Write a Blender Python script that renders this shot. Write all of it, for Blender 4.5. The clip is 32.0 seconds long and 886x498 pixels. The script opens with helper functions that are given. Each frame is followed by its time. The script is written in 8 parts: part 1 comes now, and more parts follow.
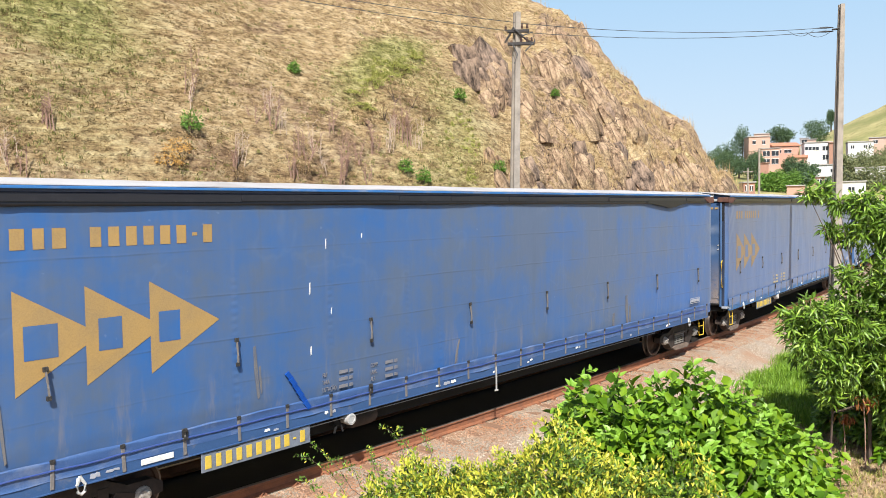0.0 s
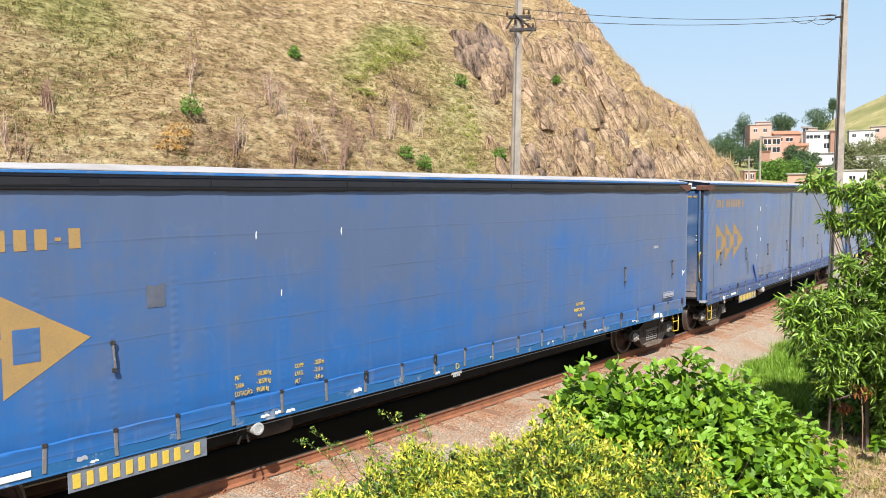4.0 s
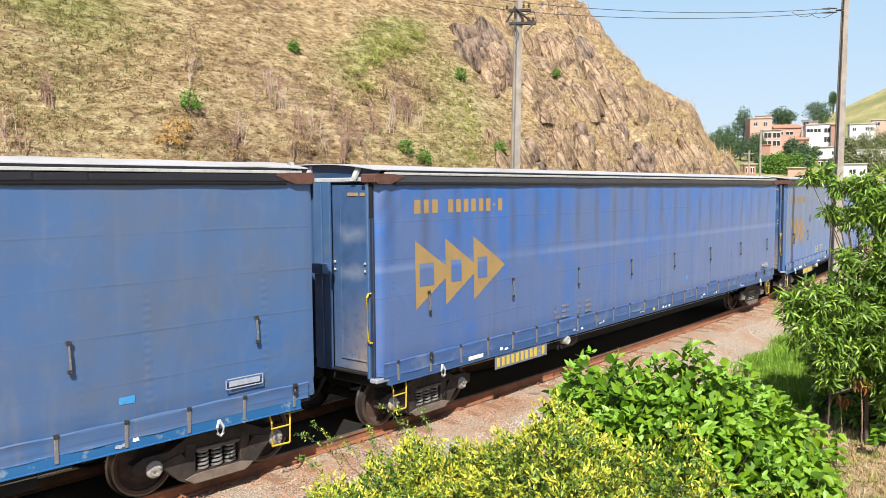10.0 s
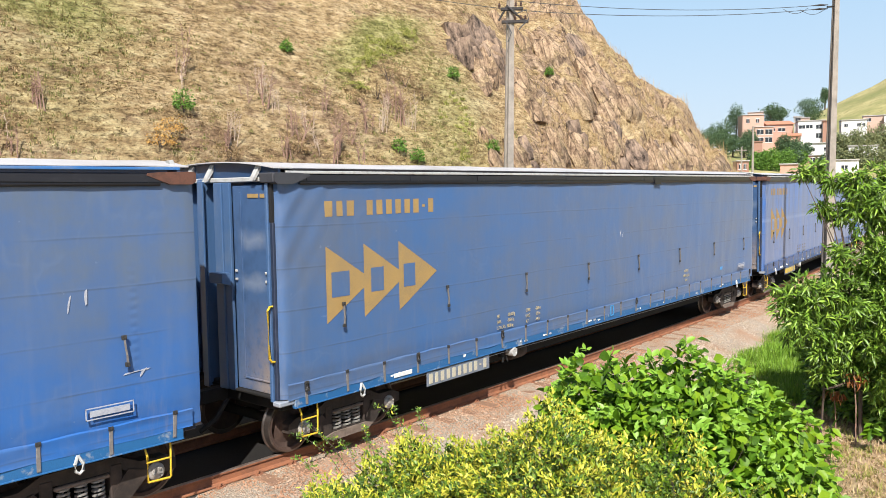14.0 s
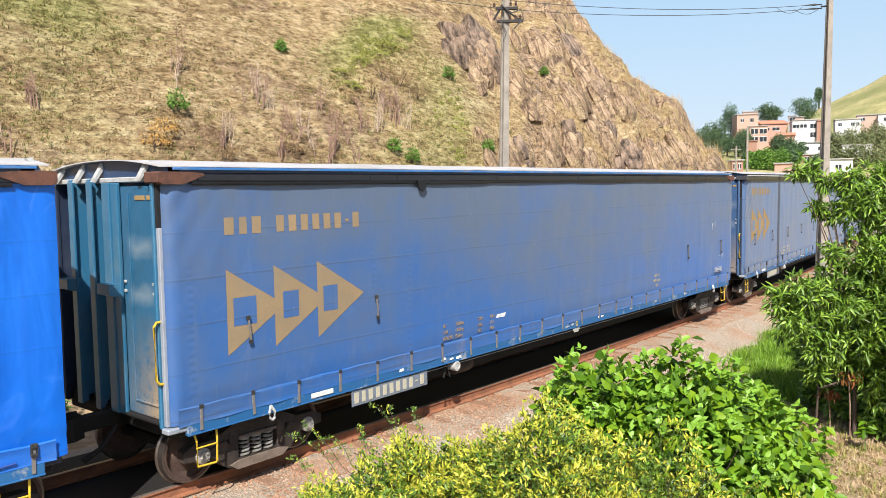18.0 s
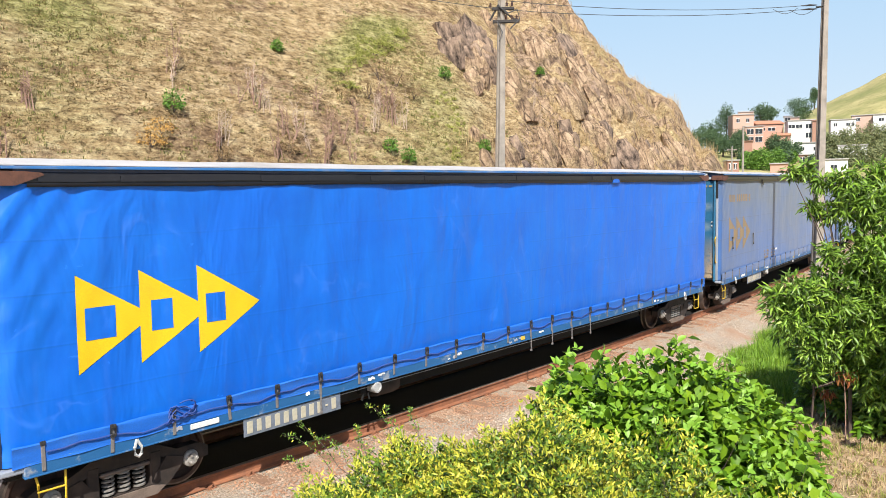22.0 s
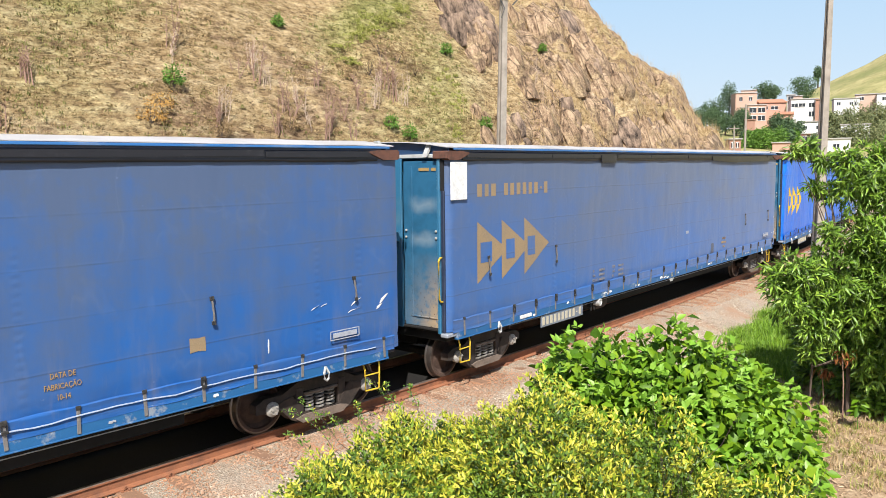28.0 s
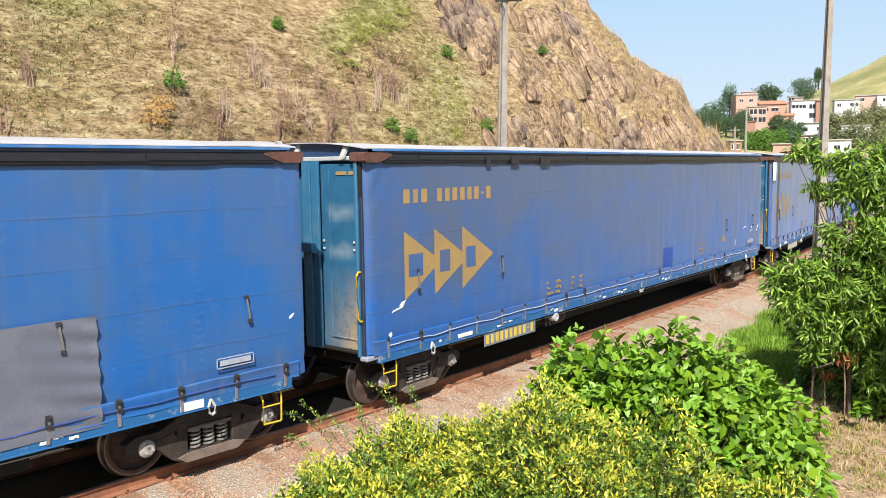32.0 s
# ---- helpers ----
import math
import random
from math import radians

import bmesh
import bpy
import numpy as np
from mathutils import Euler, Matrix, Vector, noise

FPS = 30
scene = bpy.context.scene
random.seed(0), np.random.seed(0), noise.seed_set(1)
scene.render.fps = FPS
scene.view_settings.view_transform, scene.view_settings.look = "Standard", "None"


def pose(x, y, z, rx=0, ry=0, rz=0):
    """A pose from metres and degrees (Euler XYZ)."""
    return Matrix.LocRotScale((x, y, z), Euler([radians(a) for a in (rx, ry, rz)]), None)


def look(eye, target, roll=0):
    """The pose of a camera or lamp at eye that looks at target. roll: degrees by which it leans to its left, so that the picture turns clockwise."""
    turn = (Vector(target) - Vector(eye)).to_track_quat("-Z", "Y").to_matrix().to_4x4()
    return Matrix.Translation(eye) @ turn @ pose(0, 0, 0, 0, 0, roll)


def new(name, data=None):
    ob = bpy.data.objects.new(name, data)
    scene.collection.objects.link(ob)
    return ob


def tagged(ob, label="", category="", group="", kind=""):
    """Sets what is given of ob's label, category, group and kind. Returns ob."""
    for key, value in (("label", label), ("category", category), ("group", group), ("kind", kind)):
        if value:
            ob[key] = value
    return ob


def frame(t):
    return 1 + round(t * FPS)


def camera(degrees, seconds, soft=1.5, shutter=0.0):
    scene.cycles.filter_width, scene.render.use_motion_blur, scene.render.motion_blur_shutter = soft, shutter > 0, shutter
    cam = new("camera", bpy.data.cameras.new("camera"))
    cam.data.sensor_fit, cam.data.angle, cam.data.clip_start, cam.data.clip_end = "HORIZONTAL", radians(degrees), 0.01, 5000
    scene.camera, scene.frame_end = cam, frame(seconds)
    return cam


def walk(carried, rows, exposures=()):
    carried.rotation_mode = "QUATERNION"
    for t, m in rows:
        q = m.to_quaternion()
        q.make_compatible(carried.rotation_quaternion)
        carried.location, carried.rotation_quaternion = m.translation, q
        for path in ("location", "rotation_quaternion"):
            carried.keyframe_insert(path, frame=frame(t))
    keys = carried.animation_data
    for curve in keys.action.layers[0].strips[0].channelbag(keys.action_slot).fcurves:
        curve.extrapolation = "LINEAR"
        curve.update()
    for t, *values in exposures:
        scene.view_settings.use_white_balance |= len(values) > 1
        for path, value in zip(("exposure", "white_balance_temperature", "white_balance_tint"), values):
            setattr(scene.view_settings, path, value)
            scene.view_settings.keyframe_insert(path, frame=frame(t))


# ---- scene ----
# Plan: x runs along the track, y away from the camera, z up; rail head at z = 0.
EYE = Vector((0.0, 0.0, 3.863))


def aim(az, el, roll):
    """Pose at the eye; az: degrees from +y towards +x."""
    a, e = radians(az), radians(el)
    return look(EYE, EYE + Vector((math.sin(a) * math.cos(e), math.cos(a) * math.cos(e), math.sin(e))), roll)


cam = camera(58.28, 32.0, soft=0.45)
walk(cam, [(t, aim(az, el, roll)) for t, az, el, roll in [
    (0, 46.371, -2.833, -0.679), (0.5, 46.372, -2.839, -0.667), (1, 46.364, -2.927, -0.593), (1.5, 46.370, -3.246, -0.438),
    (2, 46.419, -3.574, -0.317), (2.5, 46.418, -3.718, -0.317), (3, 46.400, -3.753, -0.341), (3.5, 46.379, -3.783, -0.347),
    (5.5, 46.347, -3.896, -0.427), (6, 46.347, -3.986, -0.437), (6.5, 46.375, -4.087, -0.364), (7, 46.401, -4.178, -0.355),
    (7.5, 46.384, -4.215, -0.326), (8, 46.366, -4.198, -0.363), (8.5, 46.362, -4.189, -0.383), (9, 46.362, -4.189, -0.383),
    (9.5, 46.362, -4.190, -0.391), (10, 46.361, -4.227, -0.408), (10.5, 46.355, -4.345, -0.395), (11, 46.327, -4.413, -0.399),
    (11.5, 46.304, -4.410, -0.443), (12, 46.285, -4.379, -0.571), (12.5, 46.332, -4.352, -0.781), (13, 46.462, -4.334, -0.852),
    (13.5, 46.640, -4.324, -0.843), (14, 46.786, -4.312, -0.837), (14.5, 46.866, -4.288, -0.853), (16.5, 46.989, -4.248, -0.906),
    (17, 47.067, -4.278, -0.904), (17.5, 47.094, -4.328, -0.907), (18, 47.126, -4.350, -0.896), (18.5, 47.147, -4.386, -0.894),
    (19, 47.157, -4.404, -0.916), (19.5, 47.175, -4.403, -0.924), (20, 47.213, -4.396, -0.900), (20.5, 47.251, -4.376, -0.901),
    (21, 47.259, -4.351, -0.934), (21.5, 47.290, -4.341, -0.921), (22, 47.392, -4.344, -0.904), (22.5, 47.470, -4.603, -0.703),
    (23, 47.459, -5.583, -0.496), (23.5, 47.421, -6.040, -0.539), (24, 47.401, -6.081, -0.545), (24.5, 47.393, -6.070, -0.554),
    (25, 47.382, -6.054, -0.543), (25.5, 47.355, -6.030, -0.567), (27.5, 47.341, -5.988, -0.588), (28, 47.331, -5.958, -0.611),
    (28.5, 47.309, -5.940, -0.651), (29, 47.301, -5.930, -0.659), (29.5, 47.303, -5.906, -0.653), (30, 47.296, -5.881, -0.674),
    (30.5, 47.290, -5.868, -0.683), (31, 47.274, -5.843, -0.721), (31.5, 47.269, -5.820, -0.743), (32, 47.268, -5.795, -0.750)]])

# ---- light ----
SUN_AZ, SUN_EL = radians(228.0), radians(45.0)
world = bpy.data.worlds.new("sky")
scene.world = world
world.use_nodes = True
sky = world.node_tree.nodes.new("ShaderNodeTexSky")
sky.sky_type = "NISHITA"
sky.sun_disc = False
sky.sun_elevation, sky.sun_rotation = SUN_EL, SUN_AZ
sky.air_density, sky.dust_density, sky.ozone_density = 1.0, 1.3, 1.0
back = world.node_tree.nodes["Background"]
back.inputs["Strength"].default_value = 0.108
tint = world.node_tree.nodes.new("ShaderNodeMix")
tint.data_type, tint.blend_type = "RGBA", "MULTIPLY"
tint.inputs[0].default_value, tint.inputs[7].default_value = 1.0, (1.07, 0.96, 1.0, 1)
world.node_tree.links.new(sky.outputs[0], tint.inputs[6])
# hazy air whitens the low sky
wn = world.node_tree.nodes
where, split, low, haze = wn.new("ShaderNodeTexCoord"), wn.new("ShaderNodeSeparateXYZ"), wn.new("ShaderNodeValToRGB"), wn.new("ShaderNodeMix")
world.node_tree.links.new(where.outputs["Generated"], split.inputs[0])
world.node_tree.links.new(split.outputs["Z"], low.inputs[0])
low.color_ramp.elements[0].position, low.color_ramp.elements[0].color = 0.26, (0.82, 0.82, 0.82, 1)
low.color_ramp.elements[1].position, low.color_ramp.elements[1].color = 0.58, (0, 0, 0, 1)
haze.data_type = "RGBA"
veil = wn.new("ShaderNodeValToRGB")
veil.color_ramp.elements[0].position, veil.color_ramp.elements[0].color = 0.04, (0.69, 0.845, 1.0, 1)
veil.color_ramp.elements[1].position, veil.color_ramp.elements[1].color = 0.27, (0.475, 0.745, 1.0, 1)
thick = wn.new("ShaderNodeVectorMath")
thick.operation = "SCALE"
thick.inputs["Scale"].default_value = 6.6
world.node_tree.links.new(split.outputs["Z"], veil.inputs[0])
world.node_tree.links.new(veil.outputs[0], thick.inputs[0])
world.node_tree.links.new(thick.outputs[0], haze.inputs[7])
world.node_tree.links.new(low.outputs[0], haze.inputs[0])
world.node_tree.links.new(tint.outputs[2], haze.inputs[6])
world.node_tree.links.new(haze.outputs[2], back.inputs[0])
lamp = bpy.data.lights.new("sun", "SUN")
lamp.energy, lamp.angle, lamp.color = 5.4, radians(0.55), (1.0, 0.955, 0.885)
sun = new("sun", lamp)
to_sun = Vector((math.sin(SUN_AZ) * math.cos(SUN_EL), math.cos(SUN_AZ) * math.cos(SUN_EL), math.sin(SUN_EL)))
sun.matrix_world = look(to_sun * 200, (0, 0, 0))
scene.view_settings.exposure = 0.47

# ---- materials ----


class Nodes:
    """Small node builder round one material."""

    def __init__(self, name):
        self.mat = bpy.data.materials.new(name)
        self.mat.use_nodes = True
        self.tree = self.mat.node_tree
        self.bsdf = self.tree.nodes["Principled BSDF"]
        self.coord = self.tree.nodes.new("ShaderNodeTexCoord")

    def add(self, kind, **values):
        node = self.tree.nodes.new(kind)
        for key, value in values.items():
            if key == "data_type":
                node.data_type = value
            elif key == "operation":
                node.operation = value
            elif key == "blend":
                node.blend_type = value
        return node

    def link(self, a, b):
        self.tree.links.new(a, b)

    def mapped(self, scale=(1, 1, 1), turn=(0, 0, 0), source="Object"):
        m = self.add("ShaderNodeMapping")
        m.inputs["Scale"].default_value = scale
        m.inputs["Rotation"].default_value = [radians(v) for v in turn]
        self.link(self.coord.outputs[source], m.inputs["Vector"])
        return m.outputs[0]

    def noise(self, scale, detail=4.0, rough=0.55, vector=None, distort=0.0):
        n = self.add("ShaderNodeTexNoise")
        n.inputs["Scale"].default_value, n.inputs["Detail"].default_value = scale, detail
        n.inputs["Roughness"].default_value, n.inputs["Distortion"].default_value = rough, distort
        self.link(vector if vector else self.coord.outputs["Object"], n.inputs["Vector"])
        return n.outputs["Fac"]

    def ramp(self, fac, stops):
        r = self.add("ShaderNodeValToRGB")
        els = r.color_ramp.elements
        while len(els) < len(stops):
            els.new(0.5)
        for el, (pos, col) in zip(els, stops):
            el.position = pos
            el.color = (*col, 1) if len(col) == 3 else col
        self.link(fac, r.inputs["Fac"])
        return r.outputs["Color"]

    def mask(self, fac, lo, hi):
        return self.ramp(fac, [(lo, (0, 0, 0)), (hi, (1, 1, 1))])

    def mix(self, fac, a, b, blend="MIX"):
        m = self.add("ShaderNodeMix", data_type="RGBA", blend=blend)
        for sock, val in ((m.inputs[0], fac), (m.inputs[6], a), (m.inputs[7], b)):
            if isinstance(val, (int, float)):
                sock.default_value = val
            elif isinstance(val, tuple):
                sock.default_value = (*val, 1)
            else:
                self.link(val, sock)
        return m.outputs[2]

    def math(self, op, a, b):
        m = self.add("ShaderNodeMath", operation=op)
        for sock, val in zip(m.inputs, (a, b)):
            if isinstance(val, (int, float)):
                sock.default_value = val
            else:
                self.link(val, sock)
        return m.outputs[0]

    def island(self):
        return self.add("ShaderNodeNewGeometry").outputs["Random Per Island"]

    def bump(self, height, strength=0.3, distance=0.02):
        b = self.add("ShaderNodeBump")
        b.inputs["Strength"].default_value, b.inputs["Distance"].default_value = strength, distance
        self.link(height, b.inputs["Height"])
        self.link(b.outputs[0], self.bsdf.inputs["Normal"])

    def done(self, color, rough=0.7, metal=0.0, spec=0.5):
        if isinstance(color, tuple):
            self.bsdf.inputs["Base Color"].default_value = (*color, 1)
        else:
            self.link(color, self.bsdf.inputs["Base Color"])
        if isinstance(rough, (int, float)):
            self.bsdf.inputs["Roughness"].default_value = rough
        else:
            self.link(rough, self.bsdf.inputs["Roughness"])
        self.bsdf.inputs["Metallic"].default_value = metal
        self.bsdf.inputs["Specular IOR Level"].default_value = spec
        return self.mat


def worn(name, base, dirt, scale=3.0, amount=(0.5, 0.75), rough=0.6, metal=0.0, bump=0.15, grain=60.0):
    """Painted or raw surface with stains at one scale and grain at another."""
    n = Nodes(name)
    stain = n.mask(n.noise(scale, 6, 0.65), *amount)
    fine = n.noise(grain, 3, 0.6)
    col = n.mix(stain, base, dirt)
    col = n.mix(0.25, col, n.ramp(fine, [(0.3, tuple(c * 0.55 for c in base)), (0.75, tuple(min(1, c * 1.35) for c in base))]))
    n.bump(fine, bump, 0.004)
    return n.done(col, rough, metal)


def end_paint(name, base, dusty, rusty):
    """Glossy end-wall paint: pale round patches at two heights, dust and rust towards the foot."""
    n = Nodes(name)
    parts = n.add("ShaderNodeSeparateXYZ")
    n.link(n.coord.outputs["Object"], parts.inputs[0])
    up = n.math("DIVIDE", parts.outputs["Z"], 4.0)
    soft = n.noise(2.2, 4, 0.55)
    patch = n.ramp(n.math("ADD", up, n.math("MULTIPLY", n.math("SUBTRACT", soft, 0.5), 0.10)), [(0.60, (0, 0, 0)), (0.645, (1, 1, 1)), (0.69, (0, 0, 0)), (0.76, (0, 0, 0)), (0.80, (1, 1, 1)), (0.845, (0, 0, 0))])
    near = n.ramp(n.math("DIVIDE", n.math("ADD", parts.outputs["Y"], 1.6), 1.6), [(0.18, (0, 0, 0)), (0.34, (1, 1, 1)), (0.52, (1, 1, 1)), (0.66, (0, 0, 0))])
    col = n.mix(n.mask(n.noise(5.0, 5, 0.6), 0.45, 0.75), base, tuple(c * 0.75 for c in base))
    # pale patches, in the same colour as the dust at the foot
    col = n.mix(n.math("MULTIPLY", n.math("MULTIPLY", patch, near), 0.45), col, dusty)
    foot = n.ramp(up, [(0.26, (1, 1, 1)), (0.38, (0, 0, 0))])
    col = n.mix(n.math("MULTIPLY", n.math("MULTIPLY", foot, n.mask(n.noise(2.6, 5, 0.7), 0.45, 0.7)), 0.4), col, tuple(c * 0.8 for c in dusty))
    low = n.ramp(up, [(0.28, (1, 1, 1)), (0.60, (0, 0, 0))])
    side = n.ramp(n.math("DIVIDE", n.math("ADD", parts.outputs["Y"], 1.5), 1.0), [(0.32, (1, 1, 1)), (0.62, (0.45, 0.45, 0.45)), (1.0, (0.1, 0.1, 0.1))])
    col = n.mix(n.math("MULTIPLY", n.math("MULTIPLY", low, side), n.math("MULTIPLY", n.mask(n.noise(6.0, 5, 0.7), 0.28, 0.5), rusty)), col, (0.40, 0.29, 0.17))
    chips = n.math("MULTIPLY", n.mask(n.noise(26.0, 2, 0.5), 0.66, 0.70), low)
    col = n.mix(n.math("MULTIPLY", chips, rusty), col, (0.06, 0.028, 0.018))
    n.bump(n.noise(3.0, 3), 0.10, 0.02)
    return n.done(col, 0.30, 0.0, 0.6)


def leafy(name, shades, rough=0.45, through_it=0.35, spec=0.4):
    """Leaves: one shade per leaf, with light passing through."""
    n = Nodes(name)
    stops = [(i / max(1, len(shades) - 1), c) for i, c in enumerate(shades)]
    col = n.ramp(n.island(), stops)
    col = n.mix(0.25, col, n.mix(n.noise(35.0, 2), tuple(c * 0.6 for c in shades[0]), tuple(min(1, c * 1.3) for c in shades[-1])))
    n.done(col, rough, 0, spec)
    tr = n.add("ShaderNodeBsdfTranslucent")
    n.link(col, tr.inputs["Color"])
    mx = n.add("ShaderNodeMixShader")
    mx.inputs[0].default_value = through_it
    n.link(n.bsdf.outputs[0], mx.inputs[1])
    n.link(tr.outputs[0], mx.inputs[2])
    n.link(mx.outputs[0], n.tree.nodes["Material Output"].inputs["Surface"])
    return n.mat


def curtain_material(name, fresh, faded, streak=0.5, low_fresh=0.0, seed=0.0, grime=0.3, lines=0.35, bands=0.0, bias=0.5, crease=0.07, sheen=0.22, relief=0.8, buckle=0.25):
    """Sun-bleached tarpaulin: vertical streaks, patches, faint weld lines, dirt near the hem."""
    n = Nodes(name)
    shift = n.add("ShaderNodeVectorMath", operation="ADD")
    shift.inputs[1].default_value = (seed * 13.7, 0, seed * 3.1)
    n.link(n.coord.outputs["Object"], shift.inputs[0])

    def mapped(scale):
        m = n.add("ShaderNodeMapping")
        m.inputs["Scale"].default_value = scale
        n.link(shift.outputs[0], m.inputs["Vector"])
        return m.outputs[0]
    parts = n.add("ShaderNodeSeparateXYZ")
    n.link(n.coord.outputs["Object"], parts.inputs[0])
    up = parts.outputs["Z"]
    runs = n.noise(1.0, 6, 0.62, mapped((3.4, 1, 0.20)))
    broad = n.noise(1.0, 4, 0.55, mapped((0.35, 1, 0.5)))
    fine = n.noise(1.0, 4, 0.7, mapped((22, 1, 5)))
    fade = n.math("ADD", n.math("MULTIPLY", n.math("SUBTRACT", runs, 0.5), streak * 1.6), n.math("MULTIPLY", n.math("SUBTRACT", broad, 0.5), 1.6))
    flake = n.noise(1.0, 6, 0.68, mapped((1.7, 1, 2.3)))
    fade = n.math("ADD", fade, n.math("MULTIPLY", n.math("SUBTRACT", flake, 0.5), 0.9))
    fade = n.math("ADD", fade, bias)
    if low_fresh:
        high = n.math("MULTIPLY", n.math("SUBTRACT", up, 2.35), low_fresh * 0.55)
        fade = n.math("ADD", fade, high)
    fade = n.mask(fade, 0.05, 1.0) if streak < 0.45 else n.mask(fade, 0.2, 0.86)
    col = n.mix(fade, fresh, faded)
    col = n.mix(n.math("MULTIPLY", n.mask(runs, 0.62, 0.75), 0.35 * streak), col, tuple(c * 0.5 for c in faded))
    # weld lines of the fabric widths, a little wavy
    wavy = n.math("ADD", up, n.math("MULTIPLY", n.math("SUBTRACT", n.noise(1.0, 2, 0.5, mapped((0.9, 1, 0.0))), 0.5), 0.05))
    weld = n.math("FRACT", n.math("DIVIDE", n.math("SUBTRACT", wavy, 1.335), 0.583), 0.0)
    line = n.ramp(weld, [(0.465, (0, 0, 0)), (0.490, (1, 1, 1)), (0.506, (1, 1, 1)), (0.512, (0, 0, 0))])
    broken = n.mask(n.noise(1.0, 4, 0.6, mapped((0.9, 1, 3.0))), 0.36, 0.58)
    col = n.mix(n.math("MULTIPLY", n.math("MULTIPLY", line, broken), lines), col, tuple(c * 0.45 for c in faded))
    lip = n.ramp(weld, [(0.514, (0, 0, 0)), (0.520, (1, 1, 1)), (0.535, (1, 1, 1)), (0.56, (0, 0, 0))])
    col = n.mix(n.math("MULTIPLY", n.math("MULTIPLY", lip, broken), lines * 0.35), col, tuple(min(1, c * 1.25 + 0.03) for c in faded))
    # rubbed marks of the uprights behind the cloth
    bar = n.math("FRACT", n.math("DIVIDE", n.math("SUBTRACT", parts.outputs["X"], 0.0), 0.79), 0.0)
    rub = n.ramp(bar, [(0.46, (0, 0, 0)), (0.49, (1, 1, 1)), (0.52, (1, 1, 1)), (0.57, (0, 0, 0))])
    where = n.mask(n.noise(1.0, 4, 0.6, mapped((0.7, 1, 0.8))), 0.47, 0.66)
    col = n.mix(n.math("MULTIPLY", n.math("MULTIPLY", rub, where), 0.28 * lines), col, tuple(c * 0.9 + k for c, k in zip(faded, (0.09, 0.07, 0.05))))
    if bands:
        post = n.math("FRACT", n.math("DIVIDE", n.math("ADD", parts.outputs["X"], n.math("MULTIPLY", n.math("SUBTRACT", broad, 0.5), 0.25)), 0.809), 0.0)
        post = n.ramp(post, [(0.24, (0, 0, 0)), (0.40, (1, 1, 1)), (0.46, (1, 1, 1)), (0.64, (0, 0, 0))])
        tall = n.ramp(n.math("ADD", n.math("DIVIDE", up, 4.0), n.math("MULTIPLY", n.math("SUBTRACT", runs, 0.5), 0.25)), [(0.60, (0, 0, 0)), (0.78, (0.8, 0.8, 0.8)), (0.90, (1, 1, 1)), (0.99, (0.5, 0.5, 0.5))])
        col = n.mix(n.math("MULTIPLY", n.math("MULTIPLY", post, tall), bands), col, (0.05, 0.065, 0.115))
        line = n.ramp(n.math("DIVIDE", up, 4.0), [(0.645, (0, 0, 0)), (0.655, (1, 1, 1)), (0.665, (1, 1, 1)), (0.685, (0, 0, 0))])
        col = n.mix(n.math("MULTIPLY", n.math("MULTIPLY", line, 0.27), n.mask(broad, 0.38, 0.55)), col, (0.25, 0.33, 0.5))
    # road dirt in runs, thickest at the hem
    hem = n.math("MULTIPLY", n.mask(n.noise(1.0, 5, 0.7, mapped((3.2, 1, 0.5))), 0.56, 0.72), grime)
    low = n.ramp(n.math("DIVIDE", up, 4.0), [(0.28, (1, 1, 1)), (0.55, (0, 0, 0))])
    col = n.mix(n.math("MULTIPLY", hem, low), col, (0.26, 0.22, 0.17))
    # pressed creases, their highlights painted as pale lines
    fold = n.ramp(n.noise(1.0, 2, 0.5, mapped((1.5, 1, 1.1)), 0.6), [(0.47, (0, 0, 0)), (0.495, (1, 1, 1)), (0.502, (1, 1, 1)), (0.535, (0, 0, 0))])
    col = n.mix(n.math("MULTIPLY", n.math("MULTIPLY", fold, crease), n.mask(n.noise(1.0, 3, 0.6, mapped((0.9, 1, 1.6))), 0.5, 0.62)), col, tuple(min(1, c * 1.3 + 0.12) for c in faded))
    # small scuffs
    scuff = n.mask(n.noise(1.0, 3, 0.6, mapped((5, 1, 7))), 0.73, 0.76)
    col = n.mix(n.math("MULTIPLY", scuff, 0.35), col, tuple(min(1, c * 1.6 + 0.05) for c in faded))
    col = n.mix(0.12, col, n.mix(fine, tuple(c * 0.5 for c in faded), tuple(min(1, c * 1.5) for c in faded)))
    drape = n.noise(1.0, 3, 0.5, mapped((1.5, 1, 0.55)), 0.8)
    # buckled cloth over some of the uprights
    near = n.math("FRACT", n.math("DIVIDE", parts.outputs["X"], 0.809), 0.0)
    near = n.ramp(near, [(0.34, (0, 0, 0)), (0.41, (1, 1, 1)), (0.45, (1, 1, 1)), (0.52, (0, 0, 0))])
    pick = n.mask(n.noise(1.0, 2, 0.5, mapped((0.55, 1, 0.12))), 0.56 - 0.12 * bool(bands), 0.62)
    wave = n.math("ADD", n.math("MULTIPLY", n.math("SINE", n.math("MULTIPLY", up, 62.0), 0.0), 0.5), 0.5)
    reach = n.ramp(n.math("DIVIDE", up, 4.0), [(0.28, (0, 0, 0)), (0.34, (1, 1, 1)), (0.70, (1, 1, 1)), (0.82, (0, 0, 0))])
    ladder = n.math("MULTIPLY", n.math("MULTIPLY", near, pick), n.math("MULTIPLY", wave, reach))
    n.bump(n.math("ADD", n.math("ADD", n.math("MULTIPLY", broad, 0.8), n.math("MULTIPLY", fine, 0.06)), n.math("ADD", n.math("MULTIPLY", ladder, buckle), n.math("MULTIPLY", drape, relief))), 0.4, 0.03)
    n.bsdf.inputs["Sheen Weight"].default_value = sheen
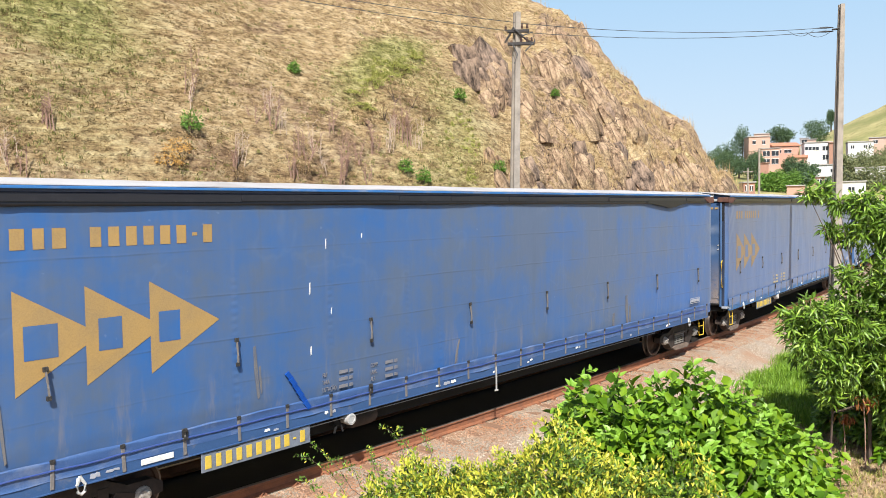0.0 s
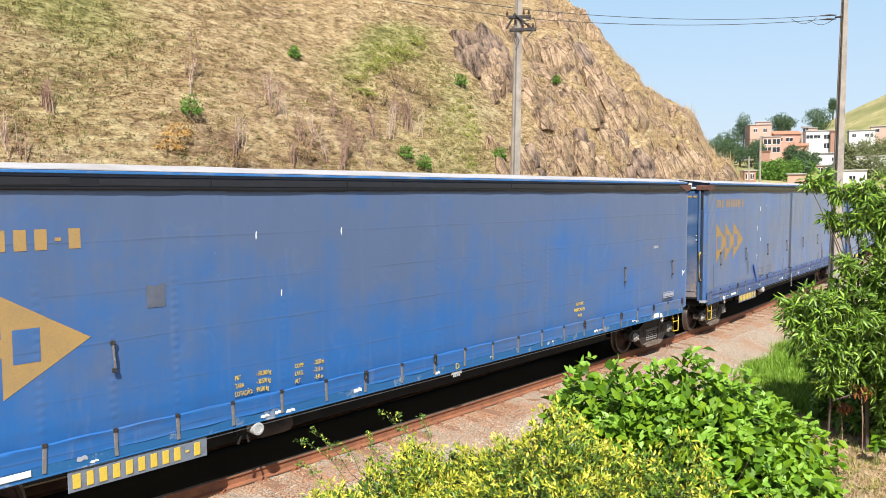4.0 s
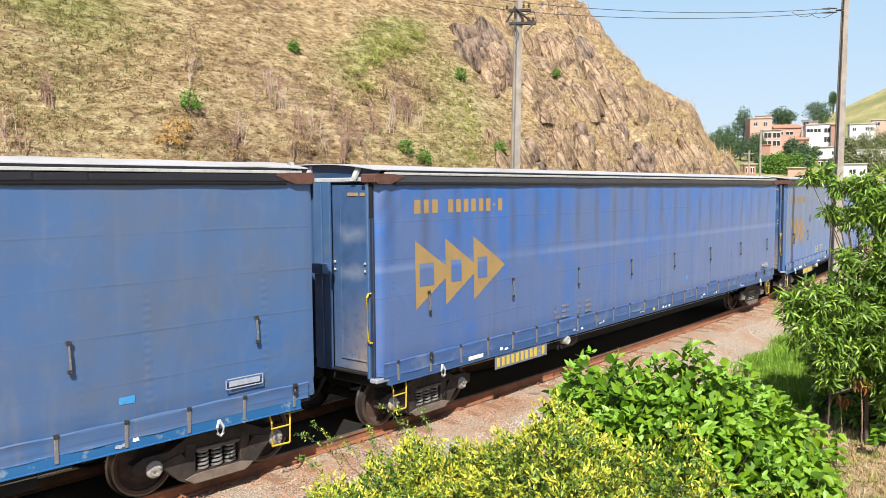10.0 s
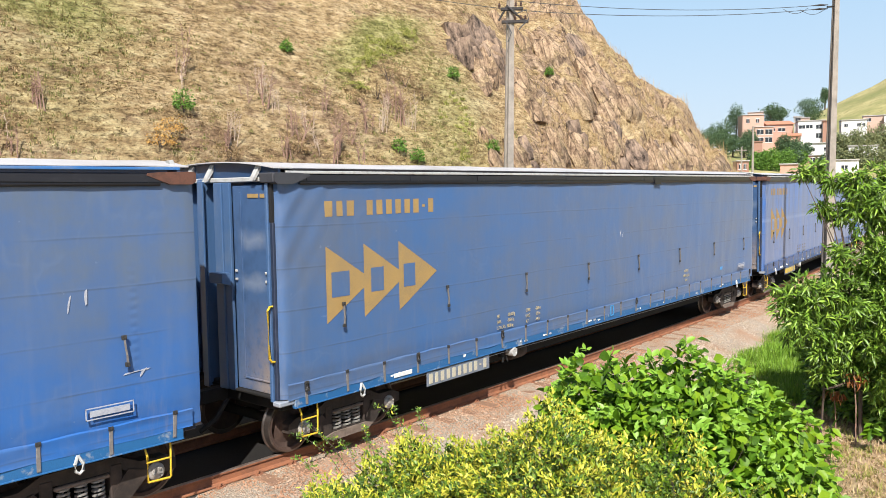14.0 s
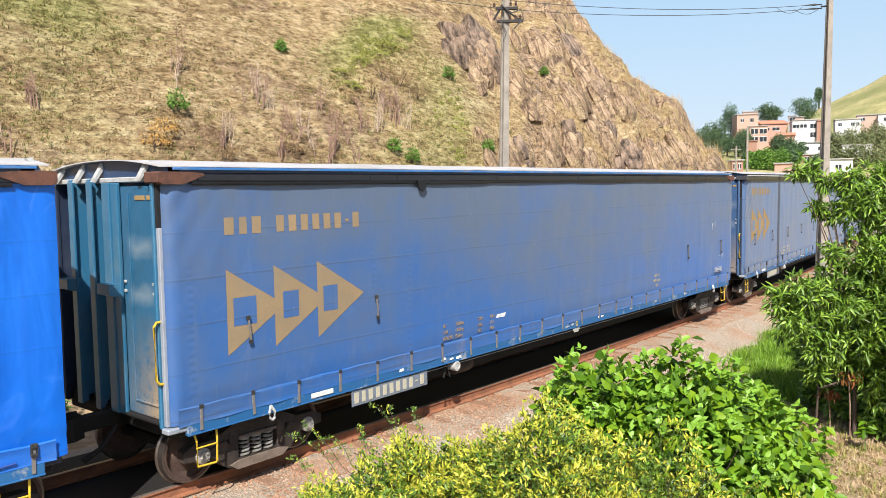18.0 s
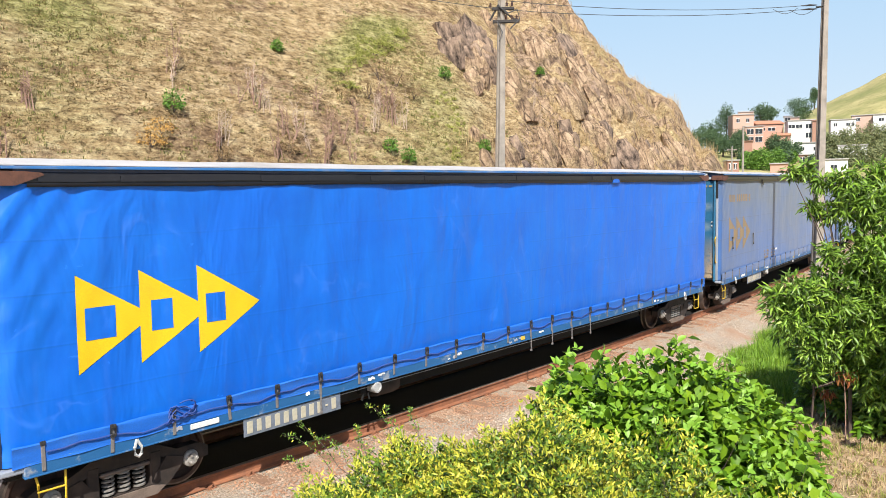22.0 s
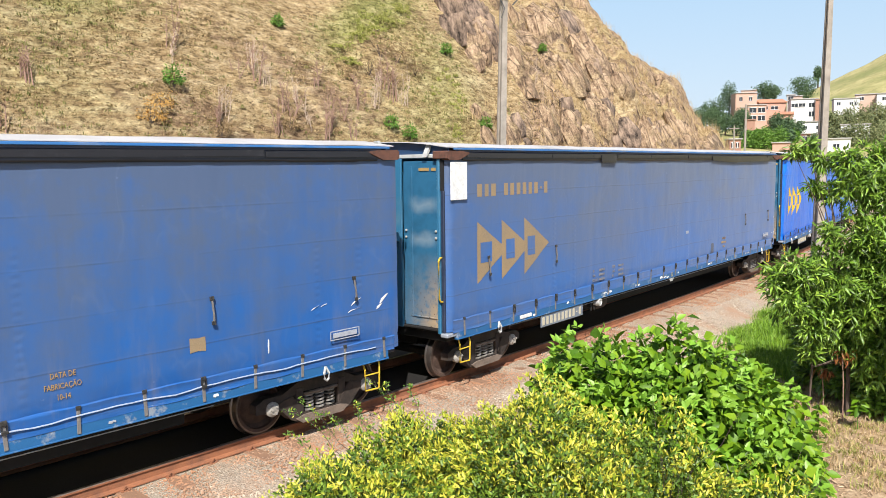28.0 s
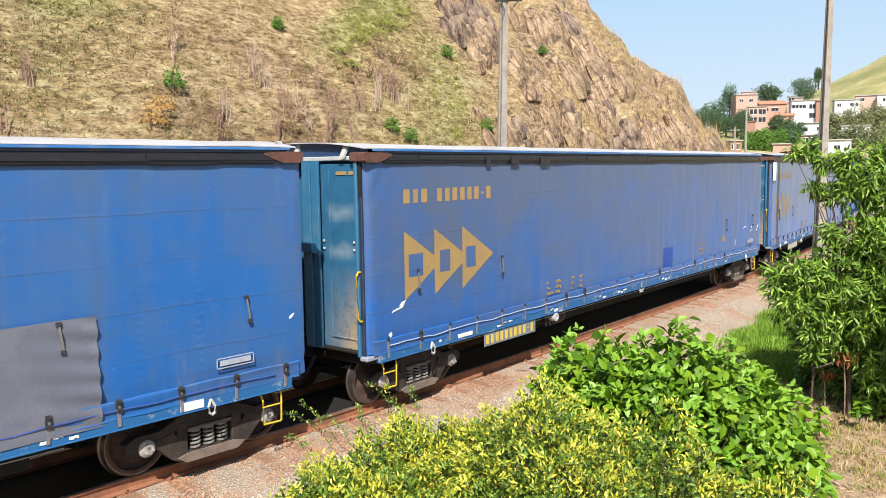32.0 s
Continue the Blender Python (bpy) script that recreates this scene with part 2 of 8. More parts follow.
    n.bsdf.inputs["Sheen Roughness"].default_value = 0.4
    n.bsdf.inputs["Sheen Tint"].default_value = (0.75, 0.80, 0.86, 1)
    return n.done(col, n.math("ADD", 0.36, n.math("MULTIPLY", fine, 0.2)), 0, 0.45)


M = {}
M["sill_blue"] = worn("sill_blue_paint", (0.018, 0.115, 0.29), (0.30, 0.33, 0.36), 3.2, (0.56, 0.64), 0.5)
M["sill_dark"] = worn("sill_dark_paint", (0.035, 0.09, 0.22), (0.22, 0.2, 0.18), 2.5, (0.57, 0.72), 0.5)
M["gable_blue"] = worn("end_wall_paint", (0.022, 0.055, 0.125), (0.11, 0.12, 0.15), 1.1, (0.55, 0.8), 0.32, 0.0, 0.08)
M["end_blue"] = end_paint("end_wall_paint", (0.050, 0.102, 0.215), (0.27, 0.31, 0.37), 0.6)
M["end_teal"] = end_paint("teal_end_paint", (0.026, 0.120, 0.225), (0.30, 0.36, 0.39), 1.0)
M["end_blue_post"] = worn("end_post_paint", (0.055, 0.118, 0.245), (0.10, 0.15, 0.24), 2.2, (0.45, 0.7), 0.28)
M["end_teal_post"] = worn("teal_post_paint", (0.032, 0.145, 0.265), (0.09, 0.19, 0.27), 2.2, (0.45, 0.7), 0.28)
M["strip_grey"] = worn("grey_blue_strip", (0.30, 0.33, 0.38), (0.15, 0.18, 0.22), 1.5, (0.5, 0.75), 0.5)
M["rail_grey"] = worn("grey_valance", (0.045, 0.047, 0.055), (0.02, 0.02, 0.025), 2.0, (0.5, 0.75), 0.5)
M["navy_rail"] = worn("navy_rail_paint", (0.02, 0.03, 0.06), (0.06, 0.07, 0.10), 3.0, (0.5, 0.8), 0.5)
# near-black that paints the shade inside narrow gaps
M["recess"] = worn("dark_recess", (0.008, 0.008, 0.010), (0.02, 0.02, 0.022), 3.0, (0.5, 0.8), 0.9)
M["black_flap"] = worn("black_rubber_flap", (0.004, 0.0045, 0.008), (0.014, 0.015, 0.020), 4.0, (0.5, 0.8), 0.38)
M["tape"] = worn("grey_black_tape", (0.012, 0.013, 0.018), (0.055, 0.055, 0.064), 3.0, (0.52, 0.75), 0.36)
M["roof"] = worn("weathered_roof_sheet", (0.50, 0.50, 0.51), (0.30, 0.27, 0.24), 0.9, (0.45, 0.8), 0.5)
M["rust"] = worn("rusted_bracket", (0.12, 0.052, 0.034), (0.04, 0.022, 0.018), 9.0, (0.45, 0.7), 0.85)
# grimy steel taken down to near-black, painting the shade beneath the wagons
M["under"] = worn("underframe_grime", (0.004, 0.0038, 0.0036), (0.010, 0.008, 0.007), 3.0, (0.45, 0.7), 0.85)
M["bogie"] = worn("bogie_casting", (0.024, 0.018, 0.015), (0.075, 0.052, 0.040), 4.0, (0.42, 0.7), 0.8)
M["bogie_dust"] = worn("dusty_casting", (0.19, 0.145, 0.115), (0.07, 0.052, 0.042), 6.0, (0.45, 0.7), 0.85)
M["spring"] = worn("spring_steel", (0.28, 0.27, 0.25), (0.10, 0.085, 0.07), 10.0, (0.45, 0.7), 0.6, 0.3)
M["wheel"] = worn("wheel_rust", (0.06, 0.036, 0.028), (0.125, 0.078, 0.057), 5.0, (0.45, 0.7), 0.8)
M["tread"] = worn("polished_tread", (0.20, 0.17, 0.155), (0.10, 0.08, 0.07), 6.0, (0.45, 0.7), 0.35, 0.85, 0.05)
M["cap"] = worn("bearing_cap", (0.34, 0.32, 0.29), (0.12, 0.10, 0.085), 14.0, (0.48, 0.7), 0.6)
M["yellow"] = worn("yellow_paint", (0.62, 0.42, 0.03), (0.25, 0.17, 0.06), 8.0, (0.55, 0.8), 0.5)
M["yellow_mark"] = worn("yellow_lettering", (0.62, 0.45, 0.06), (0.45, 0.33, 0.12), 7.0, (0.5, 0.8), 0.6)
M["ochre"] = worn("faded_ochre_print", (0.36, 0.235, 0.085), (0.26, 0.19, 0.10), 2.5, (0.42, 0.75), 0.6)
M["ochre_pale"] = worn("bleached_ochre_print", (0.30, 0.215, 0.12), (0.22, 0.18, 0.13), 2.5, (0.4, 0.75), 0.6)
M["new_yellow"] = worn("fresh_yellow_print", (0.80, 0.50, 0.01), (0.70, 0.43, 0.02), 2.5, (0.5, 0.8), 0.5)
M["white_mark"] = worn("white_paint_mark", (0.72, 0.73, 0.72), (0.45, 0.46, 0.46), 9.0, (0.5, 0.75), 0.6)
M["pale_sign"] = worn("pale_grey_print", (0.36, 0.38, 0.43), (0.22, 0.24, 0.29), 9.0, (0.5, 0.75), 0.6)
M["plate_ink"] = worn("cream_plate_lettering", (0.52, 0.48, 0.36), (0.36, 0.34, 0.28), 7.0, (0.45, 0.7), 0.6)
M["plate"] = worn("grey_plate", (0.17, 0.20, 0.25), (0.09, 0.10, 0.11), 8.0, (0.5, 0.75), 0.6)
M["strap"] = worn("grey_webbing", (0.16, 0.15, 0.145), (0.30, 0.29, 0.27), 12.0, (0.5, 0.75), 0.8)
M["buckle"] = worn("steel_buckle", (0.05, 0.05, 0.05), (0.14, 0.13, 0.12), 18.0, (0.5, 0.75), 0.45, 0.5)
M["strap_pale"] = worn("bleached_webbing", (0.33, 0.32, 0.30), (0.2, 0.19, 0.18), 12.0, (0.5, 0.75), 0.8)
M["light_steel"] = worn("galvanised_steel", (0.50, 0.51, 0.50), (0.28, 0.25, 0.22), 9.0, (0.52, 0.75), 0.5, 0.2)
M["cord"] = worn("blue_cord", (0.03, 0.07, 0.28), (0.10, 0.12, 0.2), 20.0, (0.5, 0.75), 0.8)
M["pale_cord"] = worn("pale_cord", (0.35, 0.42, 0.55), (0.2, 0.24, 0.3), 20.0, (0.5, 0.75), 0.8)
M["rail"] = worn("rusty_rail", (0.31, 0.125, 0.06), (0.15, 0.07, 0.045), 5.0, (0.4, 0.7), 0.85)
M["rail_head"] = worn("worn_rail_head", (0.30, 0.24, 0.21), (0.20, 0.13, 0.10), 5.0, (0.45, 0.7), 0.4, 0.6, 0.03)
M["sleeper"] = worn("dusty_timber", (0.27, 0.155, 0.095), (0.18, 0.105, 0.068), 4.0, (0.4, 0.7), 0.9)
M["pole"] = worn("weathered_concrete", (0.33, 0.295, 0.25), (0.15, 0.135, 0.115), 2.6, (0.42, 0.75), 0.9, 0.0, 0.25)
M["iron"] = worn("dark_iron", (0.035, 0.033, 0.032), (0.09, 0.06, 0.045), 9.0, (0.5, 0.75), 0.7, 0.3)
M["wire"] = worn("cable_sheath", (0.05, 0.055, 0.06), (0.10, 0.10, 0.10), 9.0, (0.5, 0.75), 0.6)
M["porcelain"] = worn("brown_porcelain", (0.09, 0.05, 0.04), (0.05, 0.03, 0.03), 9.0, (0.5, 0.75), 0.3)
M["bark"] = worn("grey_bark", (0.11, 0.08, 0.06), (0.055, 0.04, 0.032), 9.0, (0.4, 0.7), 0.9)
M["twig"] = worn("dead_twig", (0.34, 0.215, 0.16), (0.20, 0.125, 0.095), 9.0, (0.4, 0.7), 0.9)
M["twig_pale"] = worn("bleached_twig", (0.56, 0.44, 0.34), (0.34, 0.25, 0.19), 9.0, (0.4, 0.7), 0.9)


def gravel_material():
    n = Nodes("dusty_ballast")
    big = n.noise(0.9, 5, 0.6)
    vor = n.add("ShaderNodeTexVoronoi")
    vor.inputs["Scale"].default_value = 38.0
    n.link(n.coord.outputs["Object"], vor.inputs["Vector"])
    stone = n.ramp(n.noise(38.0, 2), [(0.3, (0.20, 0.155, 0.115)), (0.55, (0.39, 0.325, 0.25)), (0.8, (0.55, 0.49, 0.40))])
    col = n.mix(n.math("MULTIPLY", n.mask(big, 0.46, 0.64), 0.65), stone, (0.36, 0.19, 0.10))
    col = n.mix(n.mask(vor.outputs["Distance"], 0.0, 0.25), tuple([0.14, 0.085, 0.055]), col)
    n.bump(vor.outputs["Distance"], 0.8, 0.022)
    return n.done(col, 0.9)


def stone_material(name, dust, amount):
    n = Nodes(name)
    col = n.ramp(n.island(), [(0.0, (0.18, 0.125, 0.085)), (0.35, (0.34, 0.265, 0.185)), (0.7, (0.45, 0.38, 0.29)), (1.0, (0.60, 0.55, 0.46))])
    col = n.mix(n.math("MULTIPLY", n.mask(n.noise(0.8, 3), 0.42, 0.6), amount), col, dust)
    col = n.mix(amount * 0.55, col, dust)
    n.bump(n.noise(70, 2), 0.4, 0.004)
    return n.done(col, 0.9)


def soil_material():
    n = Nodes("dry_soil")
    big = n.noise(0.45, 5, 0.6)
    mid = n.noise(3.5, 7, 0.75)
    col = n.ramp(mid, [(0.3, (0.19, 0.12, 0.065)), (0.5, (0.42, 0.295, 0.175)), (0.72, (0.62, 0.47, 0.30))])
    col = n.mix(n.math("MULTIPLY", n.mask(big, 0.56, 0.68), 0.6), col, n.mix(mid, (0.12, 0.13, 0.04), (0.32, 0.29, 0.12)))
    n.bump(n.noise(14, 6, 0.7), 0.9, 0.06)
    return n.done(col, 0.95)


def hill_material():
    """Dry grass slope: straw, olive and bare-earth patches; shade of small sheep-track terraces is painted as dark
    dashes.
    """
    n = Nodes("dry_grass_slope")
    flat = n.mapped((0.62, 1.25, 1.25))
    mid = n.noise(0.34, 7, 0.7, flat)
    tuft = n.noise(2.1, 7, 0.78, flat)
    fine = n.noise(5.2, 6, 0.82, flat)
    lush = n.add("ShaderNodeAttribute")
    lush.attribute_name = "lush"
    straw = n.ramp(tuft, [(0.35, (0.165, 0.105, 0.048)), (0.45, (0.365, 0.253, 0.128)), (0.55, (0.525, 0.388, 0.216)), (0.66, (0.70, 0.545, 0.34))])
    green = n.ramp(tuft, [(0.35, (0.10, 0.115, 0.03)), (0.48, (0.26, 0.26, 0.08)), (0.64, (0.50, 0.45, 0.20))])
    earth = n.ramp(tuft, [(0.36, (0.13, 0.075, 0.045)), (0.52, (0.28, 0.18, 0.11)), (0.66, (0.45, 0.33, 0.22))])
    amount = n.mask(n.math("ADD", lush.outputs["Fac"], n.math("MULTIPLY", n.math("SUBTRACT", tuft, 0.5), 0.8)), 0.30, 0.72)
    col = n.mix(n.math("MULTIPLY", n.mask(mid, 0.53, 0.60), 0.8), straw, earth)
    pale = n.mask(n.noise(0.22, 6, 0.7, flat), 0.55, 0.62)
    col = n.mix(n.math("MULTIPLY", pale, 0.7), col, n.ramp(tuft, [(0.36, (0.36, 0.25, 0.13)), (0.58, (0.68, 0.54, 0.34))]))
    col = n.mix(n.math("MULTIPLY", amount, 0.85), col, green)
    # dark dashes: the terraces' shade, multiplied into the colour
    col = n.mix(0.85, col, n.ramp(fine, [(0.39, (0.20, 0.19, 0.16)), (0.47, (0.90, 0.92, 0.91)), (0.55, (1.12, 1.15, 1.14)), (0.64, (1.36, 1.40, 1.38))]), "MULTIPLY")
    n.bump(n.math("ADD", tuft, n.math("MULTIPLY", fine, 0.6)), 1.0, 0.22)
    return n.done(col, 0.95, 0, 0.2)


def rock_material():
    """Tan weathered rock, its shaded crevices painted as steep dark joints, with dry dust and roots on it."""
    n = Nodes("weathered_rock")
    slant = n.mapped((1.5, 1.5, 0.42), (0, 24, 0))
    lay = n.noise(1.6, 8, 0.72, slant)
    grit = n.noise(7.0, 6, 0.75)
    col = n.ramp(lay, [(0.34, (0.03, 0.02, 0.015)), (0.40, (0.17, 0.11, 0.07)), (0.47, (0.33, 0.23, 0.148)), (0.57, (0.50, 0.365, 0.237)), (0.70, (0.68, 0.52, 0.35))])
    # the crevices' shade is put into the colour as dark cracks
    crack = n.add("ShaderNodeTexVoronoi")
    crack.feature = "DISTANCE_TO_EDGE"
    crack.inputs["Scale"].default_value = 0.85
    n.link(slant, crack.inputs["Vector"])
    joint = n.ramp(crack.outputs["Distance"], [(0.0, (1, 1, 1)), (0.02, (0.9, 0.9, 0.9)), (0.05, (0, 0, 0))])
    col = n.mix(n.math("MULTIPLY", joint, n.mask(grit, 0.40, 0.55)), col, (0.045, 0.03, 0.022))
    col = n.mix(n.math("MULTIPLY", n.mask(n.noise(0.45, 4), 0.52, 0.62), 0.65), col, n.ramp(lay, [(0.36, (0.05, 0.037, 0.028)), (0.62, (0.31, 0.225, 0.155))]))
    col = n.mix(n.math("MULTIPLY", n.mask(n.noise(0.8, 5, 0.65), 0.52, 0.62), 0.6), col, n.ramp(grit, [(0.36, (0.20, 0.13, 0.065)), (0.6, (0.54, 0.41, 0.235))]))
    col = n.mix(0.7, col, n.ramp(grit, [(0.36, (0.45, 0.42, 0.4)), (0.5, (1, 1, 1)), (0.64, (1.35, 1.35, 1.33))]), "MULTIPLY")
    n.bump(n.math("ADD", n.math("MULTIPLY", lay, 1.3), n.math("MULTIPLY", grit, 0.4)), 1.0, 0.25)
    return n.done(col, 0.9, 0, 0.2)


# dark purplish-brown rock, with the shade of faces and crevices in its colour
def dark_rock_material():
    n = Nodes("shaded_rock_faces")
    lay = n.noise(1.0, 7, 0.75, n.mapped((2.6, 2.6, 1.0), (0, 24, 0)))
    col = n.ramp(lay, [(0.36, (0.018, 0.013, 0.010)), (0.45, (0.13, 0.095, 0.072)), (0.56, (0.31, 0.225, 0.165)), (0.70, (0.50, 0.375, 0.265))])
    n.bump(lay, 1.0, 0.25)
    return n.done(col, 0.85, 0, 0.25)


def far_grass_material():
    n = Nodes("far_hill_grass")
    a, b = n.noise(0.03, 5, 0.6), n.noise(0.4, 5, 0.7)
    col = n.ramp(b, [(0.32, (0.20, 0.19, 0.08)), (0.5, (0.40, 0.35, 0.155)), (0.72, (0.56, 0.48, 0.25))])
    col = n.mix(n.mask(n.math("ADD", a, n.math("MULTIPLY", n.math("SUBTRACT", b, 0.5), 0.4)), 0.42, 0.6), col, n.mix(b, (0.10, 0.13, 0.045), (0.33, 0.32, 0.12)))
    return n.done(col, 0.95, 0, 0.2)


M["gravel"], M["stones"], M["soil"] = gravel_material(), stone_material("ballast_stones", (0.42, 0.33, 0.25), 0.5), soil_material()
M["dusty_stones"] = stone_material("rust_dusted_stones", (0.345, 0.175, 0.095), 0.9)
M["hill"], M["rock"], M["far_grass"] = hill_material(), rock_material(), far_grass_material()
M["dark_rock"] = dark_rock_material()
M["yellow_leaf"] = leafy("yellow_green_leaves", [(0.12, 0.20, 0.014), (0.32, 0.37, 0.028), (0.60, 0.53, 0.05), (0.76, 0.64, 0.10), (0.46, 0.46, 0.035), (0.19, 0.27, 0.018)], 0.45, 0.08)
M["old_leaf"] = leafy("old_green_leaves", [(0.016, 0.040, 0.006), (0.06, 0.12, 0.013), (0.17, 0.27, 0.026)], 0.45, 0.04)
M["green_leaf"] = leafy("broad_green_leaves", [(0.018, 0.05, 0.004), (0.052, 0.135, 0.007), (0.125, 0.25, 0.011), (0.24, 0.375, 0.022), (0.15, 0.28, 0.013)], 0.45, 0.2, 0.22)
M["young_leaf"] = leafy("young_bush_leaves", [(0.16, 0.34, 0.03), (0.25, 0.42, 0.05), (0.20, 0.38, 0.04)], 0.45, 0.15)
M["tree_leaf"] = leafy("long_green_leaves", [(0.014, 0.040, 0.005), (0.045, 0.11, 0.012), (0.12, 0.26, 0.02), (0.32, 0.47, 0.06)], 0.4, 0.08)
M["red_leaf"] = leafy("reddish_dry_leaves", [(0.20, 0.05, 0.02), (0.36, 0.12, 0.04), (0.42, 0.20, 0.06)], 0.6, 0.3)
M["grass"] = leafy("grass_blades", [(0.06, 0.15, 0.012), (0.15, 0.31, 0.02), (0.30, 0.45, 0.045)], 0.5, 0.2)
M["litter"] = leafy("dead_leaf_litter", [(0.24, 0.14, 0.08), (0.46, 0.32, 0.19), (0.64, 0.50, 0.33)], 0.8, 0.1)
M["straw"] = leafy("straw_tufts", [(0.26, 0.17, 0.08), (0.44, 0.315, 0.155), (0.54, 0.40, 0.215), (0.60, 0.46, 0.26)], 0.8, 0.15, 0.1)
M["olive_tuft"] = leafy("olive_tufts", [(0.09, 0.10, 0.03), (0.19, 0.20, 0.06), (0.32, 0.30, 0.11)], 0.8, 0.2, 0.15)
M["shrub_leaf"] = leafy("shrub_leaves", [(0.03, 0.085, 0.012), (0.11, 0.24, 0.03), (0.22, 0.38, 0.06)], 0.5, 0.25)
M["lime_leaf"] = leafy("scrub_leaves", [(0.17, 0.19, 0.045), (0.30, 0.32, 0.075), (0.45, 0.44, 0.14)], 0.7, 0.2, 0.15)
M["brown_leaf"] = leafy("withered_leaves", [(0.17, 0.11, 0.06), (0.29, 0.195, 0.10), (0.38, 0.28, 0.15)], 0.8, 0.2, 0.15)
M["tussock"] = leafy("tussock_clumps", [(0.14, 0.095, 0.045), (0.25, 0.165, 0.08), (0.21, 0.19, 0.07), (0.36, 0.25, 0.125)], 0.9, 0.05, 0.1)
M["rail_dark"] = worn("black_valance", (0.006, 0.007, 0.011), (0.026, 0.028, 0.036), 2.0, (0.5, 0.75), 0.40)
M["drip_blue"] = worn("blue_roof_edge", (0.03, 0.15, 0.40), (0.2, 0.24, 0.3), 2.0, (0.5, 0.75), 0.5)
M["hem"] = worn("dusty_hem", (0.05, 0.11, 0.27), (0.17, 0.21, 0.30), 2.6, (0.5, 0.7), 0.45)
M["chalk"] = worn("rubbed_chalk", (0.13, 0.19, 0.33), (0.08, 0.13, 0.26), 5.0, (0.45, 0.65), 0.7)
M["patch_blue"] = worn("deep_blue_patch", (0.003, 0.062, 0.33), (0.02, 0.10, 0.36), 3.0, (0.5, 0.7), 0.45)
M["mud"] = worn("dried_mud_run", (0.155, 0.15, 0.15), (0.095, 0.115, 0.16), 5.0, (0.42, 0.62), 0.8)
M["cyan_label"] = worn("sky_blue_label", (0.06, 0.30, 0.62), (0.03, 0.18, 0.42), 9.0, (0.5, 0.7), 0.5)
M["grey_patch"] = worn("slate_patch", (0.085, 0.10, 0.14), (0.13, 0.15, 0.19), 4.0, (0.45, 0.7), 0.6)
M["faint_print"] = worn("faint_data_print", (0.20, 0.20, 0.22), (0.13, 0.15, 0.20), 6.0, (0.45, 0.7), 0.6)
M["data_ink"] = worn("pale_data_print", (0.42, 0.36, 0.22), (0.25, 0.24, 0.23), 6.0, (0.45, 0.7), 0.6)
M["hem_blue"] = worn("bright_hem", (0.012, 0.13, 0.55), (0.05, 0.16, 0.45), 3.0, (0.5, 0.75), 0.55)
# near-black ballast colour that paints the shade under the train
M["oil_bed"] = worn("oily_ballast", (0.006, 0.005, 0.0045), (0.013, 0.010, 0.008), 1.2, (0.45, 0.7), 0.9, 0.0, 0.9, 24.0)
M["amber_leaf"] = leafy("amber_leaves", [(0.40, 0.21, 0.05), (0.62, 0.37, 0.10), (0.52, 0.34, 0.12)], 0.7, 0.25)
# distance haze is put into this colour: paler, bluer leaves
M["far_leaf"] = leafy("far_foliage", [(0.035, 0.075, 0.042), (0.07, 0.13, 0.06), (0.13, 0.20, 0.08)], 0.7, 0.15)
M["far_olive"] = leafy("far_olive_foliage", [(0.09, 0.12, 0.055), (0.16, 0.19, 0.08), (0.26, 0.27, 0.12)], 0.7, 0.15)
M["salmon"] = worn("salmon_render", (0.50, 0.30, 0.225), (0.38, 0.24, 0.185), 0.5, (0.5, 0.8), 0.9)
M["orange_wall"] = worn("orange_render", (0.50, 0.32, 0.25), (0.36, 0.24, 0.19), 0.5, (0.5, 0.8), 0.9)
M["white_wall"] = worn("white_render", (0.66, 0.66, 0.66), (0.48, 0.47, 0.45), 0.4, (0.5, 0.85), 0.9)
M["beige_wall"] = worn("beige_render", (0.50, 0.36, 0.29), (0.36, 0.27, 0.22), 0.5, (0.5, 0.8), 0.9)
M["brick_wall"] = worn("bare_brick", (0.36, 0.20, 0.145), (0.27, 0.16, 0.12), 0.8, (0.45, 0.8), 0.9)
M["tile"] = worn("clay_roof_tiles", (0.46, 0.22, 0.13), (0.3, 0.15, 0.1), 0.8, (0.45, 0.8), 0.9)
M["slab"] = worn("grey_roof_slab", (0.42, 0.40, 0.38), (0.27, 0.25, 0.23), 0.6, (0.45, 0.8), 0.9)
M["dark_glass"] = worn("dark_window", (0.03, 0.035, 0.04), (0.07, 0.075, 0.08), 1.0, (0.5, 0.8), 0.2)
M["tarp_grey"] = worn("grey_tarpaulin_patch", (0.115, 0.125, 0.16), (0.19, 0.20, 0.235), 1.6, (0.45, 0.8), 0.6)

# ---- mesh helpers ----


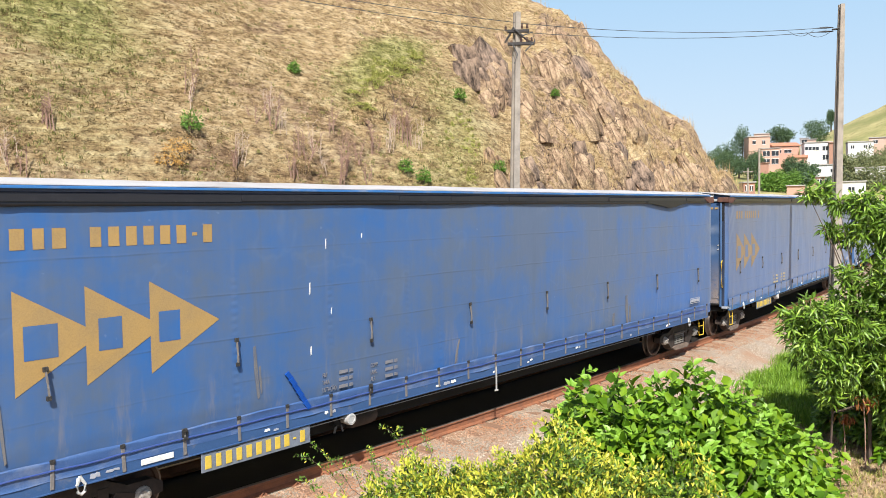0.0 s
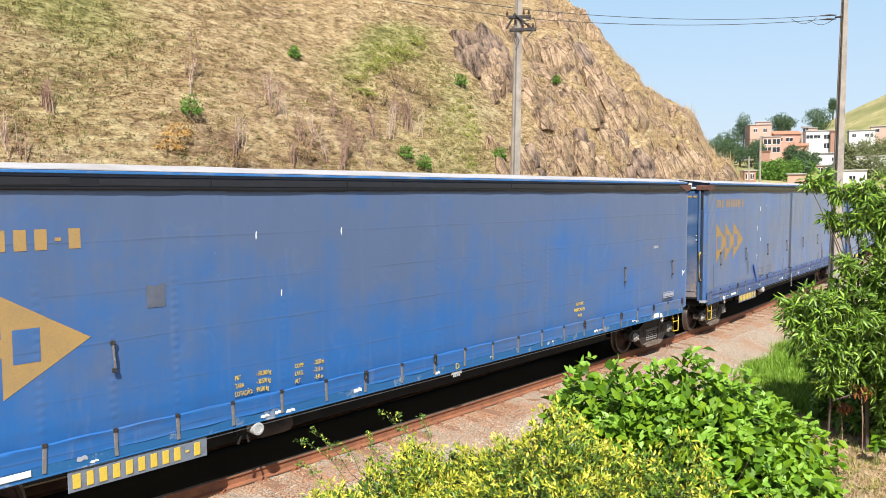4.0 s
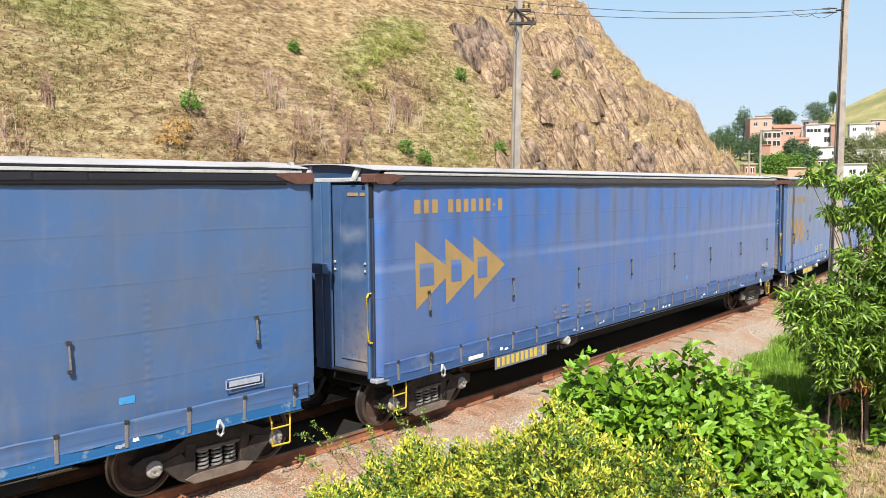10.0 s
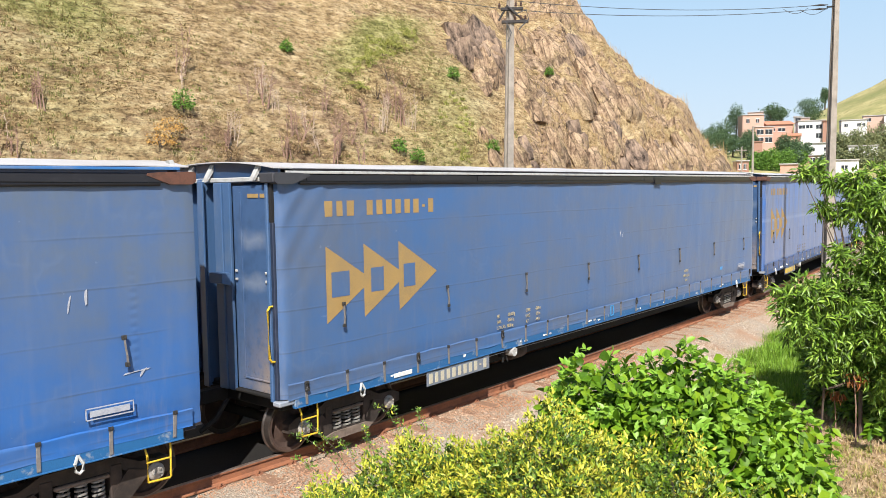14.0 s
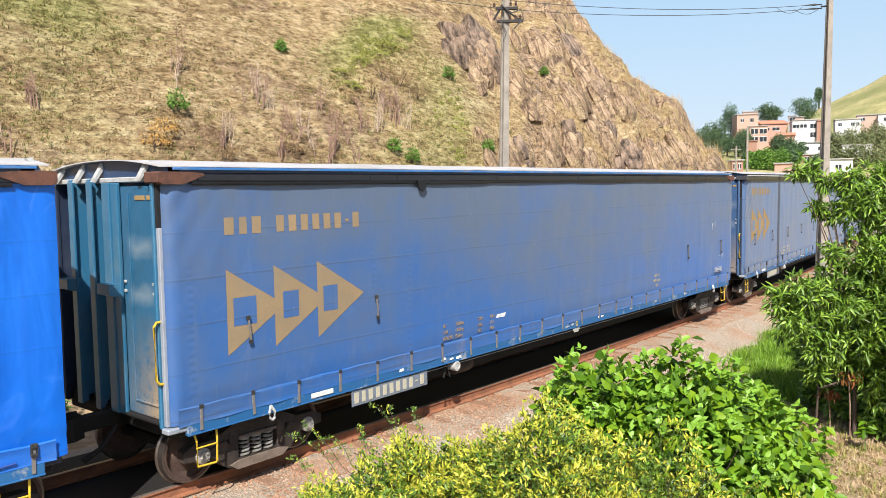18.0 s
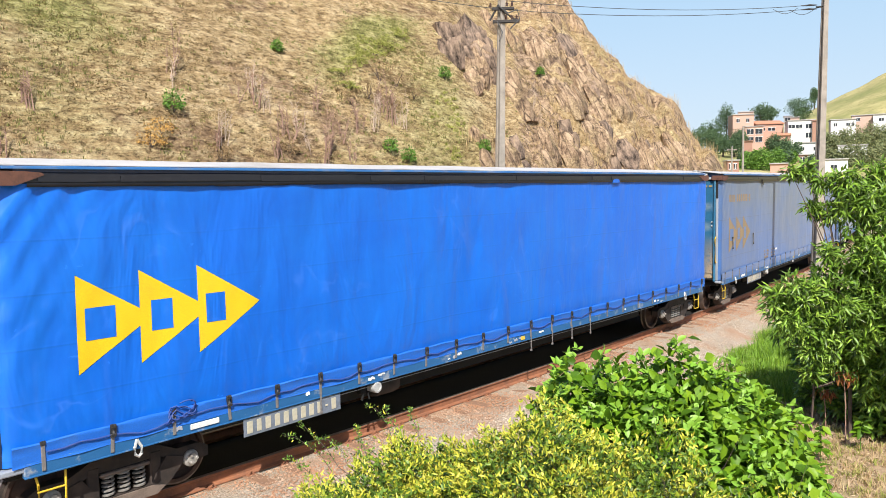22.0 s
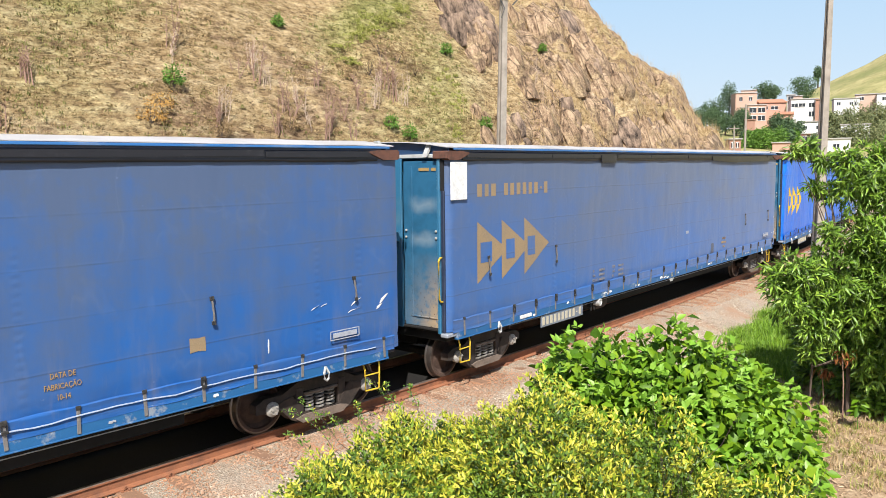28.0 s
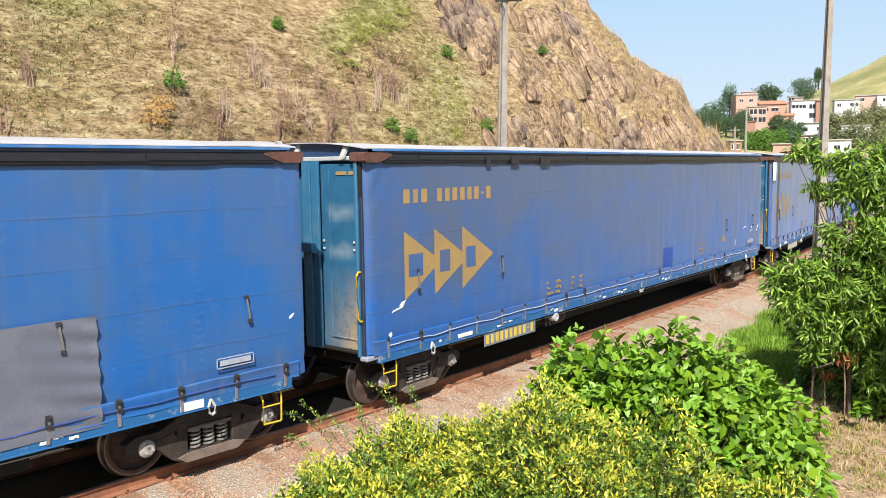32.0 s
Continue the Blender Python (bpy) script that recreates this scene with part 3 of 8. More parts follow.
class Shape:
    """Collects vertices and faces for one mesh."""

    def __init__(self):
        self.v, self.f = [], []

    def put(self, verts, faces):
        k = len(self.v)
        self.v += [tuple(p) for p in verts]
        self.f += [tuple(i + k for i in face) for face in faces]
        return self

    def box(self, x0, x1, y0, y1, z0, z1, c=0.0):
        """A box, its edges chamfered by c."""
        if c <= 0:
            v = [(x, y, z) for x in (x0, x1) for y in (y0, y1) for z in (z0, z1)]
            return self.put(v, [(0, 1, 3, 2), (4, 6, 7, 5), (0, 4, 5, 1), (2, 3, 7, 6), (0, 2, 6, 4), (1, 5, 7, 3)])
        c = min(c, (x1 - x0) * 0.45, (y1 - y0) * 0.45, (z1 - z0) * 0.45)
        v, ix = [], {}
        for i, (x, sx) in enumerate(((x0, 1), (x1, -1))):
            for j, (y, sy) in enumerate(((y0, 1), (y1, -1))):
                for k, (z, sz) in enumerate(((z0, 1), (z1, -1))):
                    for a in range(3):
                        ix[i, j, k, a] = len(v)
                        v.append((x if a == 0 else x + sx * c, y if a == 1 else y + sy * c, z if a == 2 else z + sz * c))
        f = []
        for a in range(3):
            b, d = (a + 1) % 3, (a + 2) % 3
            for s in (0, 1):
                q = []
                for m, w in ((0, 0), (1, 0), (1, 1), (0, 1)):
                    key = [0, 0, 0]
                    key[a], key[b], key[d] = s, m, w
                    q.append(ix[(*key, a)])
                f.append(tuple(q if s else q[::-1]))
            for m in (0, 1):
                for w in (0, 1):
                    k0, k1 = [0, 0, 0], [0, 0, 0]
                    k0[a], k1[a] = 0, 1
                    k0[b] = k1[b] = m
                    k0[d] = k1[d] = w
                    q = [ix[(*k0, b)], ix[(*k1, b)], ix[(*k1, d)], ix[(*k0, d)]]
                    f.append(tuple(q if (m + w) % 2 else q[::-1]))
        for i in (0, 1):
            for j in (0, 1):
                for k in (0, 1):
                    q = [ix[i, j, k, a] for a in range(3)]
                    f.append(tuple(q if (i + j + k) % 2 else q[::-1]))
        return self.put(v, f)

    def rod(self, p0, p1, r0, r1=None, n=8, caps=True):
        """A round bar from p0 to p1."""
        r1 = r0 if r1 is None else r1
        p0, p1 = Vector(p0), Vector(p1)
        q = (p1 - p0).to_track_quat("Z", "Y")
        v = []
        for p, r in ((p0, r0), (p1, r1)):
            for i in range(n):
                a = 2 * math.pi * i / n
                v.append(p + q @ Vector((r * math.cos(a), r * math.sin(a), 0)))
        f = [(i, (i + 1) % n, n + (i + 1) % n, n + i) for i in range(n)]
        if caps:
            f += [tuple(range(n))[::-1], tuple(range(n, 2 * n))]
        return self.put(v, f)

    def tube(self, pts, r, n=6):
        """A bent round bar through pts; r: one radius, or one a point."""
        pts = [Vector(p) for p in pts]
        rr = r if isinstance(r, (list, tuple)) else [r] * len(pts)
        v = []
        for k, p in enumerate(pts):
            d = (pts[min(k + 1, len(pts) - 1)] - pts[max(k - 1, 0)]).normalized()
            q = d.to_track_quat("Z", "Y")
            v += [p + q @ Vector((rr[k] * math.cos(2 * math.pi * i / n), rr[k] * math.sin(2 * math.pi * i / n), 0)) for i in range(n)]
        f = [(k * n + i, k * n + (i + 1) % n, (k + 1) * n + (i + 1) % n, (k + 1) * n + i) for k in range(len(pts) - 1) for i in range(n)]
        f += [tuple(range(n))[::-1], tuple(range((len(pts) - 1) * n, len(pts) * n))]
        return self.put(v, f)

    def prism(self, outline, axis, a, b):
        """An outline (2D points) drawn out along an axis from a to b."""
        def at(u, w, t):
            return ((t, u, w), (u, t, w), (u, w, t))["xyz".index(axis)]
        n = len(outline)
        v = [at(u, w, a) for u, w in outline] + [at(u, w, b) for u, w in outline]
        return self.put(v, [tuple(range(n))[::-1], tuple(range(n, 2 * n))] + [(i, (i + 1) % n, n + (i + 1) % n, n + i) for i in range(n)])

    def turned(self, profile, centre, axis="y", n=24):
        """A profile of (radius, offset) turned round an axis."""
        cx, cy, cz = centre
        v = []
        for r, h in profile:
            for i in range(n):
                a = 2 * math.pi * i / n
                u, w = r * math.cos(a), r * math.sin(a)
                v.append((cx + u, cy + h, cz + w) if axis == "y" else (cx + u, cy + w, cz + h) if axis == "z" else (cx + h, cy + u, cz + w))
        f = [(k * n + i, k * n + (i + 1) % n, (k + 1) * n + (i + 1) % n, (k + 1) * n + i) for k in range(len(profile) - 1) for i in range(n)]
        return self.put(v, f)

    def mesh(self, name, mat, smooth=0):
        me = bpy.data.meshes.new(name)
        me.from_pydata(self.v, [], self.f)
        bm = bmesh.new()
        bm.from_mesh(me)
        bmesh.ops.recalc_face_normals(bm, faces=bm.faces)
        bm.to_mesh(me)
        bm.free()
        me.materials.append(mat)
        if smooth:
            me.polygons.foreach_set("use_smooth", [True] * len(me.polygons))
            me.set_sharp_from_angle(angle=radians(smooth))
        return me


def raw_mesh(name, verts, faces, mat, smooth=False):
    me = bpy.data.meshes.new(name)
    me.from_pydata(verts.tolist() if isinstance(verts, np.ndarray) else verts, [], faces.tolist() if isinstance(faces, np.ndarray) else faces)
    me.materials.append(mat)
    if smooth:
        me.polygons.foreach_set("use_smooth", [True] * len(me.polygons))
    return me


def part(name, shape, mat, parent, label="", m=None, smooth=0):
    """One mesh object under a thing or under a part. shape: a Shape, or a mesh that is shared."""
    me = shape.mesh(name, mat, smooth) if isinstance(shape, Shape) else shape
    ob = new(name, me)
    ob.parent = parent
    if m is not None:
        ob.matrix_basis = m
    return tagged(ob, label)


def thing(name, label, category, group="", m=None, data=None):
    ob = tagged(new(name, data), label, category, group)
    if m is not None:
        ob.matrix_basis = m
    return ob


def fast_noise(x, y, z=0.0, octaves=3):
    """Value noise, vectorised, -1..1."""
    x, y = np.asarray(x, float), np.asarray(y, float)
    total, amp = np.zeros(np.broadcast(x, y).shape), 1.0
    for o in range(octaves):
        xs, ys = x * 2 ** o + 17.3 * o + z, y * 2 ** o + 9.1 * o
        xi, yi = np.floor(xs), np.floor(ys)
        u, w = xs - xi, ys - yi
        u, w = u * u * (3 - 2 * u), w * w * (3 - 2 * w)

        def h(a, b):
            s = np.sin(a * 127.1 + b * 311.7 + z * 3.7) * 43758.5453
            return (s - np.floor(s)) * 2 - 1
        total += amp * ((h(xi, yi) * (1 - u) + h(xi + 1, yi) * u) * (1 - w) + (h(xi, yi + 1) * (1 - u) + h(xi + 1, yi + 1) * u) * w)
        amp *= 0.5
    return total / 1.75


def leaves(points, dirs, ups, length, width, fold=0.25, droop=0.2):
    """Pointed leaves, six triangles each: base points, directions, rough normals, sizes (arrays)."""
    n = len(points)
    d = dirs / np.linalg.norm(dirs, axis=1)[:, None]
    s = np.cross(d, ups)
    s /= np.linalg.norm(s, axis=1)[:, None] + 1e-9
    u = np.cross(s, d)
    L, W = np.broadcast_to(length, n)[:, None], np.broadcast_to(width, n)[:, None]
    base = points
    c1 = base + d * L * 0.38 - u * W * fold * 0.6
    c2 = base + d * L * 0.72 - u * (W * fold * 0.4 + L * droop * 0.35)
    tip = base + d * L - u * L * droop
    l1, r1 = base + d * L * 0.38 + s * W * 0.5 + u * W * fold * 0.4, base + d * L * 0.38 - s * W * 0.5 + u * W * fold * 0.4
    l2, r2 = c2 + s * W * 0.34 + u * W * fold * 0.5, c2 - s * W * 0.34 + u * W * fold * 0.5
    v = np.stack([base, l1, c1, r1, l2, c2, r2, tip], axis=1).reshape(-1, 3)
    one = [(0, 2, 1), (0, 3, 2), (1, 2, 5, 4), (2, 3, 6, 5), (4, 5, 7), (5, 6, 7)]
    k = (np.arange(n) * 8)
    tri = np.array([o for o in one if len(o) == 3])
    quad = np.array([o for o in one if len(o) == 4])
    f = (k[:, None, None] + tri[None]).reshape(-1, 3).tolist() + (k[:, None, None] + quad[None]).reshape(-1, 4).tolist()
    return v, f


def blades(points, height, lean, width, rng):
    """Grass blades, two triangles bent each, one island a blade."""
    n = len(points)
    a = rng.uniform(0, 2 * np.pi, n)
    side = np.stack([np.cos(a), np.sin(a), np.zeros(n)], 1) * (width * rng.uniform(0.6, 1.3, n))[:, None]
    out = np.stack([-np.sin(a), np.cos(a), np.zeros(n)], 1) * (lean * rng.uniform(-1, 1, n))[:, None]
    h = (height * rng.uniform(0.55, 1.25, n))[:, None] * np.array([0, 0, 1.0])
    v = np.stack([points - side, points + side, points + out * 0.4 + h * 0.6 + side * 0.6, points + out * 0.4 + h * 0.6 - side * 0.6, points + out + h], 1).reshape(-1, 3)
    k = np.arange(n)[:, None] * 5
    return v, (k + np.array([[0, 1, 2, 3]])).tolist() + (k + np.array([[3, 2, 4]])).tolist()


def join_arrays(chunks):
    v, f, k = [], [], 0
    for cv, cf in chunks:
        v.append(np.asarray(cv))
        f += [tuple(i + k for i in face) for face in cf]
        k += len(cv)
    return np.concatenate(v), f


# ---- plan of the track ----
BEND, MID = 0.0037927, 10.4157     # 1 / radius, and the centre line's y at x = 0
WAGON_L, WAGON_W, PITCH = 18.92, 2.946, 20.068
BOGIE_A, BOGIE_B = 1.50, 17.57


def on_arc(s, side=0.0, z=0.0):
    """A point s metres along the track, side metres to its far side."""
    return Vector((math.sin(BEND * s) / BEND - side * math.sin(BEND * s), MID + (1 - math.cos(BEND * s)) / BEND + side * math.cos(BEND * s), z))


def spot(az, r, z=0.0):
    """A place by bearing (degrees from +y towards +x) and distance from the origin."""
    return Vector((r * math.sin(radians(az)), r * math.cos(radians(az)), z))


def track_offset(x, y):
    """Distance from the centre line, positive on the far side."""
    return 1 / BEND - np.hypot(x, y - MID - 1 / BEND)


HILL_C, HILL_R, HILL_H, HILL_P, HILL_A = (45.276, 79.997), 59.69, 40.175, 1.973, -0.025


# the skyline's own bulges and dips, by bearing
SWELL_AT = (48.0, 51.0, 52.9, 54.2, 55.6, 56.7, 58.2, 59.5, 60.8, 62.4, 63.5, 64.6, 65.6, 66.6, 67.5)
SWELL = (1.0, 0.905, 0.935, 0.97, 1.02, 1.0, 0.94, 0.965, 0.98, 1.005, 1.04, 1.05, 1.07, 0.98, 1.0)


def hill_base(x, y):
    """A long ridge with a rounded nose."""
    dx, dy = x - HILL_C[0], y - HILL_C[1]
    ux, uy = math.cos(HILL_A), math.sin(HILL_A)
    along, across = dx * ux + dy * uy, -dx * uy + dy * ux
    d = np.where(along > 0, np.hypot(along, across), np.abs(across))
    return HILL_H * (1 - np.clip(d / HILL_R, 0, 1.4) ** HILL_P)


def rocky(x, y):
    """0 on the grassy slope, 1 on the rocky nose."""
    return np.clip((np.degrees(np.arctan2(x, y)) - 51.5 + 2.0 * fast_noise(x * 0.12, y * 0.12, 3.0)) / 4.0, 0, 1)


def hill_z(x, y):
    x, y = np.asarray(x, float), np.asarray(y, float)
    z = hill_base(x, y)
    z = z + 0.55 * fast_noise(x * 0.13, y * 0.13, 1.0, 4) + 0.10 * fast_noise(x * 1.1, y * 1.1, 5.0, 3)
    z = z + 0.22 * np.sin(z * 2.1 + 2.0 * fast_noise(x * 0.1, y * 0.1, 7.0)) * (1 - rocky(x, y)) * 0.5
    # the nose is broken into steep slabs: ribs down the fall line, stepped where they have sheared off
    bear = np.degrees(np.arctan2(x, y))
    run = bear * 1.05 + 0.22 * z + 0.8 * fast_noise(x * 0.25, y * 0.25, 19.0, 2)
    rib = np.abs(fast_noise(run * 0.9, z * 0.10, 11.0, 4))
    cell = np.sin(np.floor(run * 1.15 + 0.7 * np.sin(z * 0.5)) * 127.1 + np.floor(z * 0.30 + 1.3 * fast_noise(run * 0.35, z * 0.2, 23.0, 2)) * 311.7) * 43758.5453
    block = cell - np.floor(cell) - 0.5
    z = z + rocky(x, y) * (1.5 * rib - 0.5 + 0.85 * block + 0.35 * fast_noise(x * 0.7, y * 0.7, 13.0, 3))
    swell = np.interp(bear, SWELL_AT, SWELL)
    return np.where(z > 3.9, 3.9 + (z - 3.9) * swell, z)


def lushness(x, y):
    """How green the slope is, 0 to 1: a damp hollow below the rocks, a meadow high up, thin elsewhere."""
    bear, far = np.degrees(np.arctan2(x, y)), np.hypot(x, y)
    hollow = np.exp(-((bear - 47.8) / 3.6) ** 2 - ((far - 40.5) / 6.5) ** 2)
    band = np.exp(-((bear - 42.4) / 3.2) ** 2 - ((far - 41.0 - (bear - 42.4) * 1.1) / 1.8) ** 2)
    meadow = np.exp(-((bear - 16.0) / 7.5) ** 2) * np.clip((far - 30.3) / 1.6, 0, 1)
    return np.clip(0.36 * hollow + 0.75 * band + 0.95 * meadow + 0.42 * fast_noise(x * 0.09, y * 0.09, 43.0, 4) + 0.17, 0, 1)


def slope_z(x, y):
    """Height of the meshed slope (0.36 m grid) at x, y."""
    x, y = np.asarray(x, float), np.asarray(y, float)
    i, j = np.floor((x + 14) / 0.36), np.floor((y - 15) / 0.36)
    u, w = (x + 14) / 0.36 - i, (y - 15) / 0.36 - j
    x0, y0 = -14 + i * 0.36, 15 + j * 0.36
    return (hill_z(x0, y0) * (1 - u) + hill_z(x0 + 0.36, y0) * u) * (1 - w) + (hill_z(x0, y0 + 0.36) * (1 - u) + hill_z(x0 + 0.36, y0 + 0.36) * u) * w


def ground_z(x, y):
    x, y = np.asarray(x, float), np.asarray(y, float)
    return -0.5 + 0.06 * fast_noise(x * 0.35, y * 0.35, 2.0, 3)


def axis_steps(lo, hi, step, far):
    mid = np.arange(lo, hi + 1e-6, step)
    out = step * 1.35 ** np.arange(1, 60)
    out = np.cumsum(out)
    out = out[out < far]
    return np.concatenate([(lo - out)[::-1], mid, hi + out])


def grid_faces(nx, ny):
    i = np.arange(nx - 1)[:, None] * ny + np.arange(ny - 1)[None]
    return np.stack([i, i + ny, i + ny + 1, i + 1], -1).reshape(-1, 4)


def make_ground():
    xs, ys = axis_steps(-10, 45, 0.4, 2600), axis_steps(-6, 22, 0.4, 2600)
    X, Y = np.meshgrid(xs, ys, indexing="ij")
    v = np.stack([X, Y, ground_z(X, Y)], -1).reshape(-1, 3)
    ob = new("ground", raw_mesh("ground", v, grid_faces(len(xs), len(ys)), M["soil"], True))
    tagged(ob, "dry brown soil with sparse grass beside the railway", "ground", kind="structure")


def make_hill():
    xs = np.concatenate([np.arange(-90, -14, 2.0), np.arange(-14, 75, 0.36), np.arange(75, 112, 1.5)])
    ys = np.concatenate([np.arange(15, 70, 0.36), np.arange(70, 150, 2.0)])
    X, Y = np.meshgrid(xs, ys, indexing="ij")
    Z = hill_z(X, Y)
    keep = track_offset(X, Y) > 3.4
    Z = np.maximum(np.where(keep, Z, -1.6), -1.6)
    v = np.stack([X, Y, Z], -1).reshape(-1, 3)
    f = grid_faces(len(xs), len(ys))
    zf = v[:, 2][f].max(1)
    f = f[zf > -1.5]
    me = raw_mesh("hill", v, f, M["hill"], True)
    me.materials.append(M["rock"])
    mid = v[f].mean(1)
    n = fast_noise(mid[:, 0] * 0.35, mid[:, 1] * 0.35 + mid[:, 2] * 0.2, 21.0, 4)
    steep = np.abs(v[f][:, 0, 2] - v[f][:, 2, 2])
    rock = (rocky(mid[:, 0], mid[:, 1]) > 0.35) & (n + (steep - 0.55) * 0.6 > -0.12)
    me.polygons.foreach_set("material_index", rock.astype(np.int32))
    me.polygons.foreach_set("use_smooth", ~rock)
    me.attributes.new("lush", "FLOAT", "POINT").data.foreach_set("value", lushness(X, Y).reshape(-1).astype(np.float32))
    tagged(new("hill", me), "steep hillside of dry straw-coloured grass with brown rock on its nose", "hill", kind="structure")


def make_far_ground():
    """The valley side beyond the curve, with the grassy hill above it."""
    az = np.radians(np.linspace(50, 112, 150))
    rr = np.concatenate([np.linspace(100, 330, 90), np.linspace(335, 900, 50)])
    A, R = np.meshgrid(az, rr, indexing="ij")
    Z = far_z(np.degrees(A), R)
    v = np.stack([R * np.sin(A), R * np.cos(A), Z], -1).reshape(-1, 3)
    ob = new("far_hillside", raw_mesh("far_hillside", v, grid_faces(len(az), len(rr)), M["far_grass"], True))
    tagged(ob, "distant valley side with yellow-green grass", "hillside", kind="structure")


def far_z(a, r):
    """Height of the far hillside at bearing a (degrees) and distance r."""
    a, r = np.asarray(a, float), np.asarray(r, float)
    rise = 14.6 * np.clip((r - 100) / 150, 0, 1) ** 1.15
    crest = np.clip(20 + (a - 71.2) * 3.4, 3, 60) * np.clip((r - 278) / 122, 0, 1) ** 0.8
    fall = np.clip((r - 420) / 400, 0, 1) * 20
    return -0.8 + rise + crest - fall + 0.6 * fast_noise(a * 0.8, r * 0.03, 4.0, 3)


def sweep(profile, s0, s1, step):
    """A cross-section of (side, z) points drawn out along the track."""
    n = int((s1 - s0) / step) + 1
    v = [tuple(on_arc(s0 + (s1 - s0) * i / (n - 1), side, z)) for i in range(n) for side, z in profile]
    m = len(profile)
    f = [(i * m + j, (i + 1) * m + j, (i + 1) * m + j + 1, i * m + j + 1) for i in range(n - 1) for j in range(m - 1)]
    return v, f


def make_track():
    prof = [(-3.6, -0.62), (-3.1, -0.5), (-2.5, -0.33), (-2.0, -0.22), (-1.4, -0.19), (-0.7, -0.18), (0.7, -0.18), (1.4, -0.19), (2.0, -0.22), (2.8, -0.38), (3.6, -0.62)]
    v, f = sweep(prof, -14, 130, 0.5)
    rng = np.random.default_rng(4)
    v = [(x, y, z + rng.normal() * 0.012) for x, y, z in v]
    bed = tagged(new("ballast_bed", raw_mesh("ballast_bed", v, f, M["gravel"], True)), "dusty ballast bed of grey and reddish stones", "ballast", kind="structure")
    # dark strips painting the train's shade, between the rails and beyond them
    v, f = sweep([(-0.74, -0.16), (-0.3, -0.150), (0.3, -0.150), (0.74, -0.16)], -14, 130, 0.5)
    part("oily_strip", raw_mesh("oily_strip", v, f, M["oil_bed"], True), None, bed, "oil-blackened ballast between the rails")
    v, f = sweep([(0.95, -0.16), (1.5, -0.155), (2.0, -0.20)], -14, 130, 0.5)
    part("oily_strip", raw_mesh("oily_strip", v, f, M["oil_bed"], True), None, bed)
    # stones lying on the bed, denser where the camera is near
    base = np.array([(1, 0, -0.35), (-0.45, 0.85, -0.3), (-0.5, -0.8, -0.35), (0.15, 0.1, 0.75), (0.7, 0.75, 0.2), (-0.8, 0.1, 0.3)])
    tri = np.array([(0, 4, 1), (0, 3, 4), (4, 3, 5), (4, 5, 1), (5, 3, 2), (1, 5, 2), (0, 2, 3), (0, 1, 2)])
    n = 42000
    s = 3 + 34 * rng.random(n) ** 1.35
    side = rng.uniform(-3.6, -0.95, n)
    zz = np.interp(side, [p[0] for p in prof], [p[1] for p in prof])
    pts = np.array([on_arc(a, b, c) for a, b, c in zip(s, side, zz)])
    size = rng.uniform(0.010, 0.024, n)
    ang = rng.uniform(0, 6.28, n)
    c, sn = np.cos(ang), np.sin(ang)
    local = base[None] * rng.uniform(0.6, 1.3, (n, 1, 3)) * size[:, None, None]
    lx = local[..., 0] * c[:, None] - local[..., 1] * sn[:, None]
    ly = local[..., 0] * sn[:, None] + local[..., 1] * c[:, None]
    vv = np.stack([lx + pts[:, 0:1], ly + pts[:, 1:2], local[..., 2] + pts[:, 2:3] + size[:, None] * 0.25], -1).reshape(-1, 3)
    ff = (np.arange(n)[:, None, None] * 6 + tri[None]).reshape(-1, 3)
    inner = np.repeat(side + 0.3 * fast_noise(s * 0.9, side, 9.0, 2) > -1.9, 8)
    tagged(new("ballast_stones", raw_mesh("ballast_stones", vv, ff[~inner], M["stones"])), "loose grey-beige ballast stones", "stones", kind="stuff")
    tagged(new("dusty_stones", raw_mesh("dusty_stones", vv, ff[inner], M["dusty_stones"])), "rust-dusted ballast stones beside the rail", "stones", kind="stuff")
    track = tagged(new("railway_track"), "broad-gauge track with rusty rails on dusty timber sleepers", "railway track", kind="structure")
    for side in (-0.835, 0.835):
        w = 0.075
        foot = [(-w, -0.17), (-w, -0.155), (-0.012, -0.135), (-0.012, -0.045), (-0.036, -0.03), (-0.036, -0.008)]
        prof2 = foot + [(-0.028, -0.001)] + [(0.028, -0.001)] + [(-a, b) for a, b in foot[::-1]]
        v, f = sweep([(side + a, b) for a, b in prof2], -14, 130, 0.7)
        me = raw_mesh("rail", v, f, M["rail"])
        me.materials.append(M["rail_head"])
        m = len(prof2) - 1
        me.polygons.foreach_set("material_index", [1 if (k % m) in (5, 6, 7) else 0 for k in range(len(me.polygons))])
        part("rail", me, None, track, "rusty steel rail with a worn head")
    sl = Shape().box(-0.12, 0.12, -1.4, 1.4, -0.13, 0.0, 0.018).mesh("sleeper", M["sleeper"])
    clip = Shape().box(-0.06, 0.06, -0.13, 0.13, 0, 0.016, 0.004)
    for yy in (-0.1, 0.1):
        clip.tube([(-0.05, yy, 0.01), (-0.02, yy * 1.25, 0.05), (0.02, yy * 0.9, 0.055), (0.05, yy * 1.2, 0.015)], 0.011, 5)
    clip = clip.mesh("rail_clip", M["rail"])
    for i in range(200):
        s = -13 + i * 0.62
        p = on_arc(s)
        a = BEND * s
        ob = part("sleeper", sl, None, track, m=Matrix.Translation((p.x, p.y, -0.178 + 0.006 * math.sin(i * 2.3))) @ Matrix.Rotation(a + 0.02 * math.sin(i * 1.7), 4, "Z"))
        if i < 75:
            part("rail_clip", clip, None, ob, m=Matrix.Translation((0, -0.835, -0.003)))


# ---- wagons ----
SHARED = {}


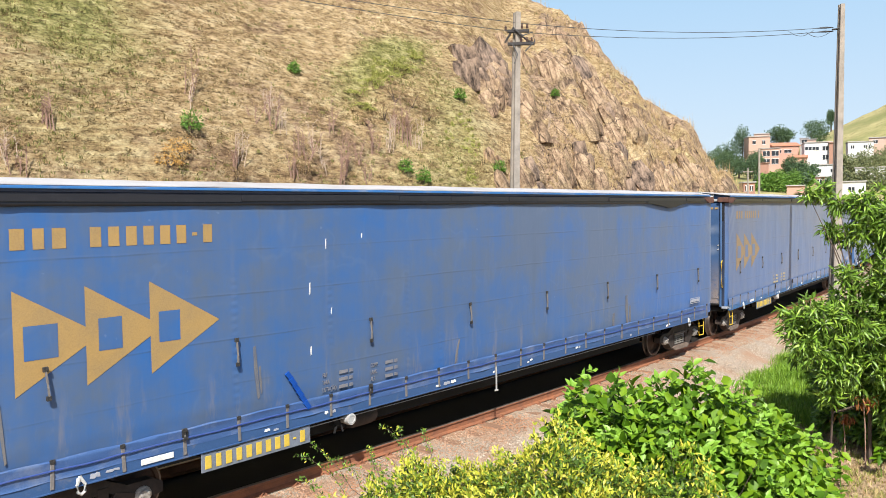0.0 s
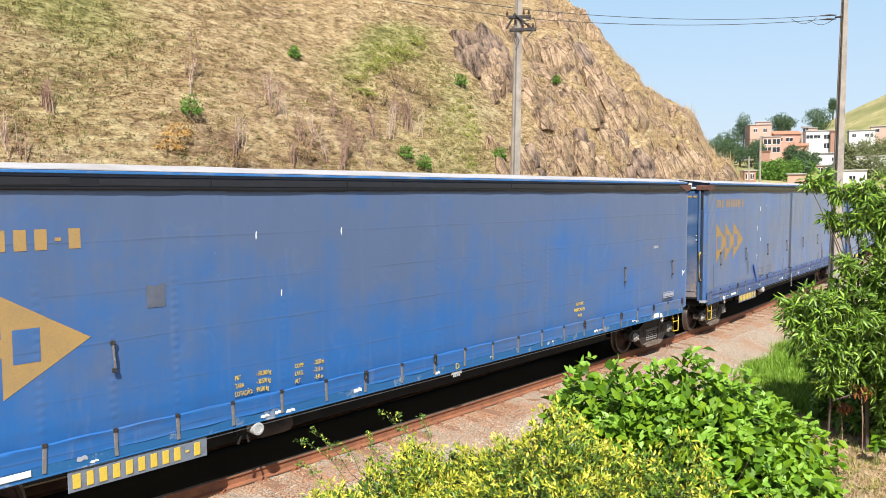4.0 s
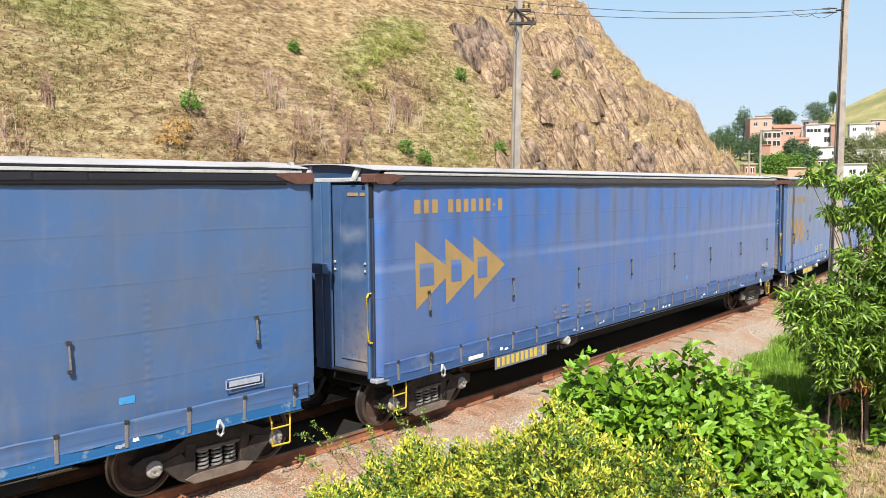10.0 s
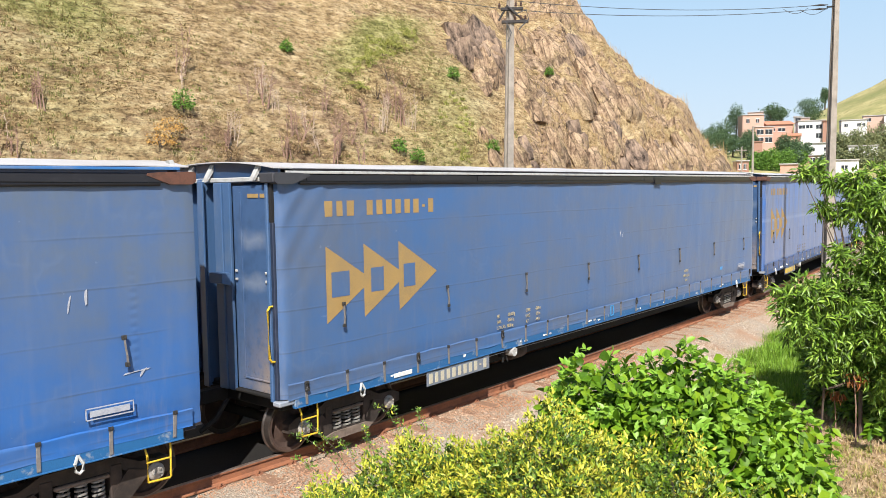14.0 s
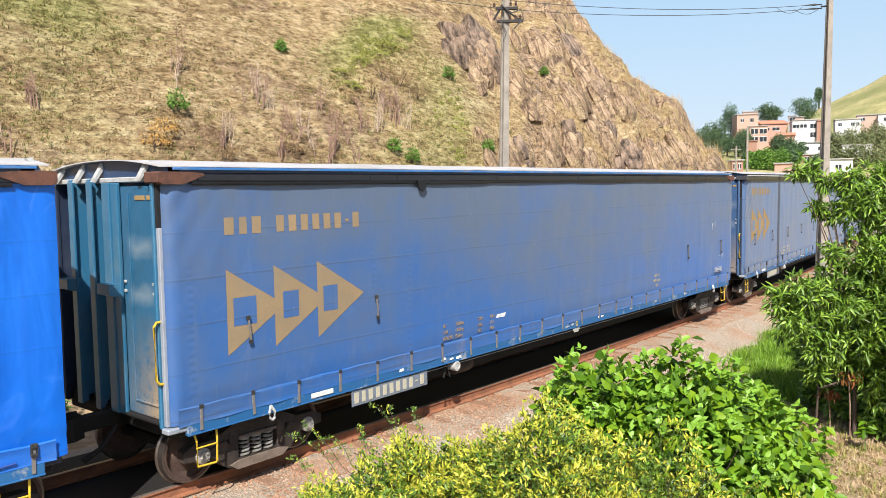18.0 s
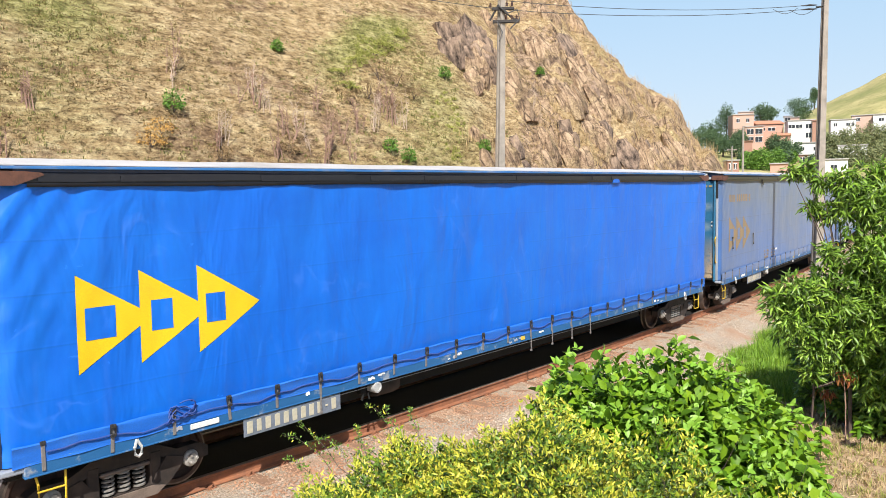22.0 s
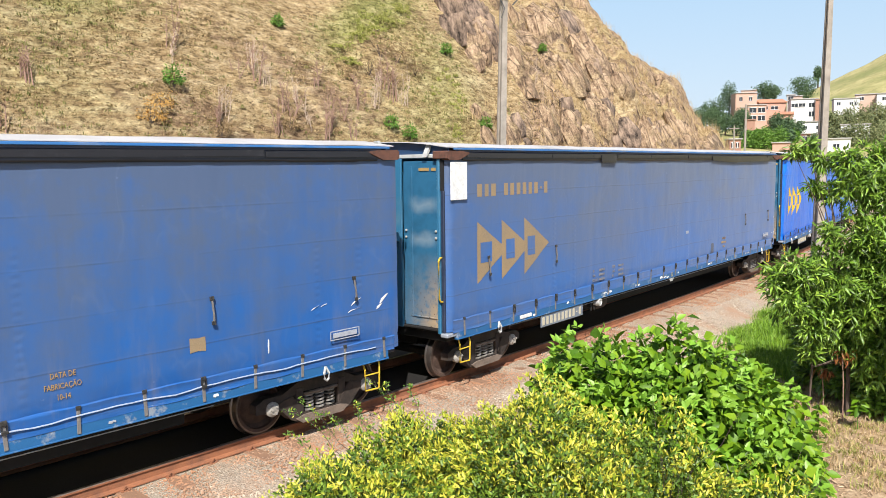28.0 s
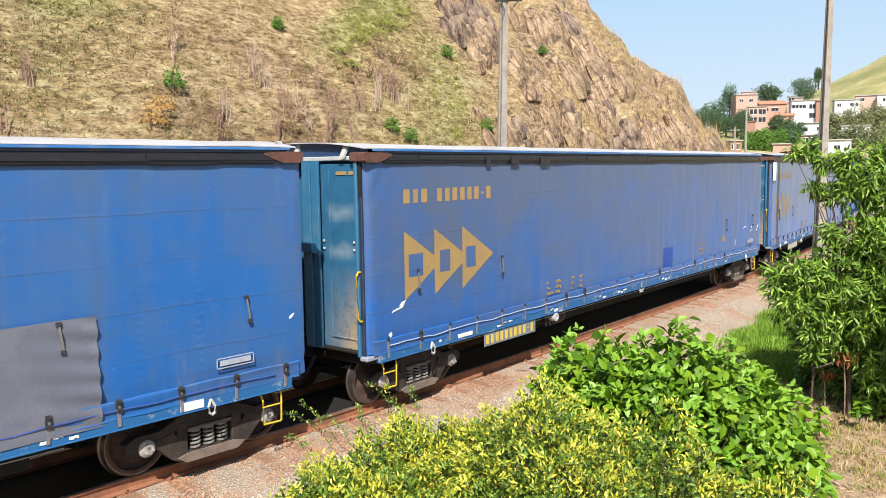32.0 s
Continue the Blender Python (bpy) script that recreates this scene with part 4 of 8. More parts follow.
def shared(name, build, mat, smooth=0):
    if name not in SHARED:
        SHARED[name] = build().mesh(name, mat, smooth)
    return SHARED[name]


HW = WAGON_W / 2


def curtain_out(X, Z, seed, wrinkle, corner):
    """How far the cloth stands out at x, z: slack between straps, weld ribs, drag wrinkles."""
    X, Z = np.asarray(X, float), np.asarray(Z, float)
    low = np.exp(-((Z - 1.02) / 0.13) ** 2)
    straps = np.cos((X - 0.42) / 0.79 * 2 * np.pi)
    y = 0.012 * low * straps - 0.02 * np.exp(-((Z - 1.19) / 0.035) ** 2)
    y = y + 0.016 * fast_noise(X * 0.8, Z * 0.5, seed, 3) * wrinkle + 0.006 * fast_noise(X * 3.5, Z * 1.2, seed + 4, 2) * wrinkle
    for k in range(3):
        x0 = 5.0 + 5.6 * k + 0.4 * math.sin(seed * 3 + k)
        y = y + 0.010 * np.exp(-((X - x0) / 0.10) ** 2) * (0.5 + 0.5 * np.cos(Z * 38)) * (Z < 3.2)
    pull = np.exp(-X / 0.5) * np.exp(-(3.95 - Z) / 0.8)
    y = y + corner * 0.035 * pull * np.sin((X * 0.75 + (3.95 - Z) * 0.55) * 22 + seed)
    y = y + corner * 0.02 * np.exp(-X / 0.6) * fast_noise(X * 5 + Z * 3, Z * 2.5, seed + 9, 3)
    left, right = X - 0.05, WAGON_L + 0.04 - X
    return y - 0.05 * np.clip(1 - left / 0.09, 0, 1) ** 2 - 0.02 * np.clip(1 - right / 0.03, 0, 1) ** 2


def curtain_shape(seed, wrinkle, corner):
    """Side curtain, turned in round the corner posts."""
    nx, nz = 230, 30
    xs, zs = np.linspace(0.05, WAGON_L + 0.04, nx), np.linspace(0.985, 3.99, nz)
    X, Z = np.meshgrid(xs, zs, indexing="ij")
    y = curtain_out(X, Z, seed, wrinkle, corner)
    v = np.stack([X, -HW + 0.012 - y, Z], -1).reshape(-1, 3).tolist()
    f = grid_faces(nx, nz).tolist()
    # turn-in at both ends, round the corner posts
    for x0, col in ((0.05, 0), (WAGON_L + 0.04, nx - 1)):
        k = len(v)
        v += [(x0 - (0.03 if col else 0.012), -HW + 0.14, z) for z in zs]
        ring = [col * nz + j for j in range(nz)]
        f += [(ring[j], ring[j + 1], k + j + 1, k + j) for j in range(nz - 1)]
    s = Shape()
    s.put(v, f)
    return s


def hem_shape():
    """The folded lower hem: a roll along the crease and slack cloth below it."""
    nx = 240
    xs = np.linspace(0.1, WAGON_L - 0.1, nx)
    prof = [(1.195, 0.004), (1.18, 0.022), (1.15, 0.018), (1.10, 0.008), (1.05, 0.014), (1.0, 0.006), (0.975, 0.014)]
    v = []
    for x in xs:
        k = (x - 0.42) / 0.79 % 1.0
        slack = math.sin(math.pi * k) ** 2
        for j, (z, o) in enumerate(prof):
            v.append((float(x), -HW - 0.002 - o - (0.006 * math.sin(j * 2.0 + x * 1.7) + 0.006) * slack, z + 0.012 * slack * (1 if j < 3 else -0.6)))
    return Shape().put(v, grid_faces(nx, len(prof)).tolist())


def lettering(text, size, mat, name, parent, x, z, y=-HW - 0.03, label="", tall=1.0, wide=1.0):
    """Words in the built-in font, upright on the near side, their lower left corner at x, z."""
    cu = bpy.data.curves.new(name, "FONT")
    cu.body, cu.size, cu.extrude = text, size, 0.002
    cu.resolution_u = 2
    tmp = bpy.data.objects.new(name, cu)
    scene.collection.objects.link(tmp)
    me = bpy.data.meshes.new_from_object(tmp.evaluated_get(bpy.context.evaluated_depsgraph_get()))
    bpy.data.objects.remove(tmp)
    me.materials.clear()
    me.materials.append(mat)
    ob = new(name, me)
    ob.parent = parent
    ob.matrix_basis = Matrix.Translation((x, y, z)) @ Matrix.Rotation(radians(90), 4, "X") @ Matrix.Diagonal((wide, tall, 1, 1))
    return tagged(ob, label)


def row_of_bars(P, ink, widths, height, gap, x, y, z, rise, under=None):
    """Plain painted bars in a row; a negative width is a space."""
    for w in widths:
        if w > 0:
            low = 0.42 if w < 0.075 else 0.0
            me = shared("bar%g_%g" % (w, height) + ink.name, lambda: Shape().box(0, w, -0.004, 0.004, height * low, height * (1 - low), 0.002), ink)
            P("painted_bar", me, "", Matrix.Translation((x, y, z)), under=under)
        x += abs(w) + gap


def arrow_shapes():
    """The three overlapping pennants, as outlines in x, z."""
    out = []
    for k, x0 in enumerate((0.87, 1.635, 2.41)):
        x1 = (1.635, 2.41, 3.35)[k]
        reach = 0.94
        t = (x1 - x0) / reach
        top, bot, mid = 3.065 - 0.005 * k, 1.935 + 0.005 * k, 2.5
        if k < 2:
            out.append([(x0, bot), (x1, bot + (mid - bot) * t), (x1, top + (mid - top) * t), (x0, top)])
        else:
            out.append([(x0, bot), (x1, mid), (x0, top)])
    return out


def pennant_shape(out, cloth):
    """A printed outline that follows the cloth, 3 mm proud."""
    x0, x1 = out[0][0], out[1][0]
    bot, top = out[0][1], out[-1][1]
    end_b, end_t = out[1][1], out[2][1] if len(out) == 4 else out[1][1]
    nx, nz = 14, 14
    v = []
    for i in range(nx):
        t = i / (nx - 1)
        lo, hi = bot + (end_b - bot) * t, top + (end_t - top) * t
        for j in range(nz):
            v.append((x0 + (x1 - x0) * t, 0, lo + (hi - lo) * j / (nz - 1)))
    q = np.array(v)
    q[:, 1] = -HW + 0.012 - cloth(q[:, 0], q[:, 2]) - 0.004
    return Shape().put(q.tolist(), grid_faces(nx, nz).tolist())


def print_shape(x0, x1, z0, z1, cloth, proud=0.004):
    """A printed rectangle that follows the cloth."""
    nx, nz = max(3, int((x1 - x0) / 0.06)), max(3, int((z1 - z0) / 0.08))
    X, Z = np.meshgrid(np.linspace(x0, x1, nx), np.linspace(z0, z1, nz), indexing="ij")
    q = np.stack([X, -HW + 0.012 - cloth(X, Z) - proud, Z], -1).reshape(-1, 3)
    return Shape().put(q.tolist(), grid_faces(nx, nz).tolist())


def strap_shape():
    s = Shape()
    s.box(-0.022, 0.022, -0.012, 0.0, -0.31, 0.0, 0.003)
    return s


def buckle_shape():
    s = Shape()
    s.box(-0.036, 0.036, -0.034, -0.006, -0.03, 0.025, 0.006)
    s.box(-0.036, 0.036, -0.04, -0.012, -0.125, -0.085, 0.006)
    s.box(-0.036, -0.026, -0.03, -0.01, -0.1, 0.0)
    s.box(0.026, 0.036, -0.03, -0.01, -0.1, 0.0)
    return s


def tip_shape():
    return Shape().box(-0.03, 0.03, -0.02, 0.0, -0.03, 0.02, 0.004)


def hanging_shape():
    s = Shape()
    s.tube([(0, -0.012, 0), (0.004, -0.022, -0.1), (0.01, -0.026, -0.2), (0.014, -0.018, -0.31)], 0.015, 4)
    return s


def hanging_ends():
    s = Shape().box(-0.03, 0.03, -0.03, 0.0, -0.025, 0.03, 0.006)
    s.box(-0.02, 0.036, -0.035, -0.005, -0.345, -0.29, 0.006)
    return s


def step_shape():
    s = Shape()
    for x in (0.0, 0.33):
        s.tube([(x, 0.03, 0.0), (x + 0.02 - x * 0.1, 0, -0.12), (x + 0.02 - x * 0.12, 0, -0.44)], 0.014, 6)
    s.tube([(0.02, 0, -0.44), (0.30, 0, -0.45)], 0.014, 6)
    s.tube([(0.01, 0, -0.2), (0.31, 0, -0.2)], 0.012, 6)
    return s


def side_frame_shape():
    """Cast three-piece bogie side, about its centre; the side faces -y."""
    s = Shape()
    top = [(-1.16, -0.03), (-1.16, 0.10), (-1.02, 0.17), (-0.7, 0.17), (-0.42, 0.30), (0.42, 0.30), (0.7, 0.17), (1.02, 0.17), (1.16, 0.10), (1.16, -0.03),
           (0.98, -0.05), (0.90, -0.02), (0.80, -0.03), (0.64, 0.03), (0.46, 0.14), (-0.46, 0.14), (-0.64, 0.03), (-0.80, -0.03), (-0.90, -0.02), (-0.98, -0.05)]
    s.prism(top, "y", -0.08, 0.08)
    low = [(-0.84, 0.04), (-0.54, 0.12), (-0.40, -0.06), (-0.34, -0.18), (0.34, -0.18), (0.40, -0.06), (0.54, 0.12), (0.84, 0.04), (0.56, -0.24), (0.38, -0.32), (-0.38, -0.32), (-0.56, -0.24)]
    s.prism(low, "y", -0.10, 0.10)
    for x in (-0.40, 0.40):
        s.box(x - 0.075, x + 0.075, -0.09, 0.09, -0.2, 0.22, 0.015)
    for x in (-0.89, 0.89):
        s.box(x - 0.15, x + 0.15, -0.07, 0.09, -0.06, 0.07, 0.02)
    return s


def spring_shape():
    s = Shape()
    pts, turns = [], 5
    for i in range(turns * 10 + 1):
        a = 2 * math.pi * i / 10
        pts.append((0.065 * math.cos(a), 0.065 * math.sin(a), -0.19 + 0.27 * i / (turns * 10)))
    return s.tube(pts, 0.017, 5)


def bolster_shape():
    s = Shape().box(-0.24, 0.24, -1.16, 1.16, 0.09, 0.24, 0.02)
    s.box(-0.34, 0.34, -0.62, 0.62, -0.05, 0.22, 0.03)
    for y in (-1.08, 1.08):
        s.box(-0.33, 0.33, y - 0.07, y + 0.07, 0.07, 0.13, 0.015)
    return s


def wheel_shape():
    """Rusty disc of a wheel; the outer face is at -y."""
    prof = [(0.0, -0.06), (0.10, -0.06), (0.12, -0.03), (0.17, 0.01), (0.28, 0.03), (0.34, 0.0), (0.345, -0.055), (0.395, -0.06)]
    s = Shape().turned(prof, (0, 0, 0), "y", 32)
    return s.turned([(0.0, 0.07), (0.12, 0.07), (0.2, 0.06), (0.33, 0.06), (0.37, 0.07)], (0, 0, 0), "y", 32)


def tyre_shape():
    return Shape().turned([(0.388, -0.062), (0.412, -0.058), (0.418, -0.03), (0.424, 0.03), (0.445, 0.045), (0.447, 0.06), (0.43, 0.072), (0.37, 0.072)], (0, 0, 0), "y", 40)


def cap_shape():
    s = Shape().turned([(0.105, 0.10), (0.11, 0.02), (0.095, 0.0), (0.075, -0.008), (0.07, -0.03), (0.0, -0.034)], (0, 0, 0), "y", 18)
    for i in range(3):
        a = 2 * math.pi * i / 3 + 0.4
        s.rod((0.052 * math.cos(a), -0.03, 0.052 * math.sin(a)), (0.052 * math.cos(a), -0.055, 0.052 * math.sin(a)), 0.018, n=6)
    return s


def end_wall_shape():
    return Shape().box(0.25, 0.29, -HW + 0.12, HW - 0.12, 1.05, 4.12)


def end_post_shape():
    """Folded vertical post: a box with a flange."""
    return Shape().box(-0.02, 0.26, -0.035, 0.035, 0.95, 4.06, 0.012).box(-0.03, 0.0, -0.10, 0.035, 0.95, 4.03, 0.006)


def corner_post_shape():
    return Shape().box(0.0, 0.2, -0.06, 0.06, 0.9, 4.02, 0.012).box(-0.015, 0.03, -0.075, -0.01, 0.92, 4.0, 0.006)


def gable_shape():
    """The arched sheet that closes the roof's end."""
    out = [(-HW + 0.06, 4.06), (HW - 0.06, 4.06)] + [(y, roof_z(y) - 0.01) for y in np.linspace(HW - 0.06, -HW + 0.06, 15)]
    return Shape().prism([(float(a), float(b)) for a, b in out], "x", 0.10, 0.14)


def roof_z(y):
    k = min(1.0, abs(y) / (HW - 0.05))
    return 4.302 - 0.112 * k ** 2.2


def roof_shape():
    s = Shape()
    ys = np.linspace(-HW + 0.03, HW - 0.03, 19)
    xs = np.linspace(0.0, WAGON_L, 25)
    v = []
    for x in xs:
        for y in ys:
            v.append((float(x), float(y), roof_z(y) + 0.008 * math.sin(x * 5.0 + y * 3) * math.sin(x * 1.3)))
    f = grid_faces(len(xs), len(ys)).tolist()
    s.put(v, f)
    k = len(v)
    low = [(a, b, c - 0.014) for a, b, c in v]
    s.put(low, [face[::-1] for face in f])
    n, m = len(xs), len(ys)
    ring = [i * m for i in range(n)] + [(n - 1) * m + j for j in range(1, m)] + [i * m + m - 1 for i in range(n - 2, -1, -1)] + [j for j in range(m - 2, 0, -1)]
    for a, b in zip(ring, ring[1:] + ring[:1]):
        s.f.append((a, b, k + b, k + a))
    return s


def rib_shape():
    """Slanting stiffener on the roof's end."""
    return Shape().prism([(-0.05, 4.02), (-0.01, 4.02), (0.16, 4.26), (0.10, 4.27)], "y", -0.045, 0.045)


def top_rail_shape():
    s = Shape()
    s.box(0.35, WAGON_L - 0.35, -HW - 0.035, -HW + 0.05, 3.985, 4.096, 0.012)
    return s


def upper_rail_shape():
    return Shape().box(0.3, WAGON_L - 0.3, -HW - 0.02, -HW + 0.05, 4.098, 4.178, 0.008)


def drip_shape(wide):
    z0, z1 = (4.136, 4.170) if wide else (4.102, 4.143)
    return Shape().box(0.15, WAGON_L - 0.15, -HW - 0.045, -HW - 0.015, z0, z1, 0.006)


def flap_shape(seed):
    """The dark rubber flap under the top rail, uneven along its lower edge."""
    n = 160
    xs = np.linspace(0.4, WAGON_L - 0.4, n)
    drop = 3.95 + 0.006 * fast_noise(xs * 0.9, xs * 0, seed, 3) - 0.012 * (fast_noise(xs * 0.35, xs * 0, seed + 5, 2) > 0.45)
    bulge = 0.012 * fast_noise(xs * 1.4, xs * 0, seed + 2, 3)
    v, f = [], []
    for x, d, b in zip(xs, drop, bulge):
        v += [(x, -HW - 0.03, 3.995), (x, -HW - 0.036 - b * 0.3, 3.975), (x, -HW - 0.026 - b * 0.5, d), (x, -HW + 0.0, d + 0.004)]
    for i in range(n - 1):
        f += [(i * 4 + j, i * 4 + j + 1, i * 4 + j + 5, i * 4 + j + 4) for j in range(3)]
    return Shape().put(v, f)


def bracket_shape():
    """Torn corner cover at the end of the top rail."""
    s = Shape()
    out = [(-0.05, 4.0), (0.0, 3.965), (0.28, 3.965), (0.46, 4.03), (0.58, 4.075), (0.55, 4.10), (0.36, 4.115), (0.0, 4.12), (-0.05, 4.10)]
    s.prism(out, "y", -HW - 0.05, -HW + 0.10)
    s.box(-0.06, 0.03, -HW - 0.03, -HW + 0.28, 3.98, 4.12, 0.015)
    return s


def underframe_shape():
    s = Shape().box(0.5, WAGON_L - 0.5, -0.32, 0.32, 0.55, 1.0, 0.02)
    for i in range(16):
        x = 0.75 + i * 1.16
        s.box(x - 0.05, x + 0.05, -HW + 0.1, HW - 0.1, 0.78, 0.95)
    s.box(0.2, WAGON_L - 0.2, -HW + 0.07, HW - 0.07, 0.95, 1.04)
    s.box(0.1, 0.35, -HW + 0.14, HW - 0.14, 0.80, 1.05, 0.015)
    s.box(WAGON_L - 0.35, WAGON_L - 0.1, -HW + 0.14, HW - 0.14, 0.80, 1.05, 0.015)
    s.box(3.6, WAGON_L - 3.6, -HW + 0.3, -HW + 0.36, 0.55, 0.83)
    s.box(3.6, WAGON_L - 3.6, HW - 0.36, HW - 0.3, 0.55, 0.83)
    return s


def coupler_shape():
    s = Shape().box(-0.62, 0.35, -0.09, 0.09, 0.78, 0.98, 0.02)
    s.prism([(-0.76, -0.17), (-0.60, -0.2), (-0.42, -0.1), (-0.42, 0.12), (-0.58, 0.2), (-0.74, 0.1), (-0.66, 0.0)], "z", 0.72, 1.02)
    s.tube([(-0.1, -0.35, 0.86), (-0.35, -0.4, 0.62), (-0.58, -0.36, 0.5)], 0.035, 6)
    return s


def place_mirror():
    """Turns a near-left part into its twin at the other end."""
    return Matrix.Translation((WAGON_L, 0, 0)) @ Matrix.Diagonal((-1, 1, 1, 1))


def half_turn():
    return Matrix.Translation((WAGON_L, 0, 0)) @ Matrix.Rotation(math.pi, 4, "Z")


WHEELS = []     # (wheelset, wagon index) for motions()
WAGONS = []


def freight_wagon(index, spec):
    label = spec["label"]
    w = thing("freight_wagon", label, "freight wagon", "wagons of the train")
    core = Matrix.Translation((-WAGON_L / 2, 0, 0))
    root = w
    P = lambda name, me, lab="", m=Matrix.Identity(4), under=None: part(name, me, None, under or root, lab, core @ m if under is None else m)
    rng = random.Random(index * 7 + 3)
    seed = 3.0 + 2.7 * index
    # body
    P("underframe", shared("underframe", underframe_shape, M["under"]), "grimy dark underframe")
    sill = M[spec.get("sill", "sill_blue")]
    key = "sill_" + sill.name
    P("side_sill", shared(key, lambda: Shape().box(0.22, WAGON_L - 0.22, -HW - 0.012, -HW + 0.06, 0.833, 1.0, 0.01).box(0.22, WAGON_L - 0.22, -HW - 0.022, -HW + 0.0, 0.833, 0.852, 0.004), sill), "chipped blue side sill")
    P("side_sill", SHARED[key], "", half_turn())
    cloth = lambda x, z: curtain_out(x, z, seed, spec.get("wrinkle", 1.0), spec.get("corner", 0.6))
    near = curtain_shape(seed, spec.get("wrinkle", 1.0), spec.get("corner", 0.6)).mesh("curtain", spec["mat"], 60)
    P("curtain", near, spec["cloth"])
    hem = M[spec["hem"]] if "hem" in spec else spec["mat"]
    P("hem_band", shared("hem_band" + hem.name, hem_shape, hem, 50), "folded hem under the straps")
    P("curtain", shared("far_curtain", lambda: curtain_shape(1.0, 1.0, 0.5), MAT_FAR, 60), "", half_turn())
    P("roof", shared("roof", roof_shape, M["roof"], 40), "pale weathered arched roof sheet")
    for m in (Matrix.Identity(4), half_turn()):
        tone, edge = spec.get("rail", "rail_dark"), spec.get("edge", "drip_blue")
        P("top_rail", shared("top_rail" + tone, top_rail_shape, M[tone]), "", m)
        # with a pale edge the rail is blackened for the shaded gap there
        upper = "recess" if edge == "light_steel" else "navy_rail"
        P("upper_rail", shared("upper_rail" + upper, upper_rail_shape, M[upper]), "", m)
        P("drip_strip", shared("drip_strip" + edge, lambda: drip_shape(edge == "drip_blue"), M[edge]), "", m)
    P("rubber_flap", flap_shape(seed).mesh("rubber_flap", M["black_flap"], 50), "dark rubber flap with a ragged edge")
    if spec.get("rail", "rail_dark") == "rail_dark":
        x = 0.5
        while x < WAGON_L - 1.0:
            ln = min(rng.choice((0.6, 1.1, 1.7, 2.6, 3.3)) * rng.uniform(0.8, 1.2), WAGON_L - 0.4 - x)
            out = [(0, 4.0 + rng.uniform(0, 0.014)), (ln * 0.5, 3.998 + rng.uniform(0, 0.012)), (ln, 4.0 + rng.uniform(0, 0.016)), (ln - 0.02, 4.05), (ln, 4.082 + rng.uniform(0, 0.01)), (ln * 0.4, 4.083 + rng.uniform(0, 0.01)), (0.0, 4.08)]
            y = rng.uniform(0.004, 0.014)
            P("tape_strip", Shape().prism(out, "y", -HW - 0.035 - y, -HW - 0.033).mesh("tape_strip", M["tape"]), "", Matrix.Translation((x, 0, 0)) @ Matrix.Rotation(rng.uniform(-0.004, 0.004), 4, "Y"))
            x += ln + rng.choice((0.01, 0.015, 0.03, 0.3))
    # both ends
    paint, clean = M[spec.get("end", "end_blue")], M[spec.get("end", "end_blue") + "_post"]
    for e, m in enumerate((Matrix.Identity(4), half_turn())):
        wall = P("end_wall", shared("end_wall" + paint.name, end_wall_shape, paint), "glossy dark blue steel end wall", m)
        panel = P("end_panel", shared("end_panel" + paint.name, lambda: Shape().box(0.03, 0.06, -1.26, -0.46, 1.04, 3.95, 0.006), paint), "weathered blue end panel", m)
        P("panel_rib", shared("panel_rib" + paint.name, lambda: Shape().box(0.012, 0.032, -0.665, -0.635, 1.2, 3.86, 0.004), paint), "", under=panel)
        P("panel_rib", shared("panel_foot_rib" + paint.name, lambda: Shape().box(0.012, 0.032, -1.2, -0.665, 1.2, 1.225, 0.004), paint), "", under=panel)
        P("panel_lip", shared("panel_lip" + paint.name, lambda: Shape().box(-0.05, 0.06, -1.26, -0.48, 1.0, 1.038, 0.008), M["under"]), "", under=panel)
        for z in (2.62, 2.74):
            P("panel_bolt", shared("panel_bolt", lambda: Shape().box(0.0, 0.03, -0.02, 0.02, -0.018, 0.018, 0.006), M["light_steel"]), "", Matrix.Translation((0, -0.52, z)), under=panel)
            P("panel_bolt", SHARED["panel_bolt"], "", Matrix.Translation((0, -1.2, z)), under=panel)
        P("end_column", shared("end_column" + clean.name, lambda: Shape().box(0.0, 0.05, -0.42, -0.26, 0.98, 4.0, 0.008).box(-0.02, 0.05, -0.25, -0.06, 0.98, 4.0, 0.008), clean), "", m)
        P("end_marking", shared("end_marking", lambda: Shape().box(0.018, 0.03, -1.2, -1.1, 3.78, 3.835, 0.002).box(0.018, 0.03, -1.05, -0.82, 3.78, 3.835, 0.002), M["ochre"]), "small faded yellow bars", m)
        P("corner_strip", shared("corner_strip" + spec.get("strip", "navy_rail"), lambda: Shape().box(0.0, 0.05, -HW + 0.09, -HW + 0.155, 0.98, 3.44, 0.008), M[spec.get("strip", "navy_rail")]), "", m)
        P("gable", shared("gable", gable_shape, M["gable_blue"]), "", m)
        P("header_beam", shared("header_beam", lambda: Shape().box(0.05, 0.14, -HW + 0.1, HW - 0.1, 4.0, 4.07, 0.012), M["light_steel"]), "", m)
        for y in (0.82, 0.30):
            P("end_post", shared("end_post" + clean.name, end_post_shape, clean), "", m @ Matrix.Translation((0, y, 0)))
        for y in (HW - 0.115,):
            P("corner_post", shared("corner_post", corner_post_shape, M["navy_rail"]), "", m @ Matrix.Translation((0.02, y, 0)))
        # dark strip painting the shade of the gap beside the curtain
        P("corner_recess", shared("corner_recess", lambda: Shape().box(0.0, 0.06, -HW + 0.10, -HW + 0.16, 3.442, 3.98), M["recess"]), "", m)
        P("edge_strip", shared("edge_strip" + clean.name, lambda: Shape().box(-0.03, 0.05, -HW + 0.16, -HW + 0.22, 0.95, 4.0, 0.012), clean), "", m)
